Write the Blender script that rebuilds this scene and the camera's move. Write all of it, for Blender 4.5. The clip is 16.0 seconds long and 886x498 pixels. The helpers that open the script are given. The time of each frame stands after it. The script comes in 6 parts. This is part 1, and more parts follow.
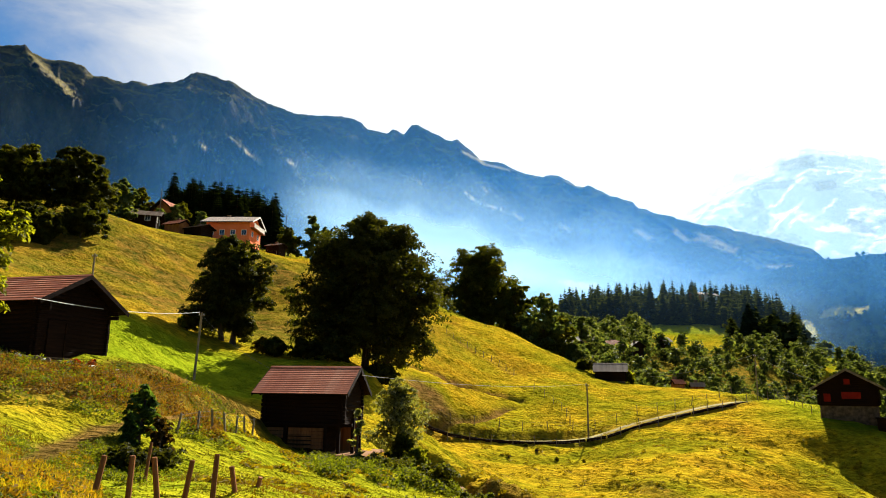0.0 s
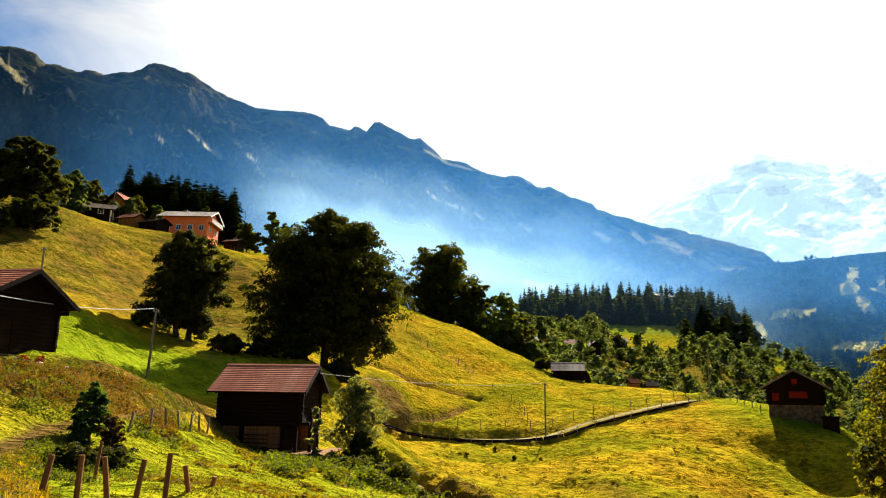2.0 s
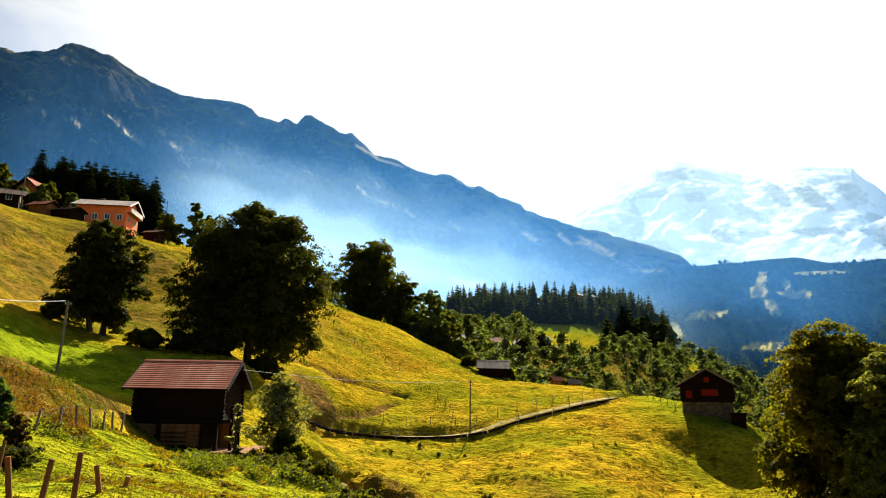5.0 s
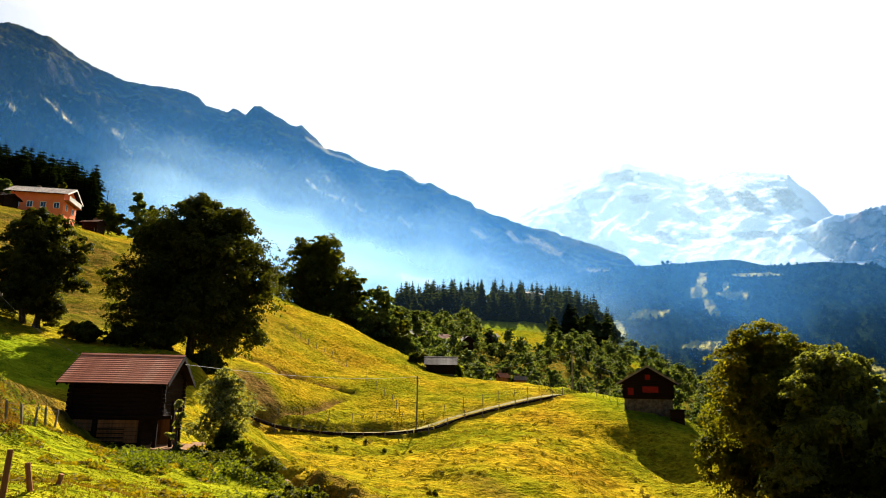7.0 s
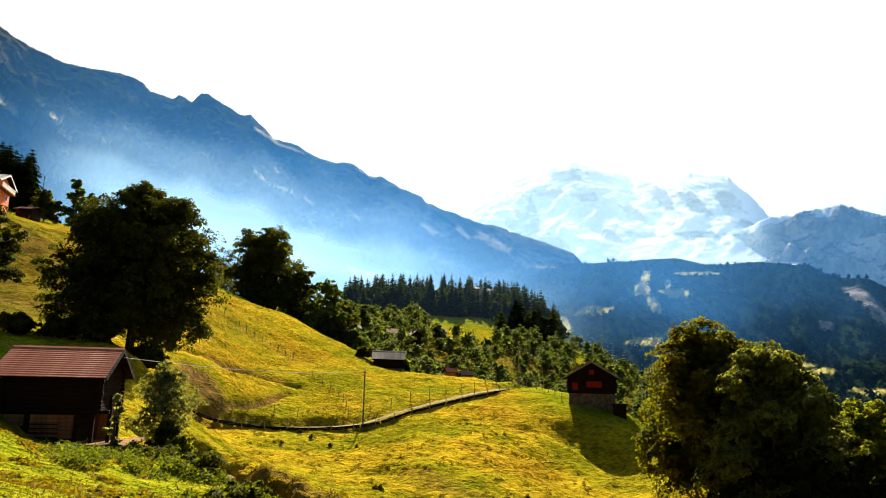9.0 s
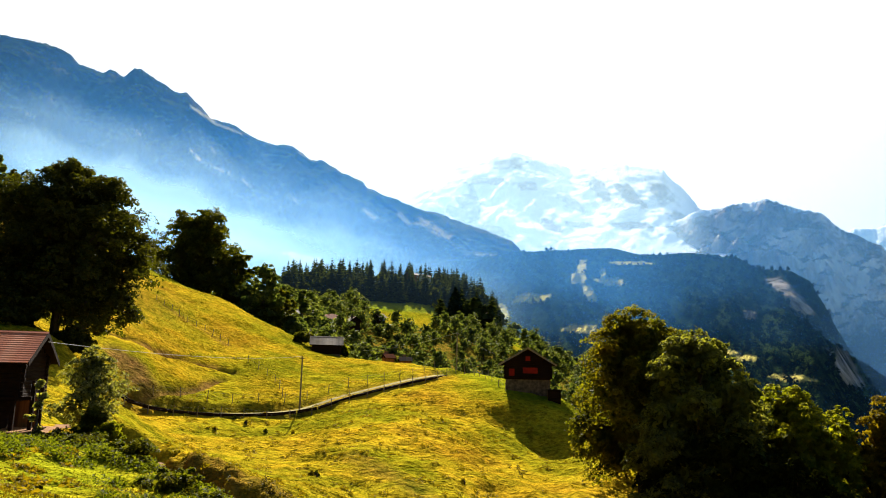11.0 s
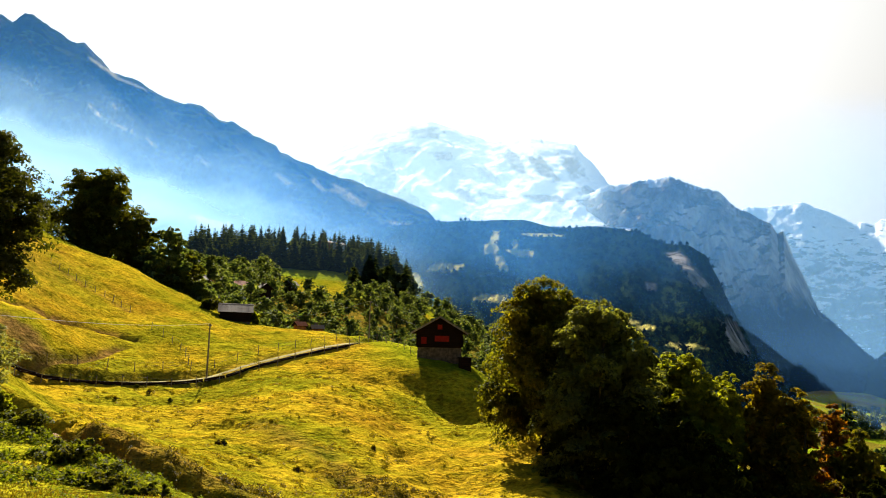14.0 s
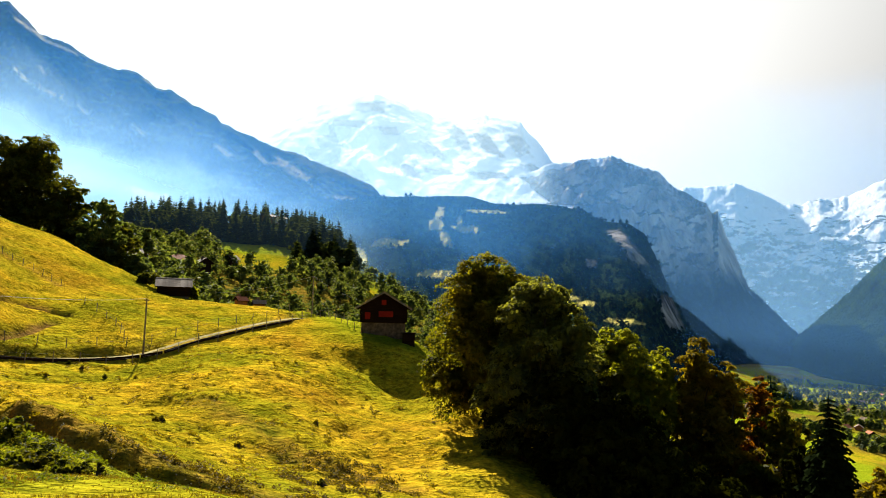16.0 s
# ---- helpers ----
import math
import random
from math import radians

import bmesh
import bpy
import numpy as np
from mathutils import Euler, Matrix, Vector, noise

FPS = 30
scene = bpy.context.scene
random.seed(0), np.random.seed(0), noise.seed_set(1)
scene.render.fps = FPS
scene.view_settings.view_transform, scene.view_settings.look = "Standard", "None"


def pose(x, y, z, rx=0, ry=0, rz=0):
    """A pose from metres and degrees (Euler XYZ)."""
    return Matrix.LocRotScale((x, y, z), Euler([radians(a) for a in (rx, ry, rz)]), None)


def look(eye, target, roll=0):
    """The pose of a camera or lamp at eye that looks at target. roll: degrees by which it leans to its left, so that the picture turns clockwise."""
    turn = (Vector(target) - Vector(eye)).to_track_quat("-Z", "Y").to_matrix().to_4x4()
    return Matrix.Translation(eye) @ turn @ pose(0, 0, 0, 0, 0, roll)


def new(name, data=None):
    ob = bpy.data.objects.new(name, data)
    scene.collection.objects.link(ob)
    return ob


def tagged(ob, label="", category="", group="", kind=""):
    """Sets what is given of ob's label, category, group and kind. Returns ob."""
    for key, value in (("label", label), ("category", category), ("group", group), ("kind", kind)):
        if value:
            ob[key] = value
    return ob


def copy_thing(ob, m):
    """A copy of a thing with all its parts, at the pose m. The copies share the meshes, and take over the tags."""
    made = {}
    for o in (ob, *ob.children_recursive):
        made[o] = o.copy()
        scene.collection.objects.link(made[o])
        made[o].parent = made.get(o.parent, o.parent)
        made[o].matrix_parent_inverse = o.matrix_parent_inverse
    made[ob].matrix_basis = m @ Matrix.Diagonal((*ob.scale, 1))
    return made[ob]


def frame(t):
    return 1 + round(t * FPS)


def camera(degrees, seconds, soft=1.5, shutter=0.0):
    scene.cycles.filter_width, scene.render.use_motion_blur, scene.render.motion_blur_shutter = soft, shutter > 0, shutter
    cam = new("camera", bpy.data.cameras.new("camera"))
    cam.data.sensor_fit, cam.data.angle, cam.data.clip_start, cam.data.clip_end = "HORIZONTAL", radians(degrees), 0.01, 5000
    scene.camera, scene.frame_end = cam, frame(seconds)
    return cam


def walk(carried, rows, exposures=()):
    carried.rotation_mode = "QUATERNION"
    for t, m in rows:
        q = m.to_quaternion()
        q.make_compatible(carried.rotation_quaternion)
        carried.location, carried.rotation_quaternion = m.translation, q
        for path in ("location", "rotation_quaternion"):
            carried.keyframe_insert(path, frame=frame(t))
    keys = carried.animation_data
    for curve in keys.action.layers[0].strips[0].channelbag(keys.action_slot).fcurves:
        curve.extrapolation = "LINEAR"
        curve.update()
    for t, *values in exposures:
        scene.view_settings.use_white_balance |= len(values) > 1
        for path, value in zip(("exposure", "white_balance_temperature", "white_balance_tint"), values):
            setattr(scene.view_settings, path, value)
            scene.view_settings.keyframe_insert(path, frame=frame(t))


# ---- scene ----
EXPOSURE = 1.85
cam = camera(65.39, 16.0, soft=1.0)
walk(cam, [
    (0, pose(0, 0, 0, 101.951, -0.688, -0.146)),
    (0.5, pose(0, 0, 0, 101.936, -0.688, -0.924)),
    (1, pose(0, 0, 0, 101.915, -0.730, -1.747)),
    (1.5, pose(0, 0, 0, 101.892, -0.780, -2.615)),
    (2, pose(0, 0, 0, 101.877, -0.818, -3.472)),
    (2.5, pose(0, 0, 0, 101.855, -0.830, -4.286)),
    (3, pose(0, 0, 0, 101.816, -0.852, -5.153)),
    (3.5, pose(0, 0, 0, 101.772, -0.888, -6.128)),
    (4, pose(0, 0, 0, 101.752, -0.918, -7.215)),
    (6.5, pose(0, 0, 0, 101.617, -1.013, -12.767)),
    (7, pose(0, 0, 0, 101.512, -1.128, -13.784)),
    (7.5, pose(0, 0, 0, 101.458, -1.152, -14.793)),
    (8, pose(0, 0, 0, 101.389, -1.162, -15.839)),
    (10.5, pose(0, 0, 0, 100.515, -1.338, -21.783)),
    (11, pose(0, 0, 0, 100.142, -1.332, -23.099)),
    (11.5, pose(0, 0, 0, 99.771, -1.355, -24.355)),
    (12, pose(0, 0, 0, 99.392, -1.367, -25.563)),
    (12.5, pose(0, 0, 0, 98.989, -1.375, -26.783)),
    (13, pose(0, 0, 0, 98.572, -1.381, -27.968)),
    (13.5, pose(0, 0, 0, 98.157, -1.396, -29.127)),
    (14, pose(0, 0, 0, 97.730, -1.443, -30.276)),
    (14.5, pose(0, 0, 0, 97.280, -1.477, -31.439)),
    (15, pose(0, 0, 0, 96.824, -1.479, -32.608)),
    (15.5, pose(0, 0, 0, 96.347, -1.458, -33.765)),
    (16, pose(0, 0, 0, 95.831, -1.476, -34.902)),
], exposures=[(0, EXPOSURE), (16, EXPOSURE)])

# ---- sky and sun ----
SUN_AZ, SUN_EL = 18.0, 34.5
SUN_DIR = Vector((math.sin(radians(SUN_AZ)) * math.cos(radians(SUN_EL)),
                  math.cos(radians(SUN_AZ)) * math.cos(radians(SUN_EL)), math.sin(radians(SUN_EL))))
VEIL_DIR = Vector((math.sin(radians(19.5)) * math.cos(radians(33)), math.cos(radians(19.5)) * math.cos(radians(33)), math.sin(radians(33))))
BANK_DIR = Vector((math.sin(radians(38)) * math.cos(radians(28)), math.cos(radians(38)) * math.cos(radians(28)), math.sin(radians(28))))
sun = new("sun", bpy.data.lights.new("sun", "SUN"))
sun.data.energy, sun.data.angle, sun.data.color = 5.0, radians(0.5), (1.0, 0.93, 0.80)
sun.matrix_world = look(SUN_DIR * 100, (0, 0, 0))

world = bpy.data.worlds.new("sky")
world.use_nodes = True
scene.world = world


def build_sky(nt):
    nt.nodes.clear()
    n, l = nt.nodes.new, nt.links.new
    out, bg = n("ShaderNodeOutputWorld"), n("ShaderNodeBackground")
    sky = n("ShaderNodeTexSky")
    sky.sky_type, sky.sun_disc = "NISHITA", False
    sky.sun_elevation, sky.sun_rotation = radians(SUN_EL), radians(SUN_AZ)
    sky.altitude, sky.air_density, sky.dust_density = 1300, 1.0, 0.6
    clear = n("ShaderNodeVectorMath"); clear.operation = "MULTIPLY"; clear.inputs[1].default_value = (0.30, 0.55, 0.72)
    l(sky.outputs[0], clear.inputs[0])
    tc = n("ShaderNodeTexCoord")
    dot = n("ShaderNodeVectorMath"); dot.operation = "DOT_PRODUCT"; dot.inputs[1].default_value = VEIL_DIR
    l(tc.outputs["Generated"], dot.inputs[0])
    stretch = n("ShaderNodeMapping"); stretch.inputs["Scale"].default_value = (1.0, 1.0, 2.6)
    stretch.inputs["Rotation"].default_value = (0.0, 0.5, 0.3)
    l(tc.outputs["Generated"], stretch.inputs[0])
    wisps = n("ShaderNodeTexNoise")
    wisps.inputs["Scale"].default_value, wisps.inputs["Detail"].default_value, wisps.inputs["Roughness"].default_value = 2.3, 7, 0.62
    wisps.inputs["Distortion"].default_value = 0.6
    l(stretch.outputs[0], wisps.inputs["Vector"])
    # thin cloud, thicker towards the sun and the far valley
    bank = n("ShaderNodeVectorMath"); bank.operation = "DOT_PRODUCT"; bank.inputs[1].default_value = BANK_DIR
    l(tc.outputs["Generated"], bank.inputs[0])
    veil = n("ShaderNodeMapRange"); veil.inputs[1].default_value, veil.inputs[2].default_value = 0.40, 0.86
    l(bank.outputs["Value"], veil.inputs[0])
    push = n("ShaderNodeMath"); push.operation = "MULTIPLY_ADD"; push.inputs[1].default_value = 0.9
    l(wisps.outputs[0], push.inputs[2]); l(veil.outputs[0], push.inputs[0])
    cover = n("ShaderNodeMapRange"); cover.interpolation_type = "SMOOTHSTEP"
    cover.inputs[1].default_value, cover.inputs[2].default_value = 0.50, 1.05
    l(push.outputs[0], cover.inputs[0])
    bright = n("ShaderNodeMapRange"); bright.inputs[1].default_value, bright.inputs[2].default_value = 0.60, 0.97
    bright.inputs[3].default_value, bright.inputs[4].default_value = 2.6, 8.5
    l(dot.outputs["Value"], bright.inputs[0])
    cloud = n("ShaderNodeVectorMath"); cloud.operation = "SCALE"; cloud.inputs[0].default_value = (1.0, 1.0, 0.97)
    l(bright.outputs[0], cloud.inputs["Scale"])
    mix = n("ShaderNodeMix"); mix.data_type = "RGBA"
    l(cover.outputs[0], mix.inputs["Factor"]); l(clear.outputs[0], mix.inputs["A"]); l(cloud.outputs[0], mix.inputs["B"])
    l(mix.outputs["Result"], bg.inputs[0]); bg.inputs[1].default_value = SKY_STRENGTH
    l(bg.outputs[0], out.inputs[0])


SKY_STRENGTH = 0.05
build_sky(world.node_tree)

# ---- materials ----
def ramp_node(nt, stops, mode="LINEAR"):
    r = nt.nodes.new("ShaderNodeValToRGB")
    e = r.color_ramp.elements
    while len(e) < len(stops):
        e.new(0.5)
    for el, (p, c) in zip(e, stops):
        el.position, el.color = p, (*c, 1)
    r.color_ramp.interpolation = mode
    return r


def noise_node(nt, scale, detail=5, rough=0.55, stretch=None, coord="Object", distort=0.0):
    tc = nt.nodes.new("ShaderNodeTexCoord")
    t = nt.nodes.new("ShaderNodeTexNoise")
    t.inputs["Scale"].default_value, t.inputs["Detail"].default_value, t.inputs["Roughness"].default_value = scale, detail, rough
    t.inputs["Distortion"].default_value = distort
    if stretch:
        m = nt.nodes.new("ShaderNodeMapping"); m.inputs["Scale"].default_value = stretch
        nt.links.new(tc.outputs[coord], m.inputs[0]); nt.links.new(m.outputs[0], t.inputs["Vector"])
    else:
        nt.links.new(tc.outputs[coord], t.inputs["Vector"])
    return t


def mix_rgb(nt, fac, a, b, blend="MIX"):
    m = nt.nodes.new("ShaderNodeMix"); m.data_type = "RGBA"; m.blend_type = blend
    for key, v in (("Factor", fac), ("A", a), ("B", b)):
        if isinstance(v, (int, float)):
            m.inputs[key].default_value = v
        elif isinstance(v, tuple):
            m.inputs[key].default_value = (*v, 1)
        else:
            nt.links.new(v, m.inputs[key])
    return m.outputs["Result"]


def bump_node(nt, height, strength, dist):
    b = nt.nodes.new("ShaderNodeBump")
    b.inputs["Strength"].default_value, b.inputs["Distance"].default_value = strength, dist
    nt.links.new(height, b.inputs["Height"])
    return b


def base_mat(name):
    m = bpy.data.materials.new(name); m.use_nodes = True
    return m, m.node_tree, m.node_tree.nodes["Principled BSDF"]


def noisy(name, stops, scale=2.0, fine=20.0, rough=0.8, bump=0.3, dist=0.02, stretch=None, fine_amt=0.35, metal=0.0, coord="Object"):
    """A surface with a coarse colour ramp, fine mottling and fine relief."""
    m, nt, b = base_mat(name)
    c = noise_node(nt, scale, 6, 0.6, stretch, coord)
    r = ramp_node(nt, stops); nt.links.new(c.outputs[0], r.inputs[0])
    f = noise_node(nt, fine, 4, 0.6, stretch, coord)
    fr = ramp_node(nt, [(0.3, (0.45, 0.45, 0.45)), (0.7, (1.25, 1.25, 1.25))]); nt.links.new(f.outputs[0], fr.inputs[0])
    nt.links.new(mix_rgb(nt, fine_amt, r.outputs[0], fr.outputs[0], "MULTIPLY"), b.inputs["Base Color"])
    b.inputs["Roughness"].default_value, b.inputs["Metallic"].default_value = rough, metal
    b.inputs["Specular IOR Level"].default_value = 0.5 if rough < 0.3 else 0.03
    nt.links.new(bump_node(nt, f.outputs[0], bump, dist).outputs[0], b.inputs["Normal"])
    return m


def leaf_mat(name, dark, light, glow=0.2, tip=None, gloss=0.04):
    """Leaves: thin, slightly waxy, they let part of the light through."""
    m, nt, b = base_mat(name)
    g = nt.nodes.new("ShaderNodeNewGeometry")
    r = ramp_node(nt, [(0.0, dark), (1.0, light)]); nt.links.new(g.outputs["Random Per Island"], r.inputs[0])
    col = r.outputs[0]
    big = noise_node(nt, 0.35, 3)
    br = ramp_node(nt, [(0.42, (0, 0, 0)), (0.66, (1, 1, 1))]); nt.links.new(big.outputs[0], br.inputs[0])
    col = mix_rgb(nt, br.outputs[0], col, tip or tuple(0.75 * v for v in light))
    nt.links.new(mix_rgb(nt, 1.0, col, (0.38, 0.38, 0.38), "MULTIPLY"), b.inputs["Base Color"])
    b.inputs["Roughness"].default_value = 0.7; b.inputs["Specular IOR Level"].default_value = gloss
    tr = nt.nodes.new("ShaderNodeBsdfTranslucent")
    warm = mix_rgb(nt, 1.0, col, (2.6, 2.35, 0.5), "MULTIPLY"); nt.links.new(warm, tr.inputs[0])
    ms = nt.nodes.new("ShaderNodeMixShader"); ms.inputs[0].default_value = glow
    nt.links.new(b.outputs[0], ms.inputs[1]); nt.links.new(tr.outputs[0], ms.inputs[2])
    nt.links.new(ms.outputs[0], nt.nodes["Material Output"].inputs[0])
    return m


def grass_mat():
    m, nt, b = base_mat("meadow_grass")
    big = noise_node(nt, 0.05, 5, 0.6, distort=0.4)
    mid = noise_node(nt, 0.55, 6, 0.65)
    fine = noise_node(nt, 7.0, 5, 0.7)
    r1 = ramp_node(nt, [(0.34, (0.15, 0.16, 0.008)), (0.45, (0.27, 0.225, 0.010)), (0.55, (0.41, 0.278, 0.014)), (0.64, (0.34, 0.205, 0.013)), (0.74, (0.25, 0.205, 0.011))])
    nt.links.new(big.outputs[0], r1.inputs[0])
    r2 = ramp_node(nt, [(0.30, (0.40, 0.50, 0.40)), (0.50, (0.95, 0.95, 0.95)), (0.72, (1.22, 1.08, 0.9))]); nt.links.new(mid.outputs[0], r2.inputs[0])
    r3 = ramp_node(nt, [(0.3, (0.45, 0.45, 0.40)), (0.62, (1.2, 1.2, 1.1))]); nt.links.new(fine.outputs[0], r3.inputs[0])
    c = mix_rgb(nt, 0.85, r1.outputs[0], r2.outputs[0], "MULTIPLY")
    c = mix_rgb(nt, 0.55, c, r3.outputs[0], "MULTIPLY")
    # relief shade put into the colour: darker between tufts, lighter on top
    lump = noise_node(nt, 2.2, 4, 0.6, stretch=(0.7, 1.0, 1.2))
    gap = ramp_node(nt, [(0.36, (0.48, 0.46, 0.42)), (0.56, (1.0, 1.0, 1.0)), (0.7, (1.12, 1.08, 1.0))]); nt.links.new(lump.outputs[0], gap.inputs[0])
    c = mix_rgb(nt, 0.8, c, gap.outputs[0], "MULTIPLY")
    at = nt.nodes.new("ShaderNodeVertexColor"); at.layer_name = "cover"
    sep = nt.nodes.new("ShaderNodeSeparateColor"); nt.links.new(at.outputs[0], sep.inputs[0])
    dirt = ramp_node(nt, [(0.35, (0.055, 0.030, 0.010)), (0.65, (0.20, 0.10, 0.035))]); nt.links.new(mid.outputs[0], dirt.inputs[0])
    weed = ramp_node(nt, [(0.35, (0.045, 0.050, 0.006)), (0.5, (0.125, 0.085, 0.013)), (0.68, (0.23, 0.125, 0.022))]); nt.links.new(mid.outputs[0], weed.inputs[0])
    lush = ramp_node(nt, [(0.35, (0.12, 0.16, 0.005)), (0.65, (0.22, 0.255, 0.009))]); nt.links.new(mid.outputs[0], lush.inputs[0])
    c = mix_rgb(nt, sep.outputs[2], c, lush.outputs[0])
    c = mix_rgb(nt, sep.outputs[1], c, weed.outputs[0])
    c = mix_rgb(nt, sep.outputs[0], c, dirt.outputs[0])
    nt.links.new(c, b.inputs["Base Color"])
    b.inputs["Roughness"].default_value = 1.0; b.inputs["Specular IOR Level"].default_value = 0.0
    # cattle treads, tufts, blades
    tread = noise_node(nt, 1.0, 4, 0.6, stretch=(0.30, 0.30, 2.2), distort=0.3)
    step = bump_node(nt, tread.outputs[0], 0.7, 0.6)
    where = noise_node(nt, 0.16, 3, 0.6)
    grazed = ramp_node(nt, [(0.40, (0.5, 0.5, 0.5)), (0.62, (1.7, 1.7, 1.7))]); nt.links.new(where.outputs[0], grazed.inputs[0])
    tuft = nt.nodes.new("ShaderNodeMath"); tuft.operation = "MULTIPLY"
    nt.links.new(lump.outputs[0], tuft.inputs[0]); nt.links.new(grazed.outputs[0], tuft.inputs[1])
    rough = bump_node(nt, tuft.outputs[0], 1.0, 0.95)
    nt.links.new(step.outputs[0], rough.inputs["Normal"])
    finer = bump_node(nt, fine.outputs[0], 0.5, 0.05)
    nt.links.new(rough.outputs[0], finer.inputs["Normal"])
    nt.links.new(finer.outputs[0], b.inputs["Normal"])
    return m


GRASS = grass_mat()
BARK = noisy("bark", [(0.3, (0.022, 0.016, 0.011)), (0.7, (0.075, 0.055, 0.04))], 3, 14, 0.9, 0.6, 0.04, stretch=(1, 1, 0.25))
LEAF_MAPLE = leaf_mat("maple_leaves", (0.018, 0.026, 0.005), (0.075, 0.080, 0.014), glow=0.22)
LEAF_ASH = leaf_mat("ash_leaves", (0.022, 0.032, 0.004), (0.100, 0.112, 0.014), glow=0.30, tip=(0.085, 0.082, 0.010))
LEAF_AUTUMN = leaf_mat("autumn_leaves", (0.045, 0.048, 0.004), (0.23, 0.17, 0.011), glow=0.25, tip=(0.19, 0.135, 0.009))
LEAF_ORANGE = leaf_mat("orange_leaves", (0.06, 0.035, 0.004), (0.30, 0.10, 0.010), glow=0.3, tip=(0.16, 0.085, 0.008))
# the ramp's pale end carries the sunlit highlights on these leaves
LEAF_PALE_LIT = leaf_mat("pale_lit_leaves", (0.016, 0.024, 0.005), (0.20, 0.215, 0.075), glow=0.36, tip=(0.12, 0.13, 0.04), gloss=0.04)
LEAF_WILLOW = leaf_mat("willow_leaves", (0.05, 0.06, 0.018), (0.34, 0.35, 0.17), glow=0.25, tip=(0.20, 0.21, 0.08), gloss=0.1)
# near-black leaves: the shade inside the thicket is put into this colour
LEAF_SHADED = leaf_mat("shaded_leaves", (0.010, 0.014, 0.002), (0.040, 0.046, 0.006), glow=0.06, gloss=0.0)
LEAF_TURNING = leaf_mat("turning_leaves", (0.026, 0.032, 0.004), (0.10, 0.108, 0.010), glow=0.38, tip=(0.135, 0.115, 0.009))
# light green foliage, with the sunlit look put into its brighter colour
LEAF_LIT = leaf_mat("lit_leaves", (0.050, 0.070, 0.006), (0.19, 0.20, 0.016), glow=0.42)
# paler, greyer greens: soft distance haze is mixed into this leaf colour
LEAF_FAR = leaf_mat("hazed_leaves", (0.026, 0.042, 0.017), (0.18, 0.21, 0.085), glow=0.26, tip=(0.065, 0.10, 0.042))
NEEDLES = leaf_mat("spruce_needles", (0.006, 0.012, 0.004), (0.026, 0.038, 0.011), glow=0.06, tip=(0.013, 0.02, 0.006), gloss=0.0)
WOOD_DARK = noisy("weathered_dark_timber", [(0.3, (0.006, 0.003, 0.002)), (0.7, (0.024, 0.011, 0.006))], 1.5, 18, 0.8, 0.5, 0.01, stretch=(0.3, 0.3, 4))
WOOD_WARM = noisy("brown_timber", [(0.3, (0.11, 0.042, 0.016)), (0.7, (0.28, 0.115, 0.042))], 1.5, 18, 0.75, 0.5, 0.01, stretch=(4, 0.3, 0.3))
WOOD_GREY = noisy("grey_post_wood", [(0.3, (0.10, 0.075, 0.05)), (0.7, (0.28, 0.22, 0.15))], 4, 25, 0.85, 0.5, 0.008, stretch=(1, 1, 0.3))
ROOF_TILE = noisy("red_brown_roof_sheet", [(0.25, (0.22, 0.065, 0.035)), (0.5, (0.34, 0.115, 0.065)), (0.75, (0.42, 0.19, 0.12))], 0.9, 9, 0.75, 0.25, 0.01, stretch=(1, 3, 1))
ROOF_OLD = noisy("grey_shingle", [(0.3, (0.09, 0.062, 0.046)), (0.7, (0.25, 0.185, 0.14))], 1.2, 8, 0.7, 0.5, 0.02)
STONE = noisy("field_stone", [(0.3, (0.035, 0.024, 0.015)), (0.7, (0.16, 0.11, 0.068))], 2.0, 12, 0.85, 0.6, 0.03)
EARTH = noisy("trodden_earth", [(0.3, (0.10, 0.05, 0.022)), (0.7, (0.26, 0.14, 0.065))], 1.5, 12, 0.95, 0.6, 0.03)
PINK = noisy("salmon_plaster", [(0.3, (0.76, 0.165, 0.060)), (0.7, (0.84, 0.22, 0.085))], 0.6, 8, 0.8, 0.15, 0.01, fine_amt=0.15)
WHITE = noisy("white_paint", [(0.3, (0.62, 0.58, 0.52)), (0.7, (0.80, 0.78, 0.74))], 0.8, 8, 0.7, 0.1, 0.01, fine_amt=0.15)
RED = noisy("red_shutter_paint", [(0.3, (0.16, 0.010, 0.006)), (0.7, (0.27, 0.018, 0.010))], 2, 12, 0.6, 0.2, 0.005)
GRAVEL = noisy("gravel_track", [(0.3, (0.15, 0.125, 0.035)), (0.7, (0.30, 0.25, 0.10))], 0.8, 12, 0.95, 0.5, 0.03)
METAL = noisy("dull_wire", [(0.3, (0.06, 0.055, 0.05)), (0.7, (0.14, 0.13, 0.12))], 3, 20, 0.8, 0.05, 0.002)
WIRE = noisy("pale_cable", [(0.3, (0.55, 0.55, 0.52)), (0.7, (0.7, 0.7, 0.68))], 3, 20, 0.5, 0.05, 0.002)
WIRE_OLD = noisy("dull_cable", [(0.3, (0.30, 0.29, 0.26)), (0.7, (0.42, 0.41, 0.38))], 3, 20, 0.6, 0.05, 0.002)
GLASS = noisy("dark_window_glass", [(0.3, (0.015, 0.018, 0.022)), (0.7, (0.03, 0.035, 0.04))], 1, 5, 0.08, 0.0, 0.001)
# the chalet roof's sunlit paleness is put into this colour
ROOF_PALE = noisy("pale_sunlit_roof", [(0.3, (0.58, 0.45, 0.37)), (0.7, (0.80, 0.68, 0.60))], 1.2, 8, 0.7, 0.4, 0.02)

# ---- the land ----
def polar(az, d):
    return d * math.sin(radians(az)), d * math.cos(radians(az))


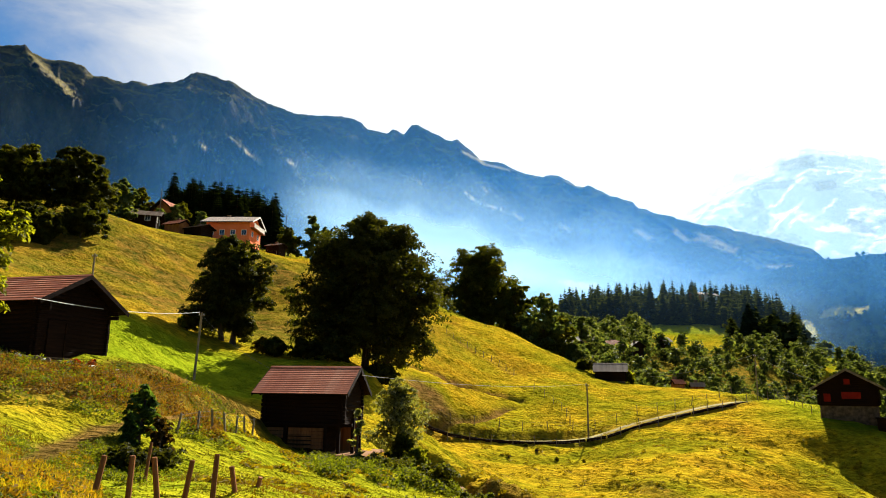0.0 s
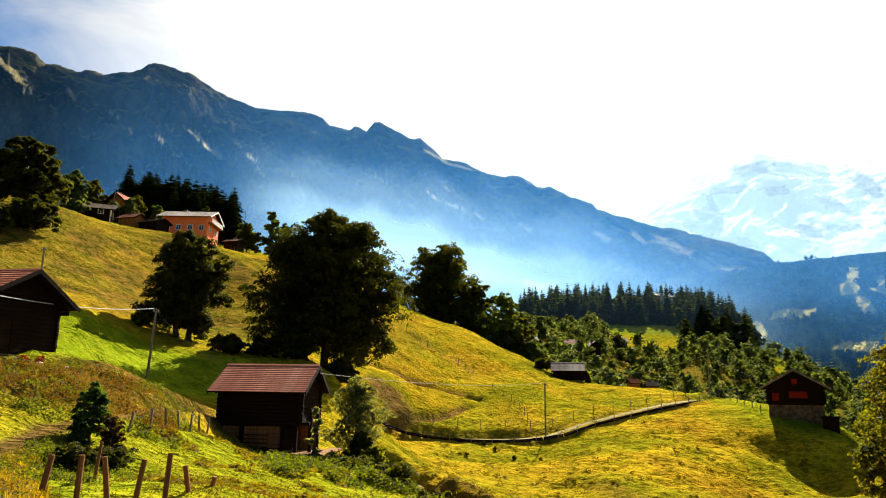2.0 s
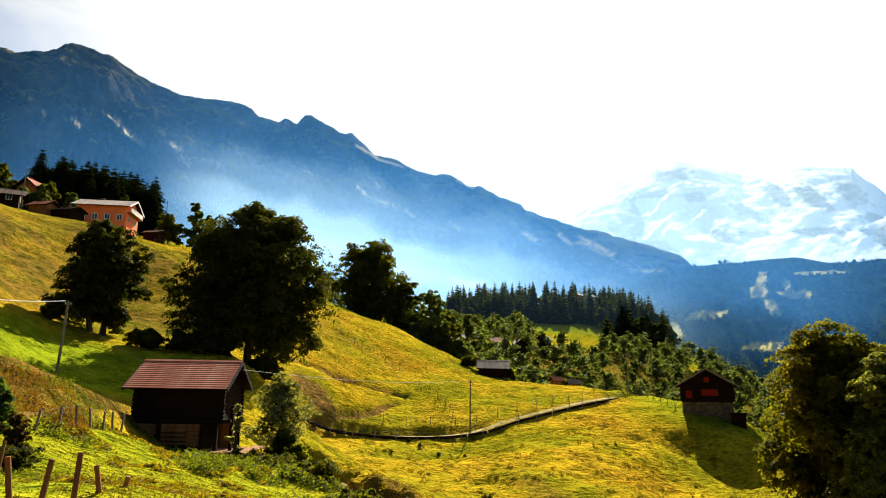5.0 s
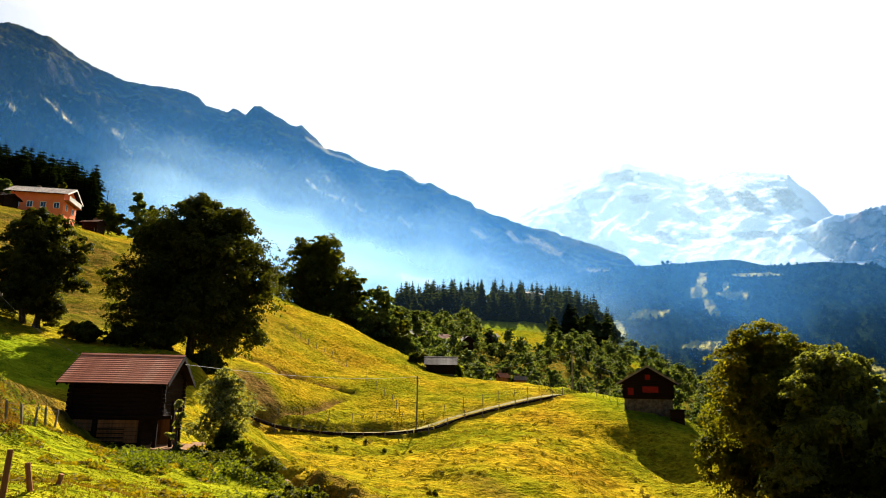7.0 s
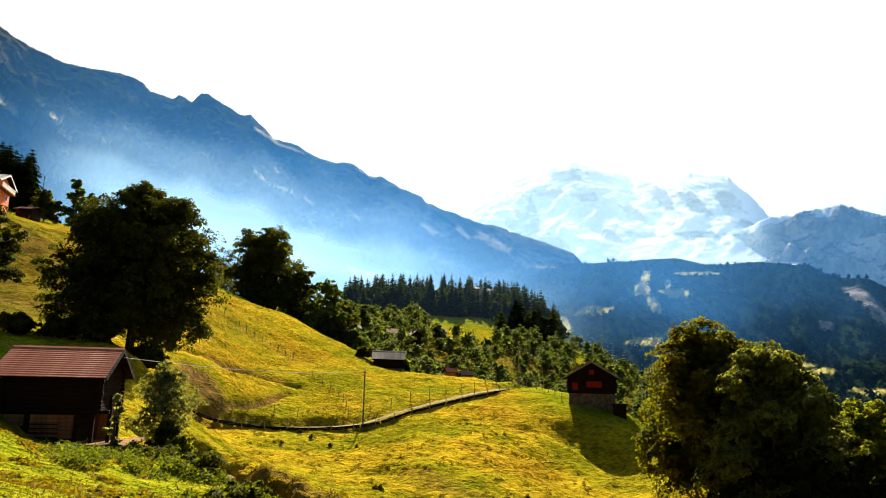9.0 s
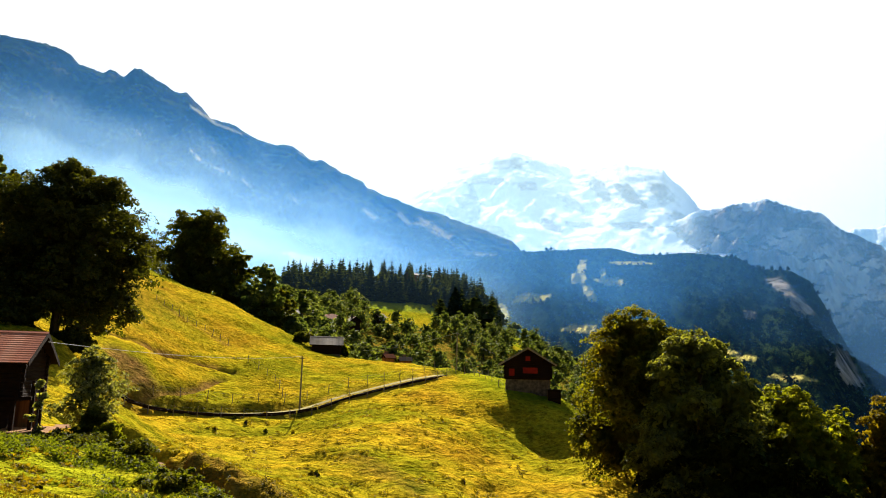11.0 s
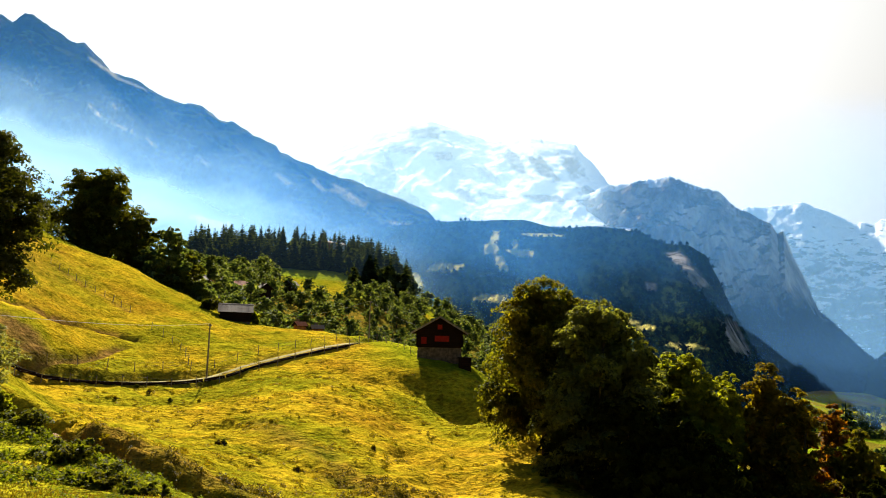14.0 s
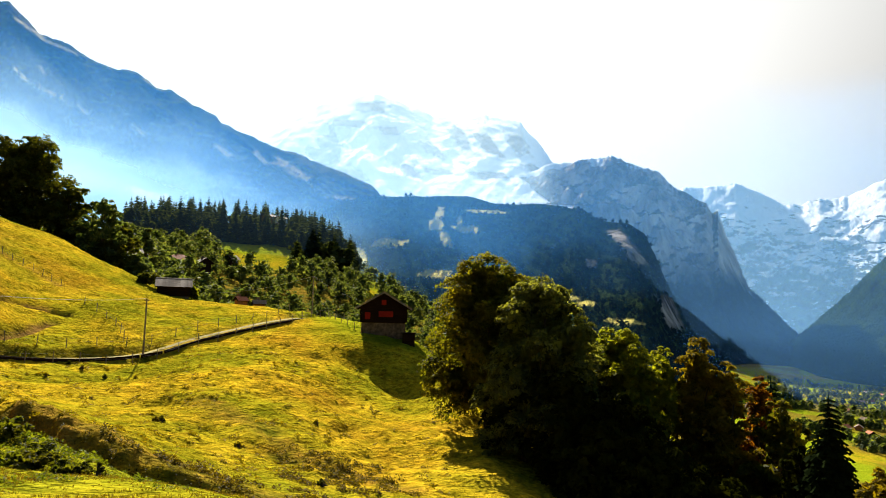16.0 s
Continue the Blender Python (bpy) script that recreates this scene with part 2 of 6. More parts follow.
# spot heights of the slopes: bearing in degrees, distance and height in metres, the eye being the datum
SPOTS = [
    (-30, 11, -1.3), (-28, 15.5, -1.75), (-24.5, 16.2, -2.1), (-19.5, 16.8, -2.35), (-22.5, 20.5, -2.2), (-16, 18, -2.4), (-25, 26, -1.4), (-16, 41, -0.9), (-25, 34, 0.3), (-29, 40, 1.2),
    (-25, 45, 1.7), (-19.4, 58, 1.0), (-23.5, 68, 6.1), (-29, 100, 15.1), (-27, 128, 28.1), (-18, 142, 28.9), (-12, 151, 28.0),
    (-16, 115, 13.8), (-24, 112, 18.4), (-17, 168, 34.0), (-24, 168, 36.2), (-13, 172, 32.8), (-17, 76, 4.8), (-6, 64, 1.6), (-10, 42, -3.3), (-4, 42, -3.2), (-14, 40, -2.2), (-4, 27, -3.6), (-20, 12, -2.15), (-14, 11, -2.4),
    (1, 40, -3.2), (0, 145, 18.0), (5.5, 135, 11.9), (10, 126, 6.1), (14.4, 120, 2.3), (18.6, 116, 1.3), (24.1, 112, 0.3),
    (3.2, 105, 3.3), (-0.5, 85, 0.4), (-1, 75, -4.0), (11.7, 84, -4.5), (5.4, 48, -5.8), (22, 62, -6.9), (32.5, 76, -7.9), (29, 82, -5.2),
]
SPOTS += [
    (28.2, 100, -1.0), (32, 93, -3.0), (34.1, 88, -5.2), (39, 76, -8.0), (45, 56, -12.1), (27, 70, -7.7), (30, 44, -10.5),
    (14, 29, -6.4), (8, 29, -4.9), (5, 22, -4.2), (18, 20, -4.8), (40, 110, -17), (52, 75, -22), (65, 60, -24), (60, 25, -10), (95, 60, -22),
    (0, 8, -2.0), (-60, 10, -0.8), (180, 10, -1.2), (180, 50, 4), (-100, 50, 12), (-70, 60, 16), (-45, 90, 18), (135, 50, -12),
]
# beyond the meadow's crest, and the sides of the valley
FAR_SPOTS = [
    (5, 190, 11), (12, 170, 1), (20, 160, -3), (27, 150, -8), (34, 150, -16), (13, 300, 17), (19, 420, 33), (15, 600, 66), (23, 600, 58),
    (26.5, 560, 40), (28, 760, 10), (28, 350, 6), (33, 400, 2), (33.5, 900, 6), (30, 1400, 30), (45, 400, -60), (48, 800, -70), (55, 1200, -120), (55, 300, -70),
    (62, 1900, -160), (66, 1100, -150), (66, 3000, -150), (75, 500, -120), (75, 2500, -190), (110, 1500, -260), (180, 1500, 260),
]
FAR_SPOTS += [
    (-27, 230, 50), (-15, 230, 47), (-5, 230, 36), (-40, 200, 52), (-35, 700, 90), (-18, 700, 85), (-2, 700, 70), (8, 900, 90),
    (-100, 700, 250), (-60, 1500, 260), (-20, 1500, 200), (10, 1800, 160), (35, 2000, 60), (-20, 3500, 300), (20, 3500, 160), (-120, 3000, 500), (140, 3000, -100),
]


def warp(x, y):
    r = np.hypot(x, y) + 1e-6
    k = np.log1p(r / 15.0) / r
    return x * k, y * k, r


class Land:
    """Smooth heights through the spots, found once."""
    def __init__(self, spots):
        s = np.array(spots, float)
        x, y = s[:, 1] * np.sin(np.radians(s[:, 0])), s[:, 1] * np.cos(np.radians(s[:, 0]))
        self.u, self.v, r = warp(x, y)
        k = self.kernel(self.u, self.v)
        n = len(s)
        a = np.zeros((n + 3, n + 3))
        a[:n, :n] = k + 1e-5 * np.eye(n)
        a[:n, n:] = a[n:, :n].T
        a[:n, n], a[:n, n + 1], a[:n, n + 2] = 1, self.u, self.v
        a[n:, :n] = a[:n, n:].T
        self.w = np.linalg.solve(a, np.r_[s[:, 2] / (r + 15.0), 0, 0, 0])

    def kernel(self, u, v):
        d2 = (u[:, None] - self.u[None]) ** 2 + (v[:, None] - self.v[None]) ** 2
        return 0.5 * d2 * np.log(d2 + 1e-12)

    def height(self, x, y):
        u, v, r = warp(x, y)
        return (self.kernel(u, v) @ self.w[:-3] + self.w[-3] + self.w[-2] * u + self.w[-1] * v) * (r + 15.0)


LAND = Land(SPOTS + FAR_SPOTS)


def lattice(ix, iy, seed):
    h = (ix.astype(np.int64) * 374761393 + iy.astype(np.int64) * 668265263 + seed * 974711) & 0x7FFFFFFF
    h = ((h ^ (h >> 13)) * 1274126177) & 0x7FFFFFFF
    return ((h ^ (h >> 16)) & 0xFFFF) / 65535.0


def vnoise(x, y, seed=0):
    ix, iy = np.floor(x), np.floor(y)
    fx, fy = x - ix, y - iy
    fx, fy = fx * fx * (3 - 2 * fx), fy * fy * (3 - 2 * fy)
    a, b = lattice(ix, iy, seed), lattice(ix + 1, iy, seed)
    c, d = lattice(ix, iy + 1, seed), lattice(ix + 1, iy + 1, seed)
    return (a + (b - a) * fx) * (1 - fy) + (c + (d - c) * fx) * fy


def fbm(x, y, octaves=4, seed=0, ridged=False):
    total, amp, norm = 0.0, 1.0, 0.0
    for o in range(octaves):
        n = vnoise(x * 2 ** o + 17.3 * o, y * 2 ** o - 9.1 * o, seed + o)
        total = total + amp * ((1 - np.abs(2 * n - 1)) if ridged else n)
        norm += amp
        amp *= 0.5
    return total / norm


def seg_dist(x, y, pts):
    """Distance to a line through pts, and how far along it the nearest point lies (0 to 1)."""
    best, along = np.full(np.shape(x), 1e9), np.zeros(np.shape(x))
    n = len(pts) - 1
    for i in range(n):
        (ax, ay), (bx, by) = pts[i], pts[i + 1]
        t = np.clip(((x - ax) * (bx - ax) + (y - ay) * (by - ay)) / ((bx - ax) ** 2 + (by - ay) ** 2), 0, 1)
        d = np.hypot(x - ax - t * (bx - ax), y - ay - t * (by - ay))
        along = np.where(d < best, (i + t) / n, along)
        best = np.minimum(best, d)
    return best, along


def smooth(e0, e1, x):
    t = np.clip((x - e0) / (e1 - e0), 0, 1)
    return t * t * (3 - 2 * t)


ROAD = [polar(a, d) for a, d in ((-9, 70), (-5, 73), (-1.4, 77), (3.2, 80), (7.7, 83), (11.6, 84.4), (14.2, 87), (18.5, 92), (21.8, 98.5), (23.9, 105), (26.5, 114))]
PATH = [polar(a, d) for a, d in ((-30, 19), (-28.2, 22.5), (-24.9, 27), (-20.9, 30.5), (-17.7, 36), (-15, 43), (-12, 48))]
TRACK = [polar(a, d) for a, d in ((-4, 90.5), (0.4, 92), (2.3, 96), (4.5, 97), (6.4, 96.5))]
UPHILL = [polar(a, d) for a, d in ((0.4, 118), (2.2, 114.5), (4.1, 111.5), (5.9, 108))]
SPUR = [polar(a, d) for a, d in ((-2, 77.5), (-0.2, 79.5), (2.3, 83.5), (5, 91), (5.8, 93.5))]
BROOK = [polar(a, d) for a, d in ((-0.3, 49), (1.4, 46), (3.6, 40), (5.9, 35.5), (8.3, 33), (11.9, 31.5), (14.5, 31.3), (19, 30.5), (26, 29), (40, 26))]


def line_heights(pts, n=80):
    """Even points on a line with its heights smoothed, as a road is graded."""
    p = np.array(pts)
    s = np.linspace(0, len(p) - 1, n)
    i = np.clip(s.astype(int), 0, len(p) - 2)
    f = (s - i)[:, None]
    q = p[i] * (1 - f) + p[i + 1] * f
    z = LAND.height(q[:, 0], q[:, 1])
    k = 9
    z = np.convolve(np.pad(z, k // 2, mode="edge"), np.ones(k) / k, "valid")
    return q, z


ROAD_Q, ROAD_Z = line_heights(ROAD)
PATH_Q, PATH_Z = line_heights(PATH)
ROAD_POLAR = np.degrees(np.arctan2(ROAD_Q[:, 0], ROAD_Q[:, 1])), np.hypot(ROAD_Q[:, 0], ROAD_Q[:, 1])


def terrain(x, y):
    """Height of the ground."""
    x, y = np.asarray(x, float), np.asarray(y, float)
    z = LAND.height(x.ravel(), y.ravel()).reshape(x.shape)
    r = np.hypot(x, y)
    near = 1 - smooth(150, 320, r)
    z = z + near * (0.9 * (fbm(x / 16, y / 16, 3, 5) - 0.5) * smooth(15, 50, r) + 0.50 * (fbm(x / 4.5, y / 4.5, 3, 9) - 0.5))
    # cattle steps, along the slope
    steps = fbm(x / 3.2 + 0.8 * fbm(x / 9, y / 9, 2, 3), z / 0.60 + y / 3.0, 3, 21)
    z = z + near * smooth(18, 40, r) * 0.75 * (0.35 + 0.9 * fbm(x / 14, y / 14, 2, 61)) * (steps - 0.5)
    z = z + (1 - near) * 26 * (fbm(x / 260, y / 260, 4, 31) - 0.5) * smooth(300, 900, r)
    # grass tufts
    tuft = fbm(x / 0.9 + 3.0 * fbm(x / 7, y / 7, 2, 63), y / 0.75, 3, 65)
    z = z + near * smooth(9, 16, r) * (1 - smooth(80, 130, r)) * (0.16 + 0.22 * smooth(0.45, 0.7, fbm(x / 8, y / 8, 3, 67))) * (tuft - 0.5)
    # graded road and footpath
    for q, zz, half, soft in ((ROAD_Q, ROAD_Z - 0.48, 1.15, 0.9), (PATH_Q, PATH_Z, 0.30, 0.9)):
        d, s = seg_dist(x, y, q[::4])
        zr = np.interp(s * (len(q) - 1), np.arange(len(q)), zz)
        z = z + (zr - z) * (1 - smooth(half, half + soft, d))
    # drop below the road's timber edge
    d, s = seg_dist(x, y, ROAD_Q[::4])
    below = r < np.interp(np.degrees(np.arctan2(x, y)), *ROAD_POLAR)
    z = z - 0.25 * below * smooth(0.06, 0.2, s) * (1 - smooth(0.8, 0.95, s)) * smooth(1.35, 1.75, d) * np.exp(-(np.maximum(d - 1.9, 0) / 1.3) ** 2)
    d, _ = seg_dist(x, y, BROOK)
    brook_az, brook_r = np.degrees([math.atan2(p[0], p[1]) for p in BROOK]), [math.hypot(*p) for p in BROOK]
    beyond = r > np.interp(np.degrees(np.arctan2(x, y)), brook_az, brook_r)
    # steep eroded far bank, gentle near one
    gnaw = 0.9 * (fbm(x / 2.2, y / 2.2, 3, 73) - 0.5) + 0.5 * (fbm(x / 0.9, y / 0.9, 2, 75) - 0.5)
    z = z - 2.7 * np.where(beyond, np.exp(-(np.maximum(d + 2.2 * gnaw, 0) / 1.3) ** 2), np.exp(-(d / 3.2) ** 2)) * (0.75 + 0.5 * fbm(x / 3, y / 3, 2, 71))
    z = z + 0.75 * np.exp(-(d / 3.0) ** 2) * (fbm(x / 0.8, y / 0.8, 3, 79) - 0.5)
    d, _ = seg_dist(x, y, TRACK)
    z = z - 0.95 * np.exp(-(d / 0.55) ** 2)
    d, _ = seg_dist(x, y, SPUR)
    z = z - 0.75 * np.exp(-(d / 0.6) ** 2)
    # hollows trodden below the crest
    for a, b, deep, wide in ((polar(28.3, 82.5), polar(31.8, 77), 1.2, 2.4), (polar(9, 62), polar(13, 60), 0.5, 1.8), (polar(16, 52), polar(23, 47), 0.45, 1.5)):
        d, _ = seg_dist(x, y, [a, b])
        z = z - deep * np.exp(-(d / wide) ** 2)
    return z


def ground_z(x, y):
    return float(terrain(np.array([x]), np.array([y]))[0])


def spot(az, d, lift=0.0):
    x, y = polar(az, d)
    return Vector((x, y, ground_z(x, y) + lift))


def grid_mesh(name, verts, rows, cols, wrap=False):
    """A quad sheet of rows x cols points."""
    i = np.arange(rows * cols).reshape(rows, cols)
    nxt = np.roll(i, -1, axis=1) if wrap else i
    if wrap:
        q = np.stack([i[:-1], nxt[:-1], nxt[1:], i[1:]], -1).reshape(-1, 4)
    else:
        q = np.stack([i[:-1, :-1], i[:-1, 1:], i[1:, 1:], i[1:, :-1]], -1).reshape(-1, 4)
    return raw_mesh(name, verts, q)


def raw_mesh(name, verts, faces, smooth_shade=True):
    """A mesh from arrays: verts n x 3, faces m x 3 or m x 4."""
    me = bpy.data.meshes.new(name)
    m, k = faces.shape
    me.vertices.add(len(verts)); me.vertices.foreach_set("co", np.ascontiguousarray(verts, np.float32).ravel())
    me.loops.add(m * k); me.loops.foreach_set("vertex_index", np.ascontiguousarray(faces, np.int32).ravel())
    me.polygons.add(m); me.polygons.foreach_set("loop_start", np.arange(0, m * k, k, dtype=np.int32))
    me.polygons.foreach_set("use_smooth", np.full(m, smooth_shade))
    me.update(calc_edges=True); me.validate()
    return me


def build_ground():
    az = np.radians(np.r_[np.arange(-44, 74, 0.29), np.arange(74, 316, 3.0)])
    r = np.r_[0.01, 2.0, 3.5, 5.0 * 1.0083 ** np.arange(0, 503), 320 * 1.025 ** np.arange(0, 112)]
    A, R = np.meshgrid(az, r)
    x, y = R * np.sin(A) + 0.6 * np.clip(1 - R / 2, 0, 1), R * np.cos(A) + 0.6 * np.clip(1 - R / 2, 0, 1)
    z = terrain(x, y)
    v = np.stack([x, y, z], -1).reshape(-1, 3)
    me = grid_mesh("ground", v, len(r), len(az), wrap=True)
    # what covers the soil: bare earth, dry weeds and darkened ground, lush grass
    xr, yr = x.ravel(), y.ravel()
    rr = R.ravel()
    wob = fbm(xr / 2.5, yr / 2.5, 3, 77) - 0.5
    earth = np.zeros(len(xr))
    for pts, w, amt in ((PATH, 0.16, 0.85), (TRACK, 0.22, 0.95), (SPUR, 0.15, 0.85), (UPHILL, 0.05, 0.6), (BROOK, 0.6, 0.3)):
        d, _ = seg_dist(xr, yr, pts)
        earth = np.maximum(earth, amt * (1 - smooth(w, w + 0.7, d + 0.8 * wob)))
    d, _ = seg_dist(xr, yr, [polar(-1.6, 84.5), polar(-0.4, 82)])
    earth = np.maximum(earth, 0.8 * (1 - smooth(1.2, 3.0, d + 2 * wob)))
    d, _ = seg_dist(xr, yr, [polar(-9.5, 37.2), polar(-7.5, 36.6), polar(-5.0, 37.5)])
    earth = np.maximum(earth, 0.9 * (1 - smooth(0.5, 1.6, d + 1.0 * wob)))
    for q, w in ((ROAD_Q[::4], 1.5),):
        d, _ = seg_dist(xr, yr, q)
        earth = np.maximum(earth, 0.25 * (1 - smooth(w, w + 1.0, d + 1.2 * wob)))
    weeds = np.zeros(len(xr))
    d, _ = seg_dist(xr, yr, [polar(-33, 33), polar(-27, 34), polar(-22, 39), polar(-18, 46)])
    weeds = np.maximum(weeds, 1 - smooth(2.2, 5.5, d + 3 * wob))
    d, _ = seg_dist(xr, yr, [polar(-33, 9), polar(-30, 13)])
    weeds = np.maximum(weeds, 0.45 * (1 - smooth(2.0, 5.0, d + 3 * wob)))
    d, _ = seg_dist(xr, yr, [polar(16, 60), polar(24, 48), polar(32, 44)])
    weeds = np.maximum(weeds, 0.6 * (1 - smooth(0.4, 2.2, d + 2.5 * wob)))
    d, _ = seg_dist(xr, yr, [polar(4, 43), polar(8, 37), polar(13, 34.5), polar(20, 33.5), polar(28, 32)])
    weeds = np.maximum(weeds, 0.8 * (1 - smooth(0.8, 3.4, d + 3 * wob)))
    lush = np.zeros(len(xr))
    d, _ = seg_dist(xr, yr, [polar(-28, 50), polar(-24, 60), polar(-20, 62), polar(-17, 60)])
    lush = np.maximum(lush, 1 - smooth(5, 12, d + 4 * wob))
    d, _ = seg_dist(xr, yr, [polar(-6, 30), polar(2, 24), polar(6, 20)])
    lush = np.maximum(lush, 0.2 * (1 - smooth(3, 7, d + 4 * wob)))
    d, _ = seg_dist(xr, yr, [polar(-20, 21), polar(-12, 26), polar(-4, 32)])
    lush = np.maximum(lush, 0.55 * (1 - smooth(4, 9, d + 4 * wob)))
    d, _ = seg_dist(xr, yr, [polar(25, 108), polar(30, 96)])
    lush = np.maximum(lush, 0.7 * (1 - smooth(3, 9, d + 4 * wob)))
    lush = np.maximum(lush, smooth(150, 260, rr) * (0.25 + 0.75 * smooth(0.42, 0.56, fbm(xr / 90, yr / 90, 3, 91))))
    weeds = np.maximum(weeds, 0.8 * smooth(400, 600, rr) * smooth(0.52, 0.60, fbm(xr / 130, yr / 130, 4, 93)))
    d, _ = seg_dist(xr, yr, [polar(-27, 110), polar(-15, 122)])
    bearing = np.degrees(np.arctan2(xr, yr))
    # darker ground colour among the village trees
    weeds = np.maximum(weeds, 0.8 * smooth(150, 185, rr) * (1 - smooth(370, 400, rr)) * smooth(6, 9, bearing) * (1 - smooth(40, 46, bearing)))
    # upper hill: darker cover stands in for the dim grazing light there
    rank = fbm(xr / 5, yr / 5 + xr / 9, 4, 95)
    weeds = np.maximum(weeds, (1 - smooth(16, 44, d + 8 * wob)) * (0.60 + 0.40 * smooth(0.42, 0.6, rank)))
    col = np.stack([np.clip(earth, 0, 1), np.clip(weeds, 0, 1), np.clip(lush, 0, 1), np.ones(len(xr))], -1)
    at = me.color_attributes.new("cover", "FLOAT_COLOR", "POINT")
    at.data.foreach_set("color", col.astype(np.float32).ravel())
    me.materials.append(GRASS)
    return tagged(new("ground", me), "sunlit yellow-green alpine meadow with cattle steps", "ground", kind="structure")


build_ground()

# ---- mountains ----
def rock_mat(name, rock, turf, snow=None, snow_lo=0.0, snow_hi=1.0, forest=None, scale=0.004, ledge=(0.46, 0.40, 0.10), woods_lo=None, woods_hi=0.0, snow_soft=0.06, patchy=1.0, broken=False, upright=0.55):
    m, nt, b = base_mat(name)
    n1 = noise_node(nt, scale, 9, 0.68, stretch=(1.0, 1.0, upright))
    r = ramp_node(nt, [(0.34, tuple(0.20 * c for c in rock)), (0.50, rock), (0.66, tuple(2.2 * c for c in rock))]); nt.links.new(n1.outputs[0], r.inputs[0])
    g = nt.nodes.new("ShaderNodeNewGeometry")
    sep = nt.nodes.new("ShaderNodeSeparateXYZ"); nt.links.new(g.outputs["Normal"], sep.inputs[0])
    n2 = noise_node(nt, scale * 2.3, 6, 0.6)
    add = nt.nodes.new("ShaderNodeMath"); add.operation = "MULTIPLY_ADD"; add.inputs[1].default_value = 0.7
    nt.links.new(n2.outputs[0], add.inputs[0]); nt.links.new(sep.outputs[2], add.inputs[2])
    flat = ramp_node(nt, [(0.95, (0, 0, 0)), (1.12, (1, 1, 1))])
    half = nt.nodes.new("ShaderNodeMath"); half.operation = "MULTIPLY"; half.inputs[1].default_value = 0.85
    nt.links.new(add.outputs[0], half.inputs[0])
    flat.color_ramp.elements[0].position, flat.color_ramp.elements[1].position = 0.80, 0.98
    nt.links.new(half.outputs[0], flat.inputs[0])
    c = mix_rgb(nt, flat.outputs[0], r.outputs[0], turf)
    if forest:
        n3 = noise_node(nt, scale * 1.6, 7, 0.65)
        fr = ramp_node(nt, [(0.44, (0, 0, 0)), (0.52, (1, 1, 1))]); nt.links.new(n3.outputs[0], fr.inputs[0])
        c = mix_rgb(nt, fr.outputs[0], c, forest)
    if woods_lo is not None:
        # forest up to the tree line
        ht = nt.nodes.new("ShaderNodeSeparateXYZ"); nt.links.new(g.outputs["Position"], ht.inputs[0])
        n5 = noise_node(nt, scale * 1.2, 8, 0.68, stretch=(1, 1, 0.5))
        up = nt.nodes.new("ShaderNodeMath"); up.operation = "MULTIPLY_ADD"; up.inputs[1].default_value = (woods_hi - woods_lo) * 3.0
        nt.links.new(n5.outputs[0], up.inputs[0]); nt.links.new(ht.outputs[2], up.inputs[2])
        wr = nt.nodes.new("ShaderNodeMapRange")
        wr.inputs[1].default_value, wr.inputs[2].default_value = woods_lo + 1.5 * (woods_hi - woods_lo), woods_hi + 1.5 * (woods_hi - woods_lo)
        nt.links.new(up.outputs[0], wr.inputs[0])
        c = mix_rgb(nt, wr.outputs[0], (0.012, 0.018, 0.010), c)
    at = nt.nodes.new("ShaderNodeVertexColor"); at.layer_name = "open_land"
    cover = nt.nodes.new("ShaderNodeSeparateColor"); nt.links.new(at.outputs[0], cover.inputs[0])
    amount = cover.outputs[0]
    if broken:
        patch = ramp_node(nt, [(0.36, (0.2, 0.2, 0.2)), (0.52, (1, 1, 1))]); nt.links.new(n2.outputs[0], patch.inputs[0])
        amount = mix_rgb(nt, 1.0, amount, patch.outputs[0], "MULTIPLY")
    c = mix_rgb(nt, amount, c, ledge)
    if snow:
        pos = nt.nodes.new("ShaderNodeSeparateXYZ"); nt.links.new(g.outputs["Position"], pos.inputs[0])
        hz = nt.nodes.new("ShaderNodeMapRange"); hz.inputs[1].default_value, hz.inputs[2].default_value = snow_lo, snow_hi
        nt.links.new(pos.outputs[2], hz.inputs[0])
        n4 = noise_node(nt, scale * 1.1, 8, 0.7, stretch=(1, 1, 2.2))
        s = nt.nodes.new("ShaderNodeMath"); s.operation = "ADD"
        pt = nt.nodes.new("ShaderNodeMath"); pt.operation = "MULTIPLY_ADD"
        pt.inputs[1].default_value, pt.inputs[2].default_value = patchy, 0.5 * (1 - patchy)
        nt.links.new(n4.outputs[0], pt.inputs[0])
        nt.links.new(hz.outputs[0], s.inputs[0]); nt.links.new(pt.outputs[0], s.inputs[1])
        s2 = nt.nodes.new("ShaderNodeMath"); s2.operation = "MULTIPLY_ADD"; s2.inputs[1].default_value = 0.35
        nt.links.new(sep.outputs[2], s2.inputs[0]); nt.links.new(s.outputs[0], s2.inputs[2])
        sr = ramp_node(nt, [(0.0, (0, 0, 0)), (snow_soft, (1, 1, 1))])
        sub = nt.nodes.new("ShaderNodeMath"); sub.operation = "SUBTRACT"; sub.inputs[1].default_value = 1.05
        nt.links.new(s2.outputs[0], sub.inputs[0]); nt.links.new(sub.outputs[0], sr.inputs[0])
        c = mix_rgb(nt, sr.outputs[0], c, snow)
    crop = ramp_node(nt, [(0.40, tuple(0.4 * v for v in rock)), (0.60, (0.55, 0.48, 0.41))]) if not snow else r
    if not snow:
        nt.links.new(n1.outputs[0], crop.inputs[0])
    c = mix_rgb(nt, cover.outputs[1], c, crop.outputs[0])
    nt.links.new(c, b.inputs["Base Color"])
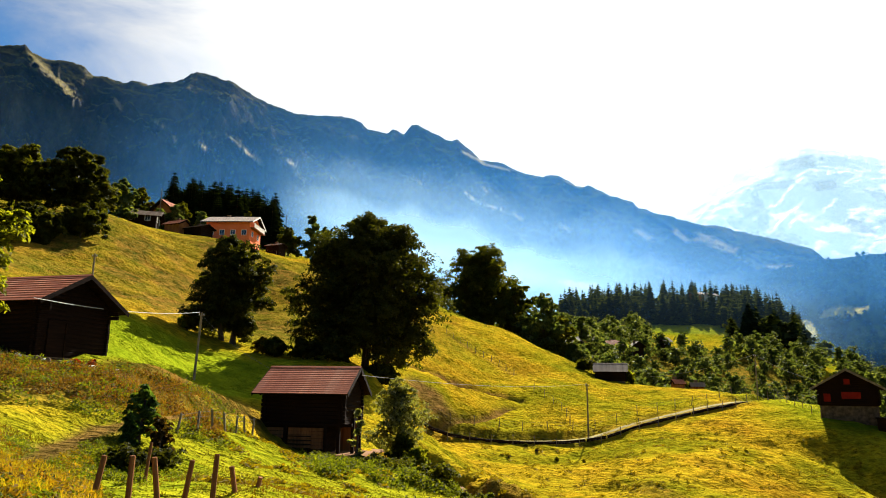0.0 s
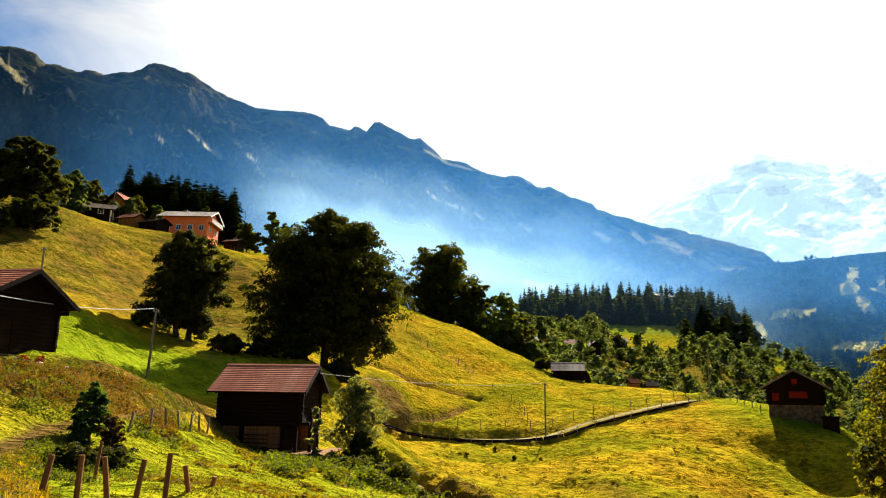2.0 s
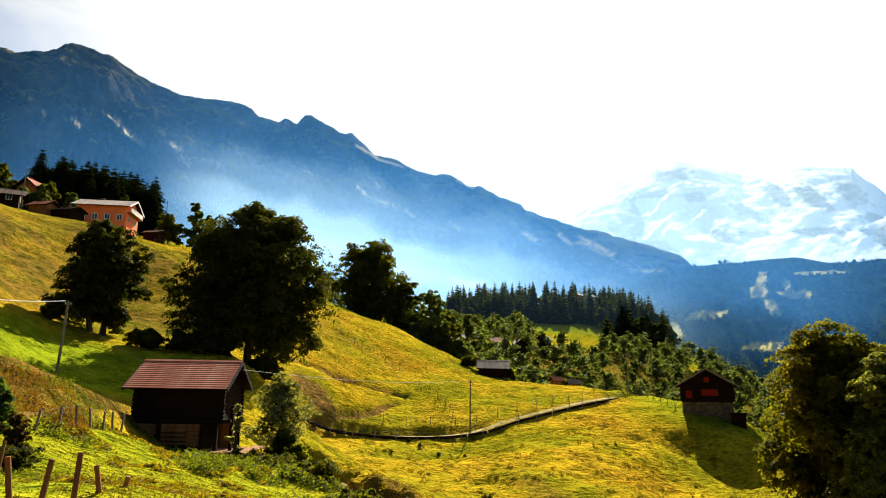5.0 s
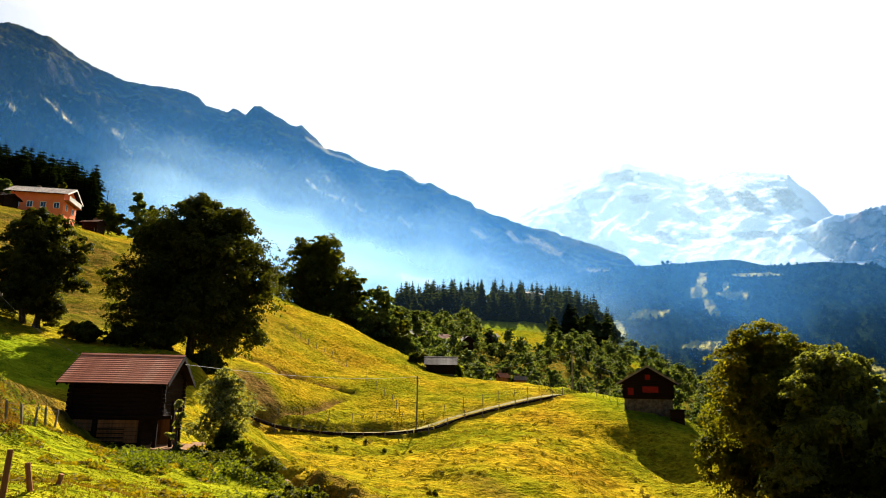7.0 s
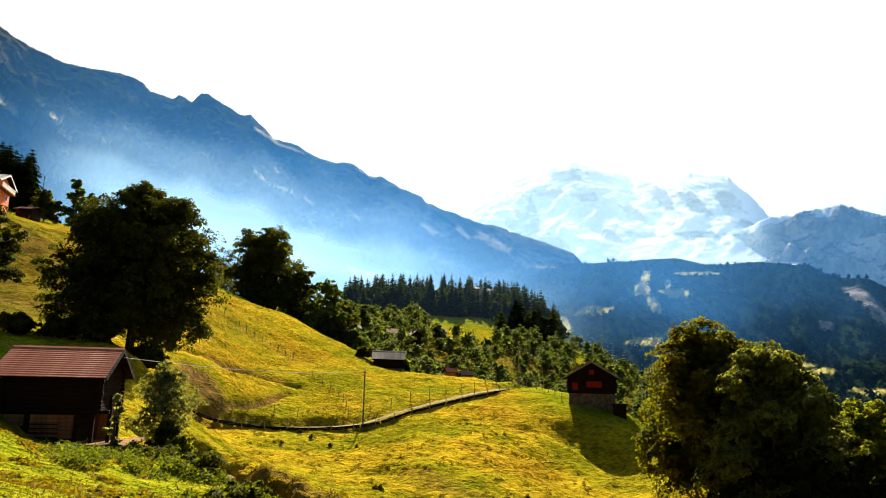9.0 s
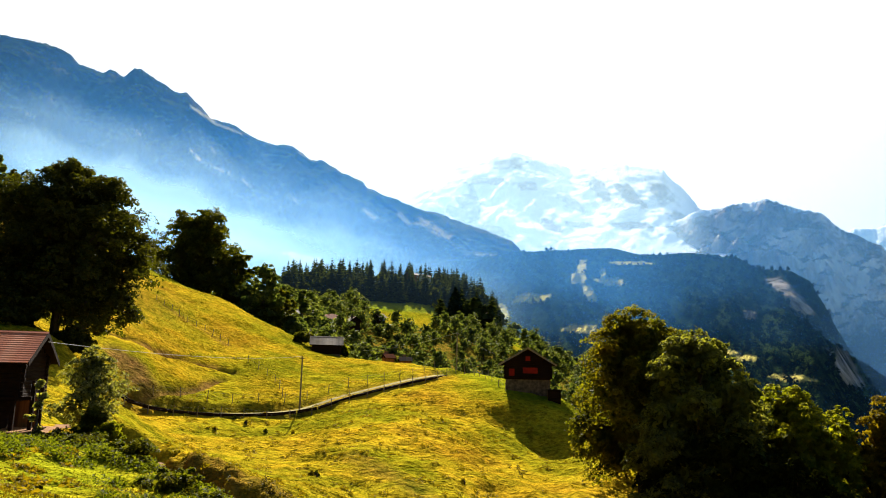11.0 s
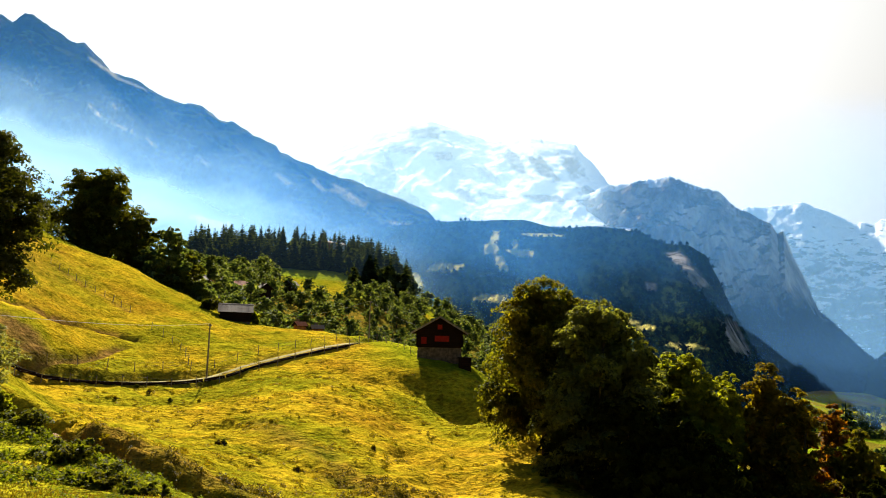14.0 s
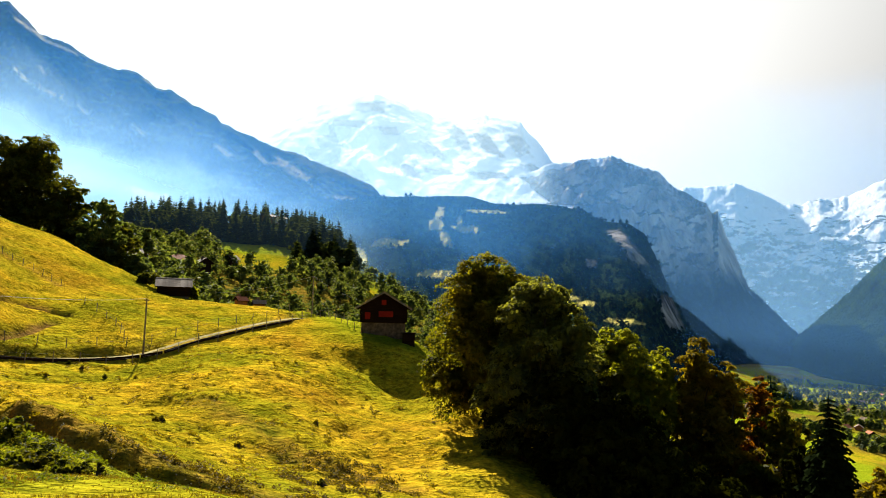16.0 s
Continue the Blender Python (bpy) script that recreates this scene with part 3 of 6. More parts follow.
    b.inputs["Roughness"].default_value = 0.95; b.inputs["Specular IOR Level"].default_value = 0.0
    crag = bump_node(nt, n1.outputs[0], 0.9, 90.0)
    n6 = noise_node(nt, scale * 4.5, 6, 0.7, stretch=(1.0, 1.0, upright))
    chips = bump_node(nt, n6.outputs[0], 0.9, 26.0)
    nt.links.new(crag.outputs[0], chips.inputs["Normal"])
    crag = chips
    nt.links.new(crag.outputs[0], b.inputs["Normal"])
    return m


def mountain(name, sky, d_base, d_crest, z_base, label, mat, rough=1.0, jag=0.25, power=1.0, seed=0, step=0.12, gully=3.0, rows=90, category="mountain", fields=(), fine_share=0.2, ragged=0.9, ledges=()):
    """A range seen along its crest: sky holds bearing and elevation of the crest, in degrees."""
    s = np.array(sky, float)
    az = np.arange(s[0, 0], s[-1, 0] + 1e-6, step)
    el = np.interp(az, s[:, 0], s[:, 1])
    plain = el
    el = el + jag * (fbm(az * 1.7, az * 0 + seed, 4, seed) - 0.5) * 2 + 0.5 * jag * (fbm(az * 6.0, az * 0 + seed, 3, seed + 2, ridged=True) - 0.5) * 2
    dc = d_crest + (120 * (fbm(az / 4, az * 0, 3, seed + 5) - 0.5) * 2)
    zc = dc * np.tan(np.radians(el))
    v = np.r_[np.linspace(0, 1, rows), np.linspace(1.04, 1.4, 8)]
    A, V = np.meshgrid(az, v)
    ZP = np.meshgrid(dc * np.tan(np.radians(plain)), v)[0]
    ZC, DC = np.meshgrid(zc, v)[0], np.meshgrid(dc, v)[0]
    up = np.clip(V, 0, 1)
    D = d_base + (DC - d_base) * V
    Z = z_base + (ZP - z_base) * up ** power + (ZC - ZP) * smooth(0.86, 1.0, up)
    Z = np.where(V > 1, ZC - (V - 1) * (ZC - z_base) * 1.6, Z)
    env = np.sin(np.pi * np.clip(up, 0, 1)) ** 0.8
    lean = A / 9.0 + 1.8 * V
    rid = fbm(lean * gully / 4, V * 2.2, 6, seed + 11, ridged=True) - 0.55
    rid2 = fbm((A / 9.0 - 1.2 * V) * gully, V * 5.0, 5, seed + 23, ridged=True) - 0.55
    amp = rough * 0.15 * (ZC - z_base)
    fine = fbm((A / 9.0 + 2.2 * V) * gully * 1.8, V * 14.0, 3, seed + 31, ridged=True) - 0.55
    Z = Z + env * amp * (1.2 * rid + 0.7 * rid2 + fine_share * fine)
    D = D - env * amp * 0.6 * (rid + 0.5 * rid2)
    el_v = np.degrees(np.arctan2(Z, D))
    open_land = np.zeros(A.shape)
    wob = fbm(A * 2.2, el_v * 3.0, 3, seed + 41) - 0.5
    scar = np.zeros(A.shape)
    for a0, e0, ra, re, tilt, *bare in fields:
        da, de = A - a0, el_v - e0
        u, w = np.abs(da - tilt * de) / ra, np.abs(de) / re
        q = 0.75 * np.maximum(u, w) + 0.25 * np.hypot(u, w) + ragged * wob
        if bare:
            scar = np.maximum(scar, 1 - smooth(0.6, 1.1, q))
        else:
            open_land = np.maximum(open_land, 1 - smooth(0.82, 0.98, q))
    # shelves shaped and coloured to look sunlit: steep below, nearly level on top
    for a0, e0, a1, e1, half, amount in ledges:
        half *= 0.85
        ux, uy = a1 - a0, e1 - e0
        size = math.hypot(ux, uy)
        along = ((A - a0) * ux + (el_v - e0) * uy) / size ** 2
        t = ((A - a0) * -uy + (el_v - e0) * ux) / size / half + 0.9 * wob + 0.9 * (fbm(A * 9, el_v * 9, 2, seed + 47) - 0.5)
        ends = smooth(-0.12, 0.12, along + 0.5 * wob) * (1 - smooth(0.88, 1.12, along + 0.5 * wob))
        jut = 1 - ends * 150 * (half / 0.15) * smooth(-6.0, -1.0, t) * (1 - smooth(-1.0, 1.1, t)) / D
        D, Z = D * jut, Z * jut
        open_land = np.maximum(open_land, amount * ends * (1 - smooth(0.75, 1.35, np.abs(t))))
    x, y = D * np.sin(np.radians(A)), D * np.cos(np.radians(A))
    me = grid_mesh(name, np.stack([x, y, Z], -1).reshape(-1, 3), len(v), len(az))
    col = np.stack([open_land, scar, scar, np.ones(A.shape)], -1)
    me.color_attributes.new("open_land", "FLOAT_COLOR", "POINT").data.foreach_set("color", col.astype(np.float32).ravel())
    me.materials.append(mat)
    tagged(new(name, me), label, category, kind="structure")
    return x, y, Z, np.maximum(open_land, scar)


# ledge is a pale beige that carries the ledges' sunlit look
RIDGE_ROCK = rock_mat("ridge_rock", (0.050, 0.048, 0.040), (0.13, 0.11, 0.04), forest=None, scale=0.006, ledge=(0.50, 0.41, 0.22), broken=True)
SNOW_ROCK = rock_mat("snowy_rock", (0.16, 0.16, 0.17), (0.25, 0.25, 0.24), (0.88, 0.89, 0.90), -200, 1100, scale=0.005, snow_soft=0.15, patchy=1.5)
FAR_SNOW = rock_mat("patchy_snow_rock", (0.10, 0.10, 0.105), (0.10, 0.11, 0.07), (0.88, 0.89, 0.90), 0, 1250, scale=0.010, patchy=2.8)
CLIFF_ROCK = rock_mat("cliff_rock", (0.40, 0.345, 0.285), (0.10, 0.10, 0.06), (0.85, 0.87, 0.90), 600, 1060, scale=0.006, woods_lo=170, woods_hi=300, upright=0.16)
FOREST_SLOPE = rock_mat("wooded_slope", (0.018, 0.030, 0.010), (0.020, 0.034, 0.010), scale=0.012, ledge=(0.62, 0.52, 0.13))

# grass ledges that slant down the ridge and catch the sun, their lit look also put into a pale colour: bearing and rise
# of both ends, half width, cover
LIT_LEDGES = [
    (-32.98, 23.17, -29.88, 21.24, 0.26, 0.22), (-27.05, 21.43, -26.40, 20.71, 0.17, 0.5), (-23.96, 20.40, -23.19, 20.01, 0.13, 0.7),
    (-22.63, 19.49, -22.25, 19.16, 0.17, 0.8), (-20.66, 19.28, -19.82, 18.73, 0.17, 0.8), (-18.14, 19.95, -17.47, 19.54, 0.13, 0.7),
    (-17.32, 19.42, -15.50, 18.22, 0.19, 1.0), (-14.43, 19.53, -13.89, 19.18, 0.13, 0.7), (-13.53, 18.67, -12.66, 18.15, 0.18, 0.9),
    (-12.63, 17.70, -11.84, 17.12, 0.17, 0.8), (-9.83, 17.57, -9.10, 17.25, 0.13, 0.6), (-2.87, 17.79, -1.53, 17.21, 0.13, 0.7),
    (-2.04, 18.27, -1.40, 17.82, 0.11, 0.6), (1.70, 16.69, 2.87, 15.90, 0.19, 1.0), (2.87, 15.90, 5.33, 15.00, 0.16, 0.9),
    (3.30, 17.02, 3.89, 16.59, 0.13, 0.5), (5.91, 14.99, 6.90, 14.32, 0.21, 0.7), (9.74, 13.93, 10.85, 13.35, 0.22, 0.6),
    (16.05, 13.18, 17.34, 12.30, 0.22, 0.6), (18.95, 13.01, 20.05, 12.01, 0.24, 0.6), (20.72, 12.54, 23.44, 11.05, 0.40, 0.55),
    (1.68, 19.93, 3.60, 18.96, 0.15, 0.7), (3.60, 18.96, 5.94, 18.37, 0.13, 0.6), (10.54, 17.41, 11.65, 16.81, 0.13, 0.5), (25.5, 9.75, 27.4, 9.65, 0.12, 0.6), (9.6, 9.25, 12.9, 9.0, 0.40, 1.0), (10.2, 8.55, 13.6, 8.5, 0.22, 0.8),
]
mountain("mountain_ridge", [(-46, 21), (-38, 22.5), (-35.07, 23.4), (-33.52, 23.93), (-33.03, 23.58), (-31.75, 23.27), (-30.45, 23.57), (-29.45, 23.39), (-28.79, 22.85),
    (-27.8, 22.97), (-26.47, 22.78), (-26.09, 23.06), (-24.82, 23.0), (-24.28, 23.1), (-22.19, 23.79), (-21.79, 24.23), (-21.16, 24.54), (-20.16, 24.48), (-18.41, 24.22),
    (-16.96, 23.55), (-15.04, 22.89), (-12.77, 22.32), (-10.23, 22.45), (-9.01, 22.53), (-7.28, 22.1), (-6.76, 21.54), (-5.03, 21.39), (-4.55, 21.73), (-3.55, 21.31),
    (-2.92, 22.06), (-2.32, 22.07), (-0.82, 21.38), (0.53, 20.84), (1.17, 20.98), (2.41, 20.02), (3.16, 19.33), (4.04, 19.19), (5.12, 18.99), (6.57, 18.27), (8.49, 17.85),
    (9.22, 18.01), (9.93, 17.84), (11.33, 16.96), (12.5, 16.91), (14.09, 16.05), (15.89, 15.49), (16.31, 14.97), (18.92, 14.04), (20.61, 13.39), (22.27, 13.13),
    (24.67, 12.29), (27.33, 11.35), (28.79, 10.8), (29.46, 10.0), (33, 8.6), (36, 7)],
    1850, 2900, 60, "steep rocky ridge in blue shade with grassy ledges coloured sunlit", RIDGE_ROCK, rough=0.95, jag=0.11, seed=3, gully=4.0, rows=190, step=0.115, fine_share=0.6, power=0.95,
    ledges=LIT_LEDGES)
mountain("mountain_snow_peak", [(14, 11), (19.36, 14.28), (21.53, 16.03), (23.56, 16.86), (24.48, 17.16), (25.87, 17.57), (27.51, 18.03), (28.45, 18.31), (29.9, 18.08), (31.35, 17.56), (33.54, 16.74), (35.23, 16.69),
    (37.38, 17.04), (38.11, 16.91), (40.98, 16.24), (41.95, 15.24), (42.9, 14.32), (43.61, 13.18), (48, 11)], 3030, 4880, 490, "snow-covered peak with glaciers", SNOW_ROCK, rough=0.40, jag=0.16, seed=8, gully=4.0, rows=150, step=0.1, fine_share=0.3, ragged=1.0,
    fields=((25.2, 15.0, 0.35, 0.9, -0.3, 1), (24.9, 14.0, 1.0, 0.8, -0.5, 1), (24.6, 13.0, 1.9, 0.8, -0.7, 1), (25.6, 11.8, 2.4, 0.9, -0.9, 1), (28.2, 17.2, 1.6, 0.5, 0.2, 1), (26.5, 15.8, 1.8, 0.35, 1.5, 1), (29.8, 15.4, 1.0, 0.4, -1.0, 1), (36.0, 14.9, 0.7, 1.3, -0.7, 1), (38.4, 14.4, 0.7, 1.2, -0.8, 1),
            (40.8, 14.6, 0.8, 1.2, -0.5, 1), (33.6, 14.0, 0.7, 0.9, -1.0, 1), (34.5, 12.2, 1.4, 0.35, -1.5, 1), (31.8, 12.2, 0.8, 0.7, -0.6, 1), (38.8, 12.0, 1.8, 0.35, -2.5, 1), (42.0, 12.6, 1.0, 0.5, -1.0, 1)))
mountain("mountain_cliff", [(36, 10), (41, 12.0), (43.8, 12.9), (46.62, 13.27), (48.66, 13.4), (50.67, 12.57), (52.2, 12.07), (53.06, 11.16), (53.7, 10.69), (55.79, 9.52), (56.27, 8.72), (56.6, 8.84), (57.19, 6.87),
    (57.96, 5.12), (58.72, 2.97), (61.52, 0.07), (64.52, -2.85), (66, -4.2)], 2450, 3380, -300, "grey limestone wall with a snow-streaked top", CLIFF_ROCK, rough=0.62, jag=0.2, seed=14, gully=6.0, power=0.85, rows=110, step=0.1, fine_share=0.4)
mountain("mountain_far_snow", [(50, 9), (53.91, 10.68), (57.25, 10.85), (57.86, 10.94), (59.44, 10.22), (61.16, 9.16), (62.48, 9.14), (63.6, 9.48), (64.69, 9.5), (65.4, 9.45), (66.82, 10.15), (67.78, 10.54), (73, 11), (80, 10)], 3500, 4780, -250,
    "distant snowfields above a valley", FAR_SNOW, rough=0.42, jag=0.16, seed=19, gully=5.0, rows=120, step=0.1, fine_share=0.9)
HILL = mountain("hill_wooded", [(18, 6.5), (24.1, 9.2), (29.24, 9.95), (33.97, 10.2), (36.82, 10.25), (39.2, 9.6), (42.95, 9.7), (46.18, 9.2), (47.77, 8.25), (49.78, 8.1), (51.09, 7.3), (51.95, 5.5), (52.58, 3.8), (53.42, 2.05), (54.24, 0.3), (54.64, -0.99), (57.2, -3.2), (59, -5)],
    600, 2200, -130, "dark wooded hill with a rock face", FOREST_SLOPE, rough=0.75, jag=0.08, seed=27, ragged=0.5, gully=4.0, power=1.3, category="hill", rows=170,
    fields=((34.4, 8.8, 0.42, 0.6, 0.1), (34.2, 7.8, 0.65, 0.45, 0.0), (35.0, 6.6, 0.5, 0.75, -0.3), (36.7, 7.5, 1.1, 0.30, -1.5), (36.1, 8.2, 0.25, 0.5, 0.0), (38.3, 9.0, 1.6, 0.16, -3.0), (30.3, 6.2, 1.4, 0.34, 1.0), (28.0, 5.0, 0.45, 0.7, -0.4), (34.2, 3.75, 1.5, 0.36, 0.6), (45.0, 2.0, 1.2, 0.2, 0), (46.5, 1.6, 0.8, 0.2, 0), (49.5, 0.2, 1.5, 0.22, -3), (42.0, 3.0, 1.0, 0.15, -2), (49.2, 6.9, 0.7, 0.7, -0.8, 1), (50.3, 5.6, 0.7, 0.9, -0.7, 1), (53.0, 0.9, 0.7, 1.4, -0.4, 1), (47.0, 4.8, 0.5, 0.4, 0, 1)))
mountain("hill_far_side", [(58, -4.5), (61.5, -0.9), (62.6, 0.1), (65.2, 2.6), (67.6, 5.2), (72, 8), (80, 11)], 2420, 3200, -230, "shaded wooded valley side", FOREST_SLOPE, rough=0.5, jag=0.15, seed=33, step=0.1, category="hill")


# ---- smoke and haze in the valley, as tinted see-through sheets ----
def math_node(nt, op, a, b=0.0, c=0.0):
    m = nt.nodes.new("ShaderNodeMath"); m.operation = op
    for i, v in enumerate((a, b, c)):
        if isinstance(v, (int, float)):
            m.inputs[i].default_value = v
        else:
            nt.links.new(v, m.inputs[i])
    return m.outputs[0]


def ramp_value(nt, value, lo, hi, stops):
    m = nt.nodes.new("ShaderNodeMapRange"); m.inputs[1].default_value, m.inputs[2].default_value = lo, hi
    nt.links.new(value, m.inputs[0])
    r = ramp_node(nt, [((p - lo) / (hi - lo), (v, v, v)) for p, v in stops], "EASE")
    nt.links.new(m.outputs[0], r.inputs[0])
    return r.outputs[0]


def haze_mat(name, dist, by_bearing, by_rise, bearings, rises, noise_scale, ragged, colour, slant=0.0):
    """Smoke or distance haze as a sheet's tint, denser at some bearings and heights, which scatters the sunlight."""
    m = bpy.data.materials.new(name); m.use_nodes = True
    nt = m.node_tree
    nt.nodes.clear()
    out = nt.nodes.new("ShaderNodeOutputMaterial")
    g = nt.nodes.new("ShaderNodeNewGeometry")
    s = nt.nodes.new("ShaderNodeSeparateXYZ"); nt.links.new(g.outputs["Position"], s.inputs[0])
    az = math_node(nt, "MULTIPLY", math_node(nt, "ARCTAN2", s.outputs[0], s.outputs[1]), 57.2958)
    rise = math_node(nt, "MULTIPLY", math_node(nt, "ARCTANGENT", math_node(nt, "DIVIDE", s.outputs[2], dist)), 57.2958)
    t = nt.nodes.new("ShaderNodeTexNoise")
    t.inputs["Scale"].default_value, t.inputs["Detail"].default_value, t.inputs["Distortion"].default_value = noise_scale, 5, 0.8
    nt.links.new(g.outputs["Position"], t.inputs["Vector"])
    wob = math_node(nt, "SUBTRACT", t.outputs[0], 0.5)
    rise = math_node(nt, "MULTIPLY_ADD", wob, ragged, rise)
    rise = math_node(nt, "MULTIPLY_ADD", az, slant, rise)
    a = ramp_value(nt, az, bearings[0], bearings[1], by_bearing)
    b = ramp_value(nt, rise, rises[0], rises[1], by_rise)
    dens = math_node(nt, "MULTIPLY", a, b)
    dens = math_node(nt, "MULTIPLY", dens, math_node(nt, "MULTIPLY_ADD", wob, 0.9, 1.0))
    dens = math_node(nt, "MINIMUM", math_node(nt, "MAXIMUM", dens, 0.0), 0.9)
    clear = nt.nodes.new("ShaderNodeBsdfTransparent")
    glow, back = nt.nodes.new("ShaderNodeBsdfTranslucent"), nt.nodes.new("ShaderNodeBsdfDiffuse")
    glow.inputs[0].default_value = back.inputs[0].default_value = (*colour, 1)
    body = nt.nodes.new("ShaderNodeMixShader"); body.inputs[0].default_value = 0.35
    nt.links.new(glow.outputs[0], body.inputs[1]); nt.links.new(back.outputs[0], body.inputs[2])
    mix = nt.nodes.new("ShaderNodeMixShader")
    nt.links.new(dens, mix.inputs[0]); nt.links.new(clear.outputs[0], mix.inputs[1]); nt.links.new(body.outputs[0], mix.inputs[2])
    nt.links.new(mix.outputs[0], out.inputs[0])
    return m


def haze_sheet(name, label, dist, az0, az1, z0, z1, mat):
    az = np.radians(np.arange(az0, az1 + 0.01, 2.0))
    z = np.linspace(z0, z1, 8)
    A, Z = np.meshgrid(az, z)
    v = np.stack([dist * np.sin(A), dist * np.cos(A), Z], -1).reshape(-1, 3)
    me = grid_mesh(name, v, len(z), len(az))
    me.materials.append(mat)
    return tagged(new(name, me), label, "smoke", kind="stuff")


# distance haze is put in as tinted sheets; only smoke_plume is all smoke
haze_sheet("valley_smoke_haze", "tinted sheet of thin smoke and blue distance haze across the valley", 770, -46, 62, -60, 420,
    haze_mat("smoke_and_haze", 770, [(-45, 0.06), (-30, 0.18), (-20, 0.60), (-8, 1.0), (4, 1.0), (14, 0.95), (24, 0.66), (34, 0.48), (46, 0.24), (54, 0.12), (60, 0.0)],
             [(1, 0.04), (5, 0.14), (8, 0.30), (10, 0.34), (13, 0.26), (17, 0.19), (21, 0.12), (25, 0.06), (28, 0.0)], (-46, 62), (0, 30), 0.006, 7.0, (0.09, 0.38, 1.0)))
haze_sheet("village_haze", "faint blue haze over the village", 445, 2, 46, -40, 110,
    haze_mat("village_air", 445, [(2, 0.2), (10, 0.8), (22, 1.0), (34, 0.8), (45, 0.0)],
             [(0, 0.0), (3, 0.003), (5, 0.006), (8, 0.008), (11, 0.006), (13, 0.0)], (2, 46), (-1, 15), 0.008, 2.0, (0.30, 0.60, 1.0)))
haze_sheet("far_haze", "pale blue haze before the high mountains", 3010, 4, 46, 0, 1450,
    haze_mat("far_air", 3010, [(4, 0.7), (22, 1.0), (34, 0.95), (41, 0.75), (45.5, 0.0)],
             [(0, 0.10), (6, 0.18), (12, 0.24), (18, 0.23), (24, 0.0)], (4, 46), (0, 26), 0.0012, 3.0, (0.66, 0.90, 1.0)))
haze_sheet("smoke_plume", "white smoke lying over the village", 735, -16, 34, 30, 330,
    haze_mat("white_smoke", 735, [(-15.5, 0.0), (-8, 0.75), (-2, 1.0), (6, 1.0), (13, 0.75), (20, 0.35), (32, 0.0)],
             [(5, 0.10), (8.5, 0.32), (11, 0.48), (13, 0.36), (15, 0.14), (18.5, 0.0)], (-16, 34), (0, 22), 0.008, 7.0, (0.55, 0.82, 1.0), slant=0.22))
haze_sheet("valley_air", "tinted sheet for blue haze before the shaded rock walls", 2350, 36, 84, -330, 850,
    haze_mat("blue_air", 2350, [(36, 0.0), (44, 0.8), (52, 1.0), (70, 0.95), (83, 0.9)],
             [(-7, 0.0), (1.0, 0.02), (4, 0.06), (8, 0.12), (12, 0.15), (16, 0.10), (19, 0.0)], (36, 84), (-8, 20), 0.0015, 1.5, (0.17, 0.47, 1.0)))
haze_sheet("distant_air", "tinted sheet for pale blue haze in the far valley behind the rock wall", 3440, 44, 86, -330, 1100,
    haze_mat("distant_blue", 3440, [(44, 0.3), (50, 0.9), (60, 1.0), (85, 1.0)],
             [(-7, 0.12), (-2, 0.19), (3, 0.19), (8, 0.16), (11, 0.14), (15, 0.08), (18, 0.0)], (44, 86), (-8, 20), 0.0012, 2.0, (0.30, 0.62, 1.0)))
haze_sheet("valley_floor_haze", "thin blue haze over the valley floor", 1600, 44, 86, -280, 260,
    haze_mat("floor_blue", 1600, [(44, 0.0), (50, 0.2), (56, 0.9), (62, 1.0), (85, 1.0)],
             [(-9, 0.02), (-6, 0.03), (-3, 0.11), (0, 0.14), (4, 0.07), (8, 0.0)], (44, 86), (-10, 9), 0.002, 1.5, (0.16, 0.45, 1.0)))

# ---- plants ----
def part(name, me, material, parent, label=""):
    """A mesh, or a bmesh, as one named part of a thing."""
    if isinstance(me, bmesh.types.BMesh):
        bm, me = me, bpy.data.meshes.new(name)
        bm.to_mesh(me); bm.free()
    if material and not me.materials:
        me.materials.append(material)
    ob = new(name, me)
    ob.parent = parent
    if label:
        ob["label"] = label
    return ob


def thing(name, m, label, category, group=""):
    e = new(name)
    e.empty_display_size = 0.2
    e.matrix_world = m
    return tagged(e, label, category, group)


def tube(bm, p, q, r0, r1, sides=8):
    """A tapered round limb from p to q."""
    p, q = Vector(p), Vector(q)
    rot = (q - p).to_track_quat("Z", "X").to_matrix()
    rings = []
    for c, r in ((p, r0), (q, r1)):
        rings.append([bm.verts.new(c + rot @ Vector((r * math.cos(2 * math.pi * i / sides), r * math.sin(2 * math.pi * i / sides), 0))) for i in range(sides)])
    for i in range(sides):
        bm.faces.new((rings[0][i], rings[0][(i + 1) % sides], rings[1][(i + 1) % sides], rings[1][i]))
    bm.faces.new(rings[1]); bm.faces.new(rings[0][::-1])


def leaf_quads(pos, nrm, size, rng, longer=1.35):
    """Pointed, slightly folded leaves at pos, facing nrm: four corners each."""
    n = len(pos)
    t = rng.normal(size=(n, 3))
    t -= nrm * np.sum(t * nrm, 1, keepdims=True)
    t /= np.linalg.norm(t, axis=1, keepdims=True) + 1e-9
    b = np.cross(nrm, t)
    s = (size * rng.uniform(0.6, 1.35, n))[:, None]
    fold = nrm * s * 0.18
    v = np.stack([pos - t * s * longer * 0.5, pos + b * s * 0.42 + fold, pos + t * s * longer * 0.5, pos - b * s * 0.42 + fold], 1)
    return v.reshape(-1, 3), np.arange(4 * n).reshape(-1, 4)


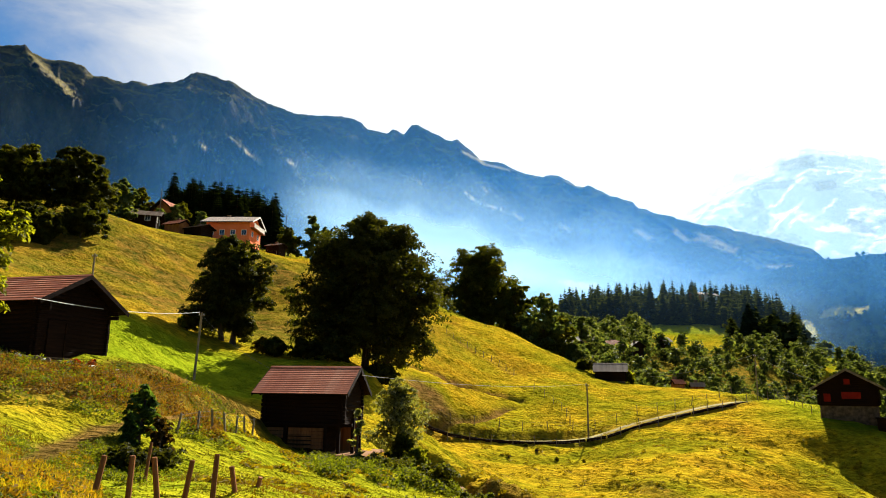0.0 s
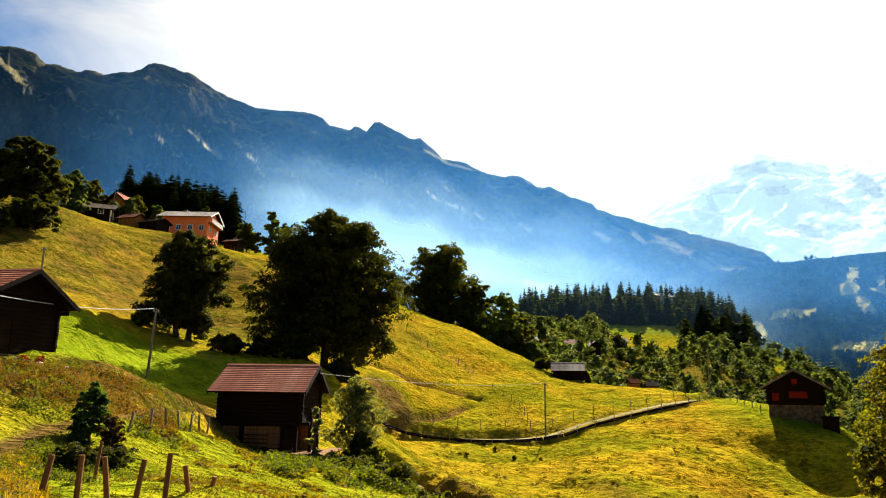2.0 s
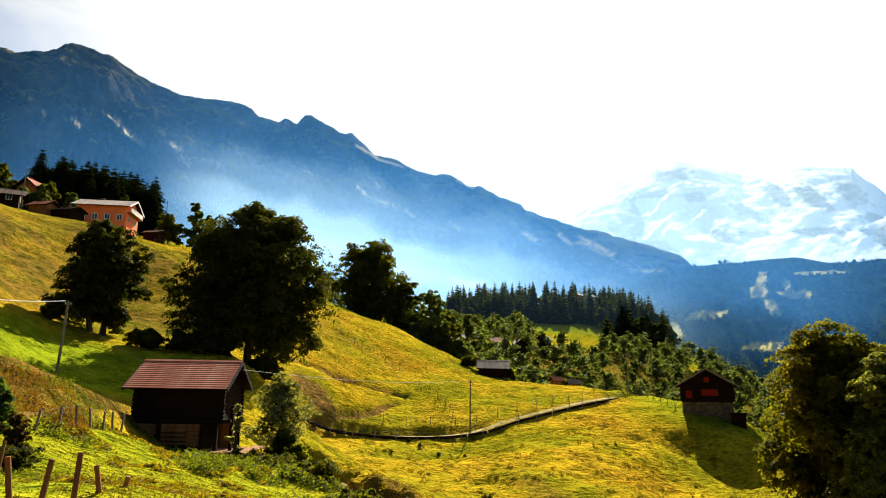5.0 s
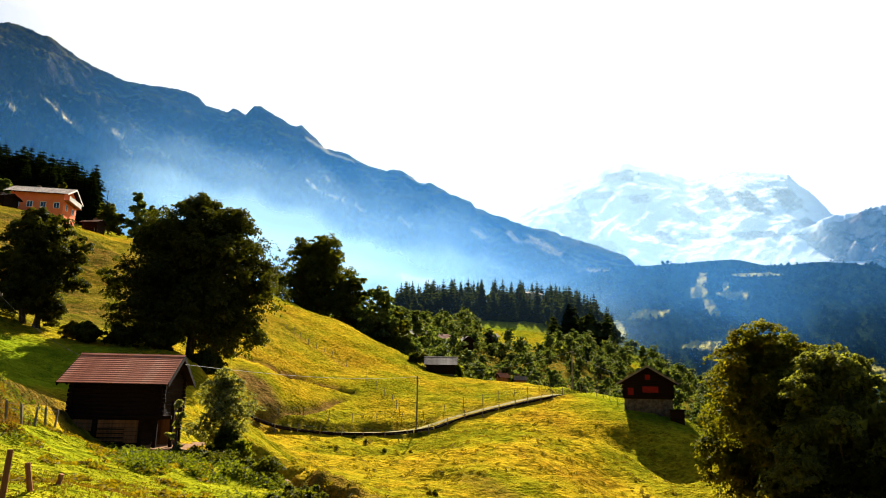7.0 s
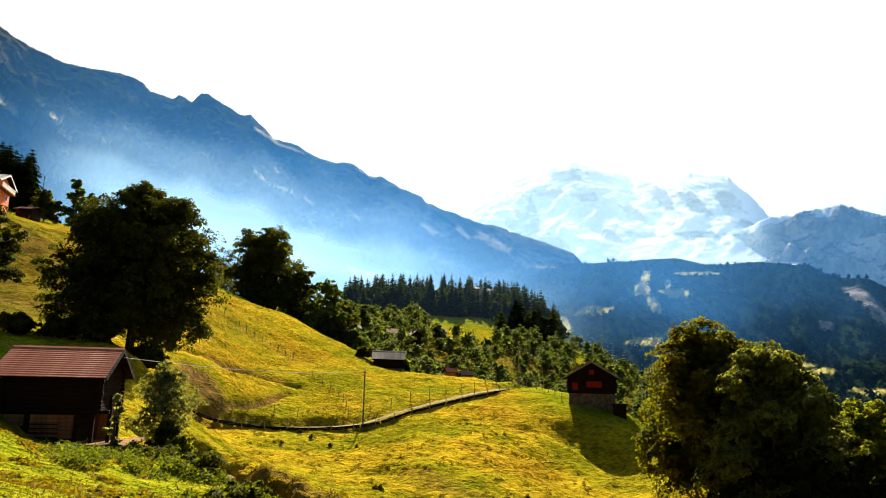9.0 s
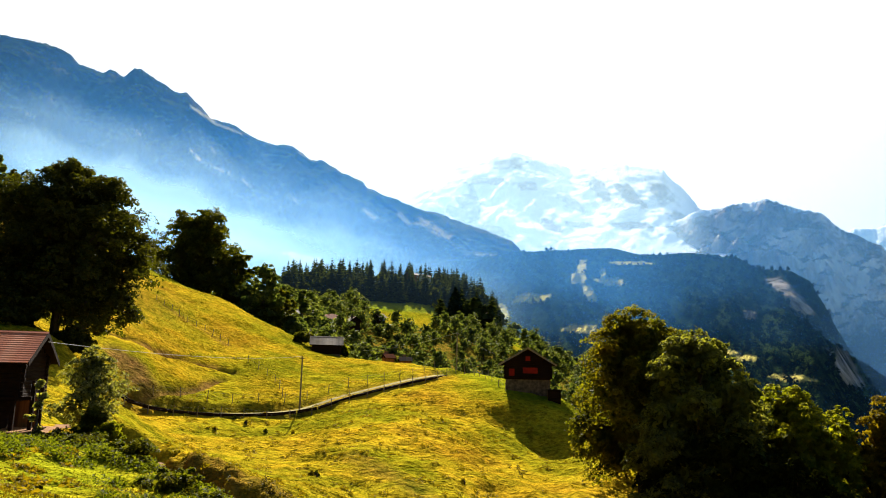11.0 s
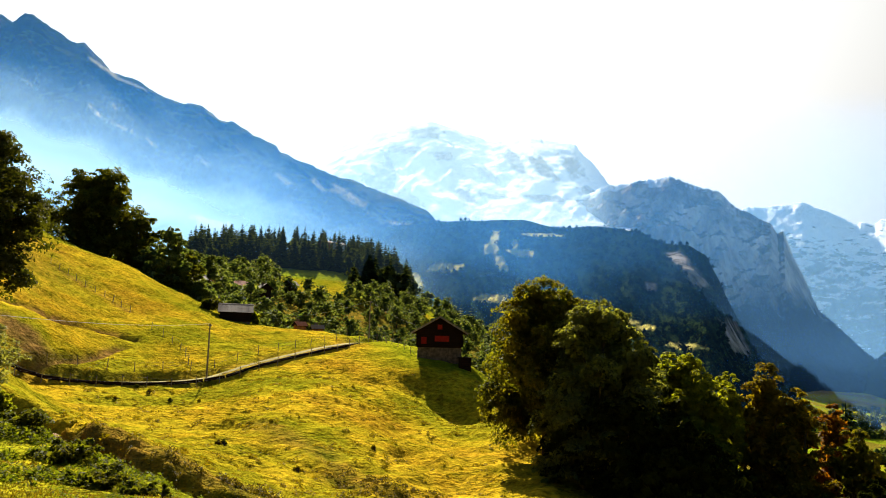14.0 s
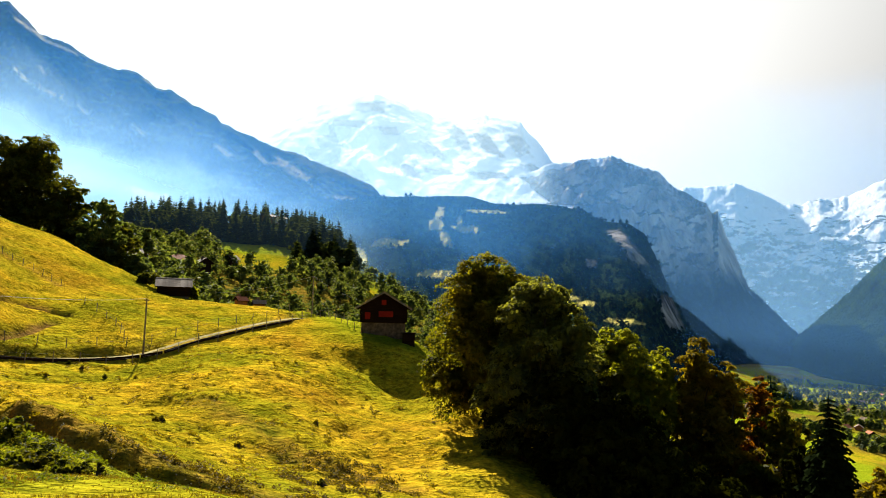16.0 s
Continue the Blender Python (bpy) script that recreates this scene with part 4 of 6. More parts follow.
def crown_leaves(height, width, low, n, size, rng, lobes=26, spread=0.30, top=0.5, core=0.16, bulk=2.0):
    """Leaves on drooping sprays round uneven boughs. Returns verts, faces, and the boughs' ends."""
    mid = (height + low) / 2
    hz, hx = (height - low) / 2, width / 2
    rm = spread * hx
    zf = np.linspace(-0.97, 0.97, lobes) + rng.uniform(-0.06, 0.06, lobes)
    over, under = np.clip((zf + 0.3) / 1.3, 0, 1), np.clip((-0.3 - zf) / 0.7, 0, 1)
    prof = np.sqrt(np.clip(1 - over ** (2.7 - top), 0.03, 1)) * (1 - 0.12 * under ** 2)
    ang = np.arange(lobes) * 2.39996 + rng.uniform(-0.4, 0.4, lobes)
    far = np.sqrt(rng.uniform(0.30, 1.0, lobes)) * prof * (hx - 0.72 * rm)
    c = np.column_stack([np.cos(ang) * far, np.sin(ang) * far, zf * (hz - 0.62 * rm)])
    c[-1] = (0, 0, hz - 0.75 * rm)
    rad = rng.uniform(0.72, 1.22, lobes) * rm * (0.72 + 0.28 * prof)
    per = max(n // lobes, 2)
    sprays = max(3, int(per / 42))
    P, N = [], []
    for i in range(lobes):
        d = rng.normal(size=(sprays, 3)) + np.array([0, 0, 0.35]); d /= np.linalg.norm(d, axis=1, keepdims=True)
        cc = c[i] + d * rad[i] * rng.uniform(0.60, 1.0, (sprays, 1)) * np.array([1, 1, 0.9])
        pick = rng.integers(0, sprays, per)
        reach = (rad[i] * rng.uniform(0.24, 0.42, sprays))[pick]
        q, t = np.sqrt(rng.random(per)), rng.uniform(0, 2 * math.pi, per)
        ring = np.column_stack([np.cos(t), np.sin(t), np.zeros(per)])
        p = cc[pick] + ring * (q * reach)[:, None]
        p[:, 2] += reach * (0.22 - 0.62 * q * q + 0.20 * rng.normal(size=per))
        P.append(p); N.append(d[pick] * 0.5 + ring * q[:, None] * 0.5 + rng.normal(size=(per, 3)) * 0.42 + np.array([0, 0, 0.55]))
    m = int(n * core)
    ci = rng.integers(0, lobes, m)
    P.append(c[ci] * np.column_stack([rng.uniform(0.2, 0.9, m), rng.uniform(0.2, 0.9, m), np.full(m, 0.88)]) + np.clip(rng.normal(size=(m, 3)), -1.5, 1.5) * rad[ci][:, None] * 0.27); N.append(rng.normal(size=(m, 3)))
    P, N = np.concatenate(P), np.concatenate(N)
    N /= np.linalg.norm(N, axis=1, keepdims=True)
    P[:, 2] = np.maximum(P[:, 2] + mid, 0.05)
    sz = np.full(len(P), size)
    if m:
        sz[-m:] *= bulk
    v, f = leaf_quads(P, N, sz, rng)
    c[:, 2] += mid
    return v, f, c


def broadleaf(pos, height, width, low, leaves, size, mat, label, seed, lobes=26, stems=1, spread=0.30, top=0.5, name="broadleaf_tree", group="", lean=0.0, core=0.16, bulk=2.0):
    rng = np.random.default_rng(seed)
    root = thing(name, Matrix.Translation(pos), label, "tree", group)
    v, f, c = crown_leaves(height, width, low, leaves, size, rng, lobes, spread, top, core, bulk)
    v[:, 0] += lean * v[:, 2]
    bm = bmesh.new()
    r = height * 0.022 + 0.03
    for s in range(stems):
        off = Vector(((s - (stems - 1) / 2) * r * 4.2, rng.uniform(-0.3, 0.3), 0))
        fork = Vector((off.x * 1.5 + rng.uniform(-0.3, 0.3), off.y, low + (height - low) * 0.18))
        tube(bm, off - Vector((0, 0, 0.5)), off + Vector((0, 0, 0.25)), r * 1.7, r * 1.08)
        tube(bm, off + Vector((0, 0, 0.2)), fork, r * 1.1, r * 0.75)
        tube(bm, fork, Vector((fork.x * 0.8 + lean * height * 0.7, 0, height * 0.8)), r * 0.72, r * 0.15)
        for i in range(s, len(c), stems):
            p = fork.lerp(Vector((fork.x * 0.8, 0, height * 0.8)), float(np.clip((c[i, 2] - fork.z) / height * 0.9, 0, 0.8)))
            q = Vector(c[i]) + Vector((lean * c[i, 2], 0, 0))
            kink = p.lerp(q, 0.5) + Vector((0, 0, 0.06 * height * rng.uniform(-0.5, 1)))
            k = 6 if leaves > 8000 else 4
            tube(bm, p, kink, r * 0.34, r * 0.22, k); tube(bm, kink, q, r * 0.22, r * 0.07, k)
    part("trunk", bm, BARK, root, "furrowed grey-brown bark")
    part("crown", raw_mesh("crown", v, f, False), mat, root)
    return root


def spruce_arrays(h, w, tiers, per, rng, low=0.06, bits=3):
    """Drooping needle fans in whorls up a stem."""
    V, F = [], []
    k = 0
    for i in range(tiers):
        t = (i + rng.uniform(-0.3, 0.3)) / tiers
        z = h * (low + (1 - low) * max(t, 0))
        reach = w / 2 * (1 - max(t, 0)) ** 0.85 * rng.uniform(0.8, 1.15) + 0.02 * h
        for j in range(per):
            a = 2 * math.pi * (j + rng.uniform(-0.35, 0.35)) / per + i * 1.3
            ca, sa = math.cos(a), math.sin(a)
            rr = reach * rng.uniform(0.7, 1.15)
            for b in range(bits):
                s0, s1 = b / bits, (b + 1.25) / bits
                wd = rr * 0.30 * (1.15 - 0.6 * s0)
                z0, z1 = z - 0.30 * rr * s0 ** 1.4, z - 0.34 * rr * s1 ** 1.4
                x0, x1 = rr * s0, rr * min(s1, 1.08)
                V += [(ca * x0, sa * x0, z0 + 0.06 * rr), (ca * (x0 + x1) / 2 - sa * wd, sa * (x0 + x1) / 2 + ca * wd, (z0 + z1) / 2 - 0.12 * rr),
                      (ca * x1, sa * x1, z1), (ca * (x0 + x1) / 2 + sa * wd, sa * (x0 + x1) / 2 - ca * wd, (z0 + z1) / 2 - 0.12 * rr)]
                F.append((k, k + 1, k + 2, k + 3)); k += 4
    V += [(0.02 * w, 0, h * 0.93), (-0.012 * w, 0.02 * w, h * 0.93), (0, 0, h * 1.02), (-0.012 * w, -0.02 * w, h * 0.93)]
    F.append((k, k + 1, k + 2, k + 3))
    return np.array(V), np.array(F)


def spruce(pos, height, width, label, seed, tiers=18, per=9, group="", mat=None, bits=3):
    rng = np.random.default_rng(seed)
    root = thing("spruce_tree", Matrix.Translation(pos), label, "tree", group)
    bm = bmesh.new()
    tube(bm, (0, 0, -0.6), (0, 0, height * 0.5), height * 0.016 + 0.04, height * 0.010 + 0.02)
    tube(bm, (0, 0, height * 0.49), (0, 0, height * 0.99), height * 0.010 + 0.02, 0.01)
    part("trunk", bm, BARK, root)
    v, f = spruce_arrays(height, width, tiers, per, rng, bits=bits)
    part("crown", raw_mesh("crown", v, f, False), mat or NEEDLES, root)
    return root


def place_tree(az, d, top_el):
    """Foot on the ground, and the height that reaches the elevation top_el."""
    p = spot(az, d)
    return p, d * math.tan(radians(top_el)) - p.z


# large trees on the meadow
p, h = place_tree(-6.2, 74, 14.7)
broadleaf(p, h, 17.0, 0.9, 62000, 0.27, LEAF_MAPLE, "large old sycamore maple with a dense dark crown above the barn", 4, lobes=60, stems=3, spread=0.26, top=0.75, core=0.12, name="maple_tree")
p, h = place_tree(-17.2, 77, 12.3)
broadleaf(p, h, 10.2, 0.3, 30000, 0.25, LEAF_MAPLE, "dark round-crowned tree on the green slope", 11, lobes=30, stems=2, spread=0.30, top=0.55, name="maple_tree")
p, h = place_tree(3.2, 178, 12.4)
broadleaf(p, h, 23.5, 0.0, 30000, 0.46, LEAF_ASH, "broad dark tree on the meadow's crest", 15, lobes=28, stems=2, spread=0.30, name="maple_tree")
p, h = place_tree(6.0, 172, 9.2)
broadleaf(p, h, 14.5, 0.0, 10000, 0.50, LEAF_ASH, "lower green tree at the meadow's edge", 16, lobes=18, name="ash_tree")
for i, (a, d, e, w) in enumerate(((8.4, 158, 8.4, 12.0), (9.8, 164, 6.6, 10.0), (7.4, 162, 6.8, 10.0), (8.9, 158, 5.4, 8.5), (10.9, 156, 4.4, 6.5), (-0.4, 176, 9.4, 7.0), (11.4, 175, 6.4, 7.5))):
    p, h = place_tree(a, d, e)
    broadleaf(p, h, w, 0.5, 4500, 0.46, LEAF_ASH if i % 2 else LEAF_FAR, "green tree in the row along the meadow's edge", 30 + i, lobes=14, spread=0.36, name="ash_tree", group="trees along the meadow's edge")
p, h = place_tree(-32.6, 128, 17.2)
broadleaf(p, h, 12.0, 0.6, 7000, 0.54, LEAF_ASH, "rounded tree with sunlit yellowish top on the hill", 41, lobes=20, name="ash_tree")
p, h = place_tree(-29.0, 126, 17.6)
broadleaf(p, h, 13.5, 0.4, 9000, 0.54, LEAF_MAPLE, "tall dark tree at the top of the hill", 42, lobes=24, name="maple_tree")
for i, (a, d, e, w) in enumerate(((-27.2, 150, 15.6, 9), (-25.8, 165, 15.8, 8), (-24.4, 190, 15.4, 8), (-22.9, 176, 13.9, 5), (-21.3, 178, 14.6, 6), (-19.8, 182, 14.0, 5), (-12.9, 190, 13.3, 8), (-10.9, 195, 14.4, 7), (-9.9, 200, 13.4, 7), (-21.8, 175, 14.3, 5), (-16.2, 195, 14.3, 5), (-30.8, 110, 11.5, 3), (-35, 125, 16, 9), (-31.2, 112, 13.2, 9), (-28.3, 116, 13.4, 9), (-33.2, 108, 12.5, 9))):
    p, h = place_tree(a, d, e)
    broadleaf(p, h, w, 0.0, 4000, 0.5, LEAF_MAPLE if d < 130 else LEAF_FAR if i % 2 else LEAF_ASH, "green tree beside the hill farms" if d > 130 else "dark tree at the top of the meadow", 50 + i, lobes=14, spread=0.36, name="ash_tree", group="trees beside the hill farms")
# dark spruce group behind the chalets
rng = np.random.default_rng(70)
for i in range(58):
    a = -22.4 + 8.4 * (i + rng.uniform(-0.4, 0.4)) / 57
    d = 205 + rng.uniform(0, 28)
    p, h = place_tree(a, d, 16.3 - 0.12 * max(0, a + 19) + rng.uniform(-0.9, 0.35) + (0.5 if i == 2 else 0))
    spruce(p, h, h * 0.56, "dark spruce in the stand behind the farms", 700 + i, 24, 12, "spruces behind the farms")

# trees on the steep slope below the far barn: bearing, distance, top, width, leaves, profile
for i, (a, d, e, w, n, top, mat, name, label) in enumerate((
        (38.7, 62, 5.6, 11.8, 38000, 0.75, LEAF_TURNING, "maple_tree", "tall maple turning yellow at its top"),
        (42.9, 56, 3.8, 10.2, 34000, 0.35, LEAF_PALE_LIT, "ash_tree", "round tree with pale sunlit leaves"),
        (46.4, 62, 0.6, 8.0, 9000, 1.0, LEAF_ASH, "ash_tree", "green tree on the steep slope"),
        (49.4, 58, -0.25, 8.6, 22000, 0.8, LEAF_LIT, "ash_tree", "yellow-green sunlit tree on the steep slope"),
        (52.5, 60, -1.6, 5.0, 7000, 0.9, LEAF_LIT, "ash_tree", "light green tree on the steep slope"),
        (55.0, 60, -1.0, 6.6, 13000, 1.5, LEAF_AUTUMN, "birch_tree", "slender pointed tree turning golden"),
        (57.0, 59, -2.6, 6.0, 10000, 1.3, LEAF_AUTUMN, "birch_tree", "golden-leaved tree on the steep slope"),
        (59.3, 62, -3.4, 5.6, 10000, 1.4, LEAF_ORANGE, "cherry_tree", "orange autumn-coloured tree on the slope"),
        (60.7, 58, -5.0, 6.4, 9000, 0.7, LEAF_TURNING, "ash_tree", "dull green tree on the lower slope"),
        (67.0, 42, -9.6, 5.0, 7000, 0.5, LEAF_AUTUMN, "ash_tree", "yellowing bushy tree on the lower slope"),
        # filler trees in the darkened leaf colour, so the thicket's foot stays black
        (48.5, 48, -7.4, 8.0, 4000, 0.5, LEAF_SHADED, "thicket_tree", "shaded tree in the dark thicket"),
        (51.5, 47, -8.6, 8.0, 4000, 0.5, LEAF_SHADED, "thicket_tree", "shaded tree in the dark thicket"),
        (55.5, 47, -10.2, 8.0, 4000, 0.5, LEAF_SHADED, "thicket_tree", "shaded tree in the dark thicket"),
        (59.0, 46, -12.2, 8.0, 4000, 0.5, LEAF_SHADED, "thicket_tree", "shaded tree in the dark thicket"),
        (41.5, 56, -3.4, 7.0, 4000, 0.7, LEAF_SHADED, "thicket_tree", "shaded tree in the dark thicket"),
        (45.3, 52, -3.6, 7.0, 4000, 0.7, LEAF_SHADED, "thicket_tree", "shaded tree in the dark thicket"),
        (49.0, 51, -5.2, 7.0, 4000, 0.7, LEAF_SHADED, "thicket_tree", "shaded tree in the dark thicket"),
        (46.0, 51, -6.7, 6.0, 4000, 0.5, LEAF_SHADED, "thicket_tree", "shaded tree in the dark thicket"),
        (62.3, 52, -8.2, 6.0, 6000, 0.6, LEAF_SHADED, "thicket_tree", "shaded tree in the dark thicket"),
        # back row, mostly hidden, added to shade the trees in front
        (41.2, 73, -0.6, 8.0, 4000, 0.5, LEAF_SHADED, "thicket_tree", "dark tree in the back row of the thicket"),
        (45.5, 72, -0.8, 8.0, 4000, 0.5, LEAF_SHADED, "thicket_tree", "dark tree in the back row of the thicket"),
        (49.0, 70, -2.2, 8.0, 4000, 0.5, LEAF_SHADED, "thicket_tree", "dark tree in the back row of the thicket"),
        (52.5, 69, -3.2, 7.0, 4000, 0.6, LEAF_SHADED, "thicket_tree", "dark tree in the back row of the thicket"),
        (56.0, 70, -4.2, 7.0, 4000, 0.6, LEAF_SHADED, "thicket_tree", "dark tree in the back row of the thicket"))):
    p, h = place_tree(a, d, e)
    broadleaf(p, h, w * 1.08, h * 0.03, n, 0.34 if mat is LEAF_SHADED else 0.22, mat, label, 100 + i, lobes=32, spread=0.30, top=top, name=name, group="trees on the steep slope", core=0.34, bulk=2.0 if mat is LEAF_SHADED else 3.0)
p, h = place_tree(63.8, 50, -4.7)
spruce(p, h, h * 0.40, "lone dark spruce on the lower slope", 150, 52, 22, bits=4)
p, h = place_tree(60.1, 68, -3.6)
spruce(p, h, h * 0.28, "dark spruce among autumn trees", 151, 40, 16)

# ---- the wooded valley ----
def scatter(n, az0, az1, d0, d1, seed):
    r = np.random.default_rng(seed)
    return [(r.uniform(az0, az1), math.sqrt(r.uniform(d0 * d0, d1 * d1)), r) for _ in range(n)]


def valley_trees():
    kinds = []
    for i in range(5):
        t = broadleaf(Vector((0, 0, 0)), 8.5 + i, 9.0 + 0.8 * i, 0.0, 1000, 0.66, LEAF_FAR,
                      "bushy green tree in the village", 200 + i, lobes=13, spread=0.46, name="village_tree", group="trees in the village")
        kinds.append(t)
    used = 0
    spots = []
    for a, d, r in scatter(900, 8.5, 40, 150, 430, 210):
        if d < 160 + 30 * (a > 22) or (16 < a < 22 and 375 < d < 440) or (a > 30 and d < 210):
            continue
        x, y = polar(a, d)
        if any((x - u) ** 2 + (y - v) ** 2 < (4.0 + d * 0.010) ** 2 for u, v in spots):
            continue
        if any(abs(a - ha) < 0.8 and 0 < hd - d < 16 for ha, hd in ((13.8, 300), (15.6, 290), (10.5, 260))):
            continue
        spots.append((x, y))
        s = float(r.uniform(0.6, 1.15)) * (0.7 + d / 900)
        m = Matrix.Translation((x, y, ground_z(x, y))) @ pose(0, 0, 0, 0, 0, float(r.uniform(0, 360)))
        t = kinds[used % 5]
        if used < 5:
            t.scale = (s, s, s); t.matrix_world = m @ Matrix.Diagonal((s, s, s * 1.0, 1))
        else:
            c = copy_thing(t, m); c.scale = (s, s, s * float(r.uniform(0.8, 1.05)))
        used += 1
        if used >= 220:
            break


valley_trees()


def forest(name, label, items, mat, blade):
    """Many far trees in one mesh. items: x, y, z, height, spruce or not."""
    r = np.random.default_rng(5)
    protos = [spruce_arrays(1, 0.50, *blade[:2], r, bits=blade[2]) for _ in range(4)]
    rounds = [crown_leaves(1, 0.85, 0.0, blade[3], blade[4], r, 8, 0.42, 0.4)[:2] for _ in range(4)]
    V, F, k = [], [], 0
    for i, (x, y, z, h, sp) in enumerate(items):
        v, f = (protos if sp else rounds)[i % 4]
        a = r.uniform(0, 6.28)
        c, s = math.cos(a), math.sin(a)
        w = np.column_stack([(v[:, 0] * c - v[:, 1] * s) * h + x, (v[:, 0] * s + v[:, 1] * c) * h + y, v[:, 2] * h + z])
        V.append(w); F.append(f + k); k += len(v)
    me = raw_mesh(name, np.concatenate(V), np.concatenate(F), False)
    me.materials.append(mat)
    return tagged(new(name, me), label, "forest", kind="stuff")


def fill(regions, seed, sp_share, h0, h1):
    out = []
    r = np.random.default_rng(seed)
    for n, a0, a1, d0, d1 in regions:
        a, d = r.uniform(a0, a1, n), np.sqrt(r.uniform(d0 * d0, d1 * d1, n))
        x, y = d * np.sin(np.radians(a)), d * np.cos(np.radians(a))
        z = terrain(x, y)
        for i in range(n):
            conifer = r.random() < sp_share
            out.append((x[i], y[i], z[i] - 0.5, r.uniform(h0, h1) * (1.0 if conifer else 0.62), conifer))
    return out


# leaf colour lightened to take in part of the haze over the knoll
KNOLL_LEAVES = leaf_mat("hazed_knoll_leaves", (0.014, 0.024, 0.011), (0.075, 0.098, 0.040), glow=0.12, gloss=0.0)
forest("spruce_forest", "dense mixed spruce wood on a knoll behind the village", fill([(300, 9.5, 26.5, 490, 620), (90, 22, 27.5, 440, 560)], 301, 0.78, 13, 31), KNOLL_LEAVES, (28, 7, 1, 150, 0.17))
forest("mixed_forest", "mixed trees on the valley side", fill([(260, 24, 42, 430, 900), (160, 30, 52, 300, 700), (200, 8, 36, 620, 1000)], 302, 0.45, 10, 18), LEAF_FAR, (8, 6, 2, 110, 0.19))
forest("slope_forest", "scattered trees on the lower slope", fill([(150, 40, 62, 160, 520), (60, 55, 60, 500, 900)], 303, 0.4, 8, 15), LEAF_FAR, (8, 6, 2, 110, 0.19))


def hill_trees(n, seed):
    """Trees upon the wooded hill, but not on its fields."""
    x, y, z, open_land = (q.ravel() for q in HILL)
    r = np.random.default_rng(seed)
    d = np.hypot(x, y)
    ok = np.flatnonzero((open_land < 0.3) & (d < 2190) & (z > -120))
    pick = r.choice(ok, n, p=d[ok] ** 0.5 / np.sum(d[ok] ** 0.5))
    return [(x[i] + r.uniform(-3, 3), y[i] + r.uniform(-6, 6), z[i] - 1.5, r.uniform(7, 12), r.random() < 0.6) for i in pick]


HILL_TREES = leaf_mat("hill_forest_leaves", (0.010, 0.018, 0.007), (0.026, 0.038, 0.014), glow=0.03, gloss=0.0)
forest("hill_forest", "dark forest covering the hill", hill_trees(9000, 311), HILL_TREES, (3, 4, 1, 12, 0.46))


def valley_rows(seed):
    """Lines and clumps of trees between the fields of the valley floor."""
    r = np.random.default_rng(seed)
    out = []
    for a0, d0, a1, d1, n in ((60, 1050, 70, 1120, 60), (64.5, 1250, 70, 1330, 60), (59, 1500, 66, 1560, 70), (60, 1750, 71, 1800, 90), (66, 1500, 70, 1650, 60), (60, 2000, 70, 2050, 110), (65.5, 950, 69, 1000, 40)):
        for k in range(n):
            t = r.random()
            x, y = polar(a0 + (a1 - a0) * t + r.normal() * 0.15, d0 + (d1 - d0) * t + r.normal() * 14)
            out.append((x, y, ground_z(x, y) - 0.5, r.uniform(9, 20), r.random() < 0.5))
    return out


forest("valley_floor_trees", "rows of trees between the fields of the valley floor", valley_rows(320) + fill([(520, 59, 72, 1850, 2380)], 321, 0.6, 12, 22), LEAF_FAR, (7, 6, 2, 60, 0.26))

# ---- buildings ----
def slab(bm, x0, x1, y0, y1, z0, z1):
    v = [bm.verts.new((x, y, z)) for z in (z0, z1) for x, y in ((x0, y0), (x1, y0), (x1, y1), (x0, y1))]
    for f in ((3, 2, 1, 0), (4, 5, 6, 7), (0, 1, 5, 4), (1, 2, 6, 5), (2, 3, 7, 6), (3, 0, 4, 7)):
        bm.faces.new([v[i] for i in f])
    return v


def slab_mesh(name, x0, x1, y0, y1, z0, z1, mat, bevel=0.0):
    bm = bmesh.new()
    slab(bm, x0, x1, y0, y1, z0, z1)
    if bevel:
        bmesh.ops.bevel(bm, geom=bm.edges[:], offset=bevel, segments=1, affect="EDGES")
    me = bpy.data.meshes.new(name); bm.to_mesh(me); bm.free()
    me.materials.append(mat)
    return me


def gable_core(bm, L, W, z0, eave, ridge):
    """A closed body with two gables; the ridge runs along x."""
    prof = [(-W / 2, z0), (W / 2, z0), (W / 2, eave), (0, ridge), (-W / 2, eave)]
    a = [bm.verts.new((-L / 2, y, z)) for y, z in prof]
    b = [bm.verts.new((L / 2, y, z)) for y, z in prof]
    bm.faces.new(a[::-1]); bm.faces.new(b)
    for i in range(5):
        j = (i + 1) % 5
        bm.faces.new((a[i], a[j], b[j], b[i]))


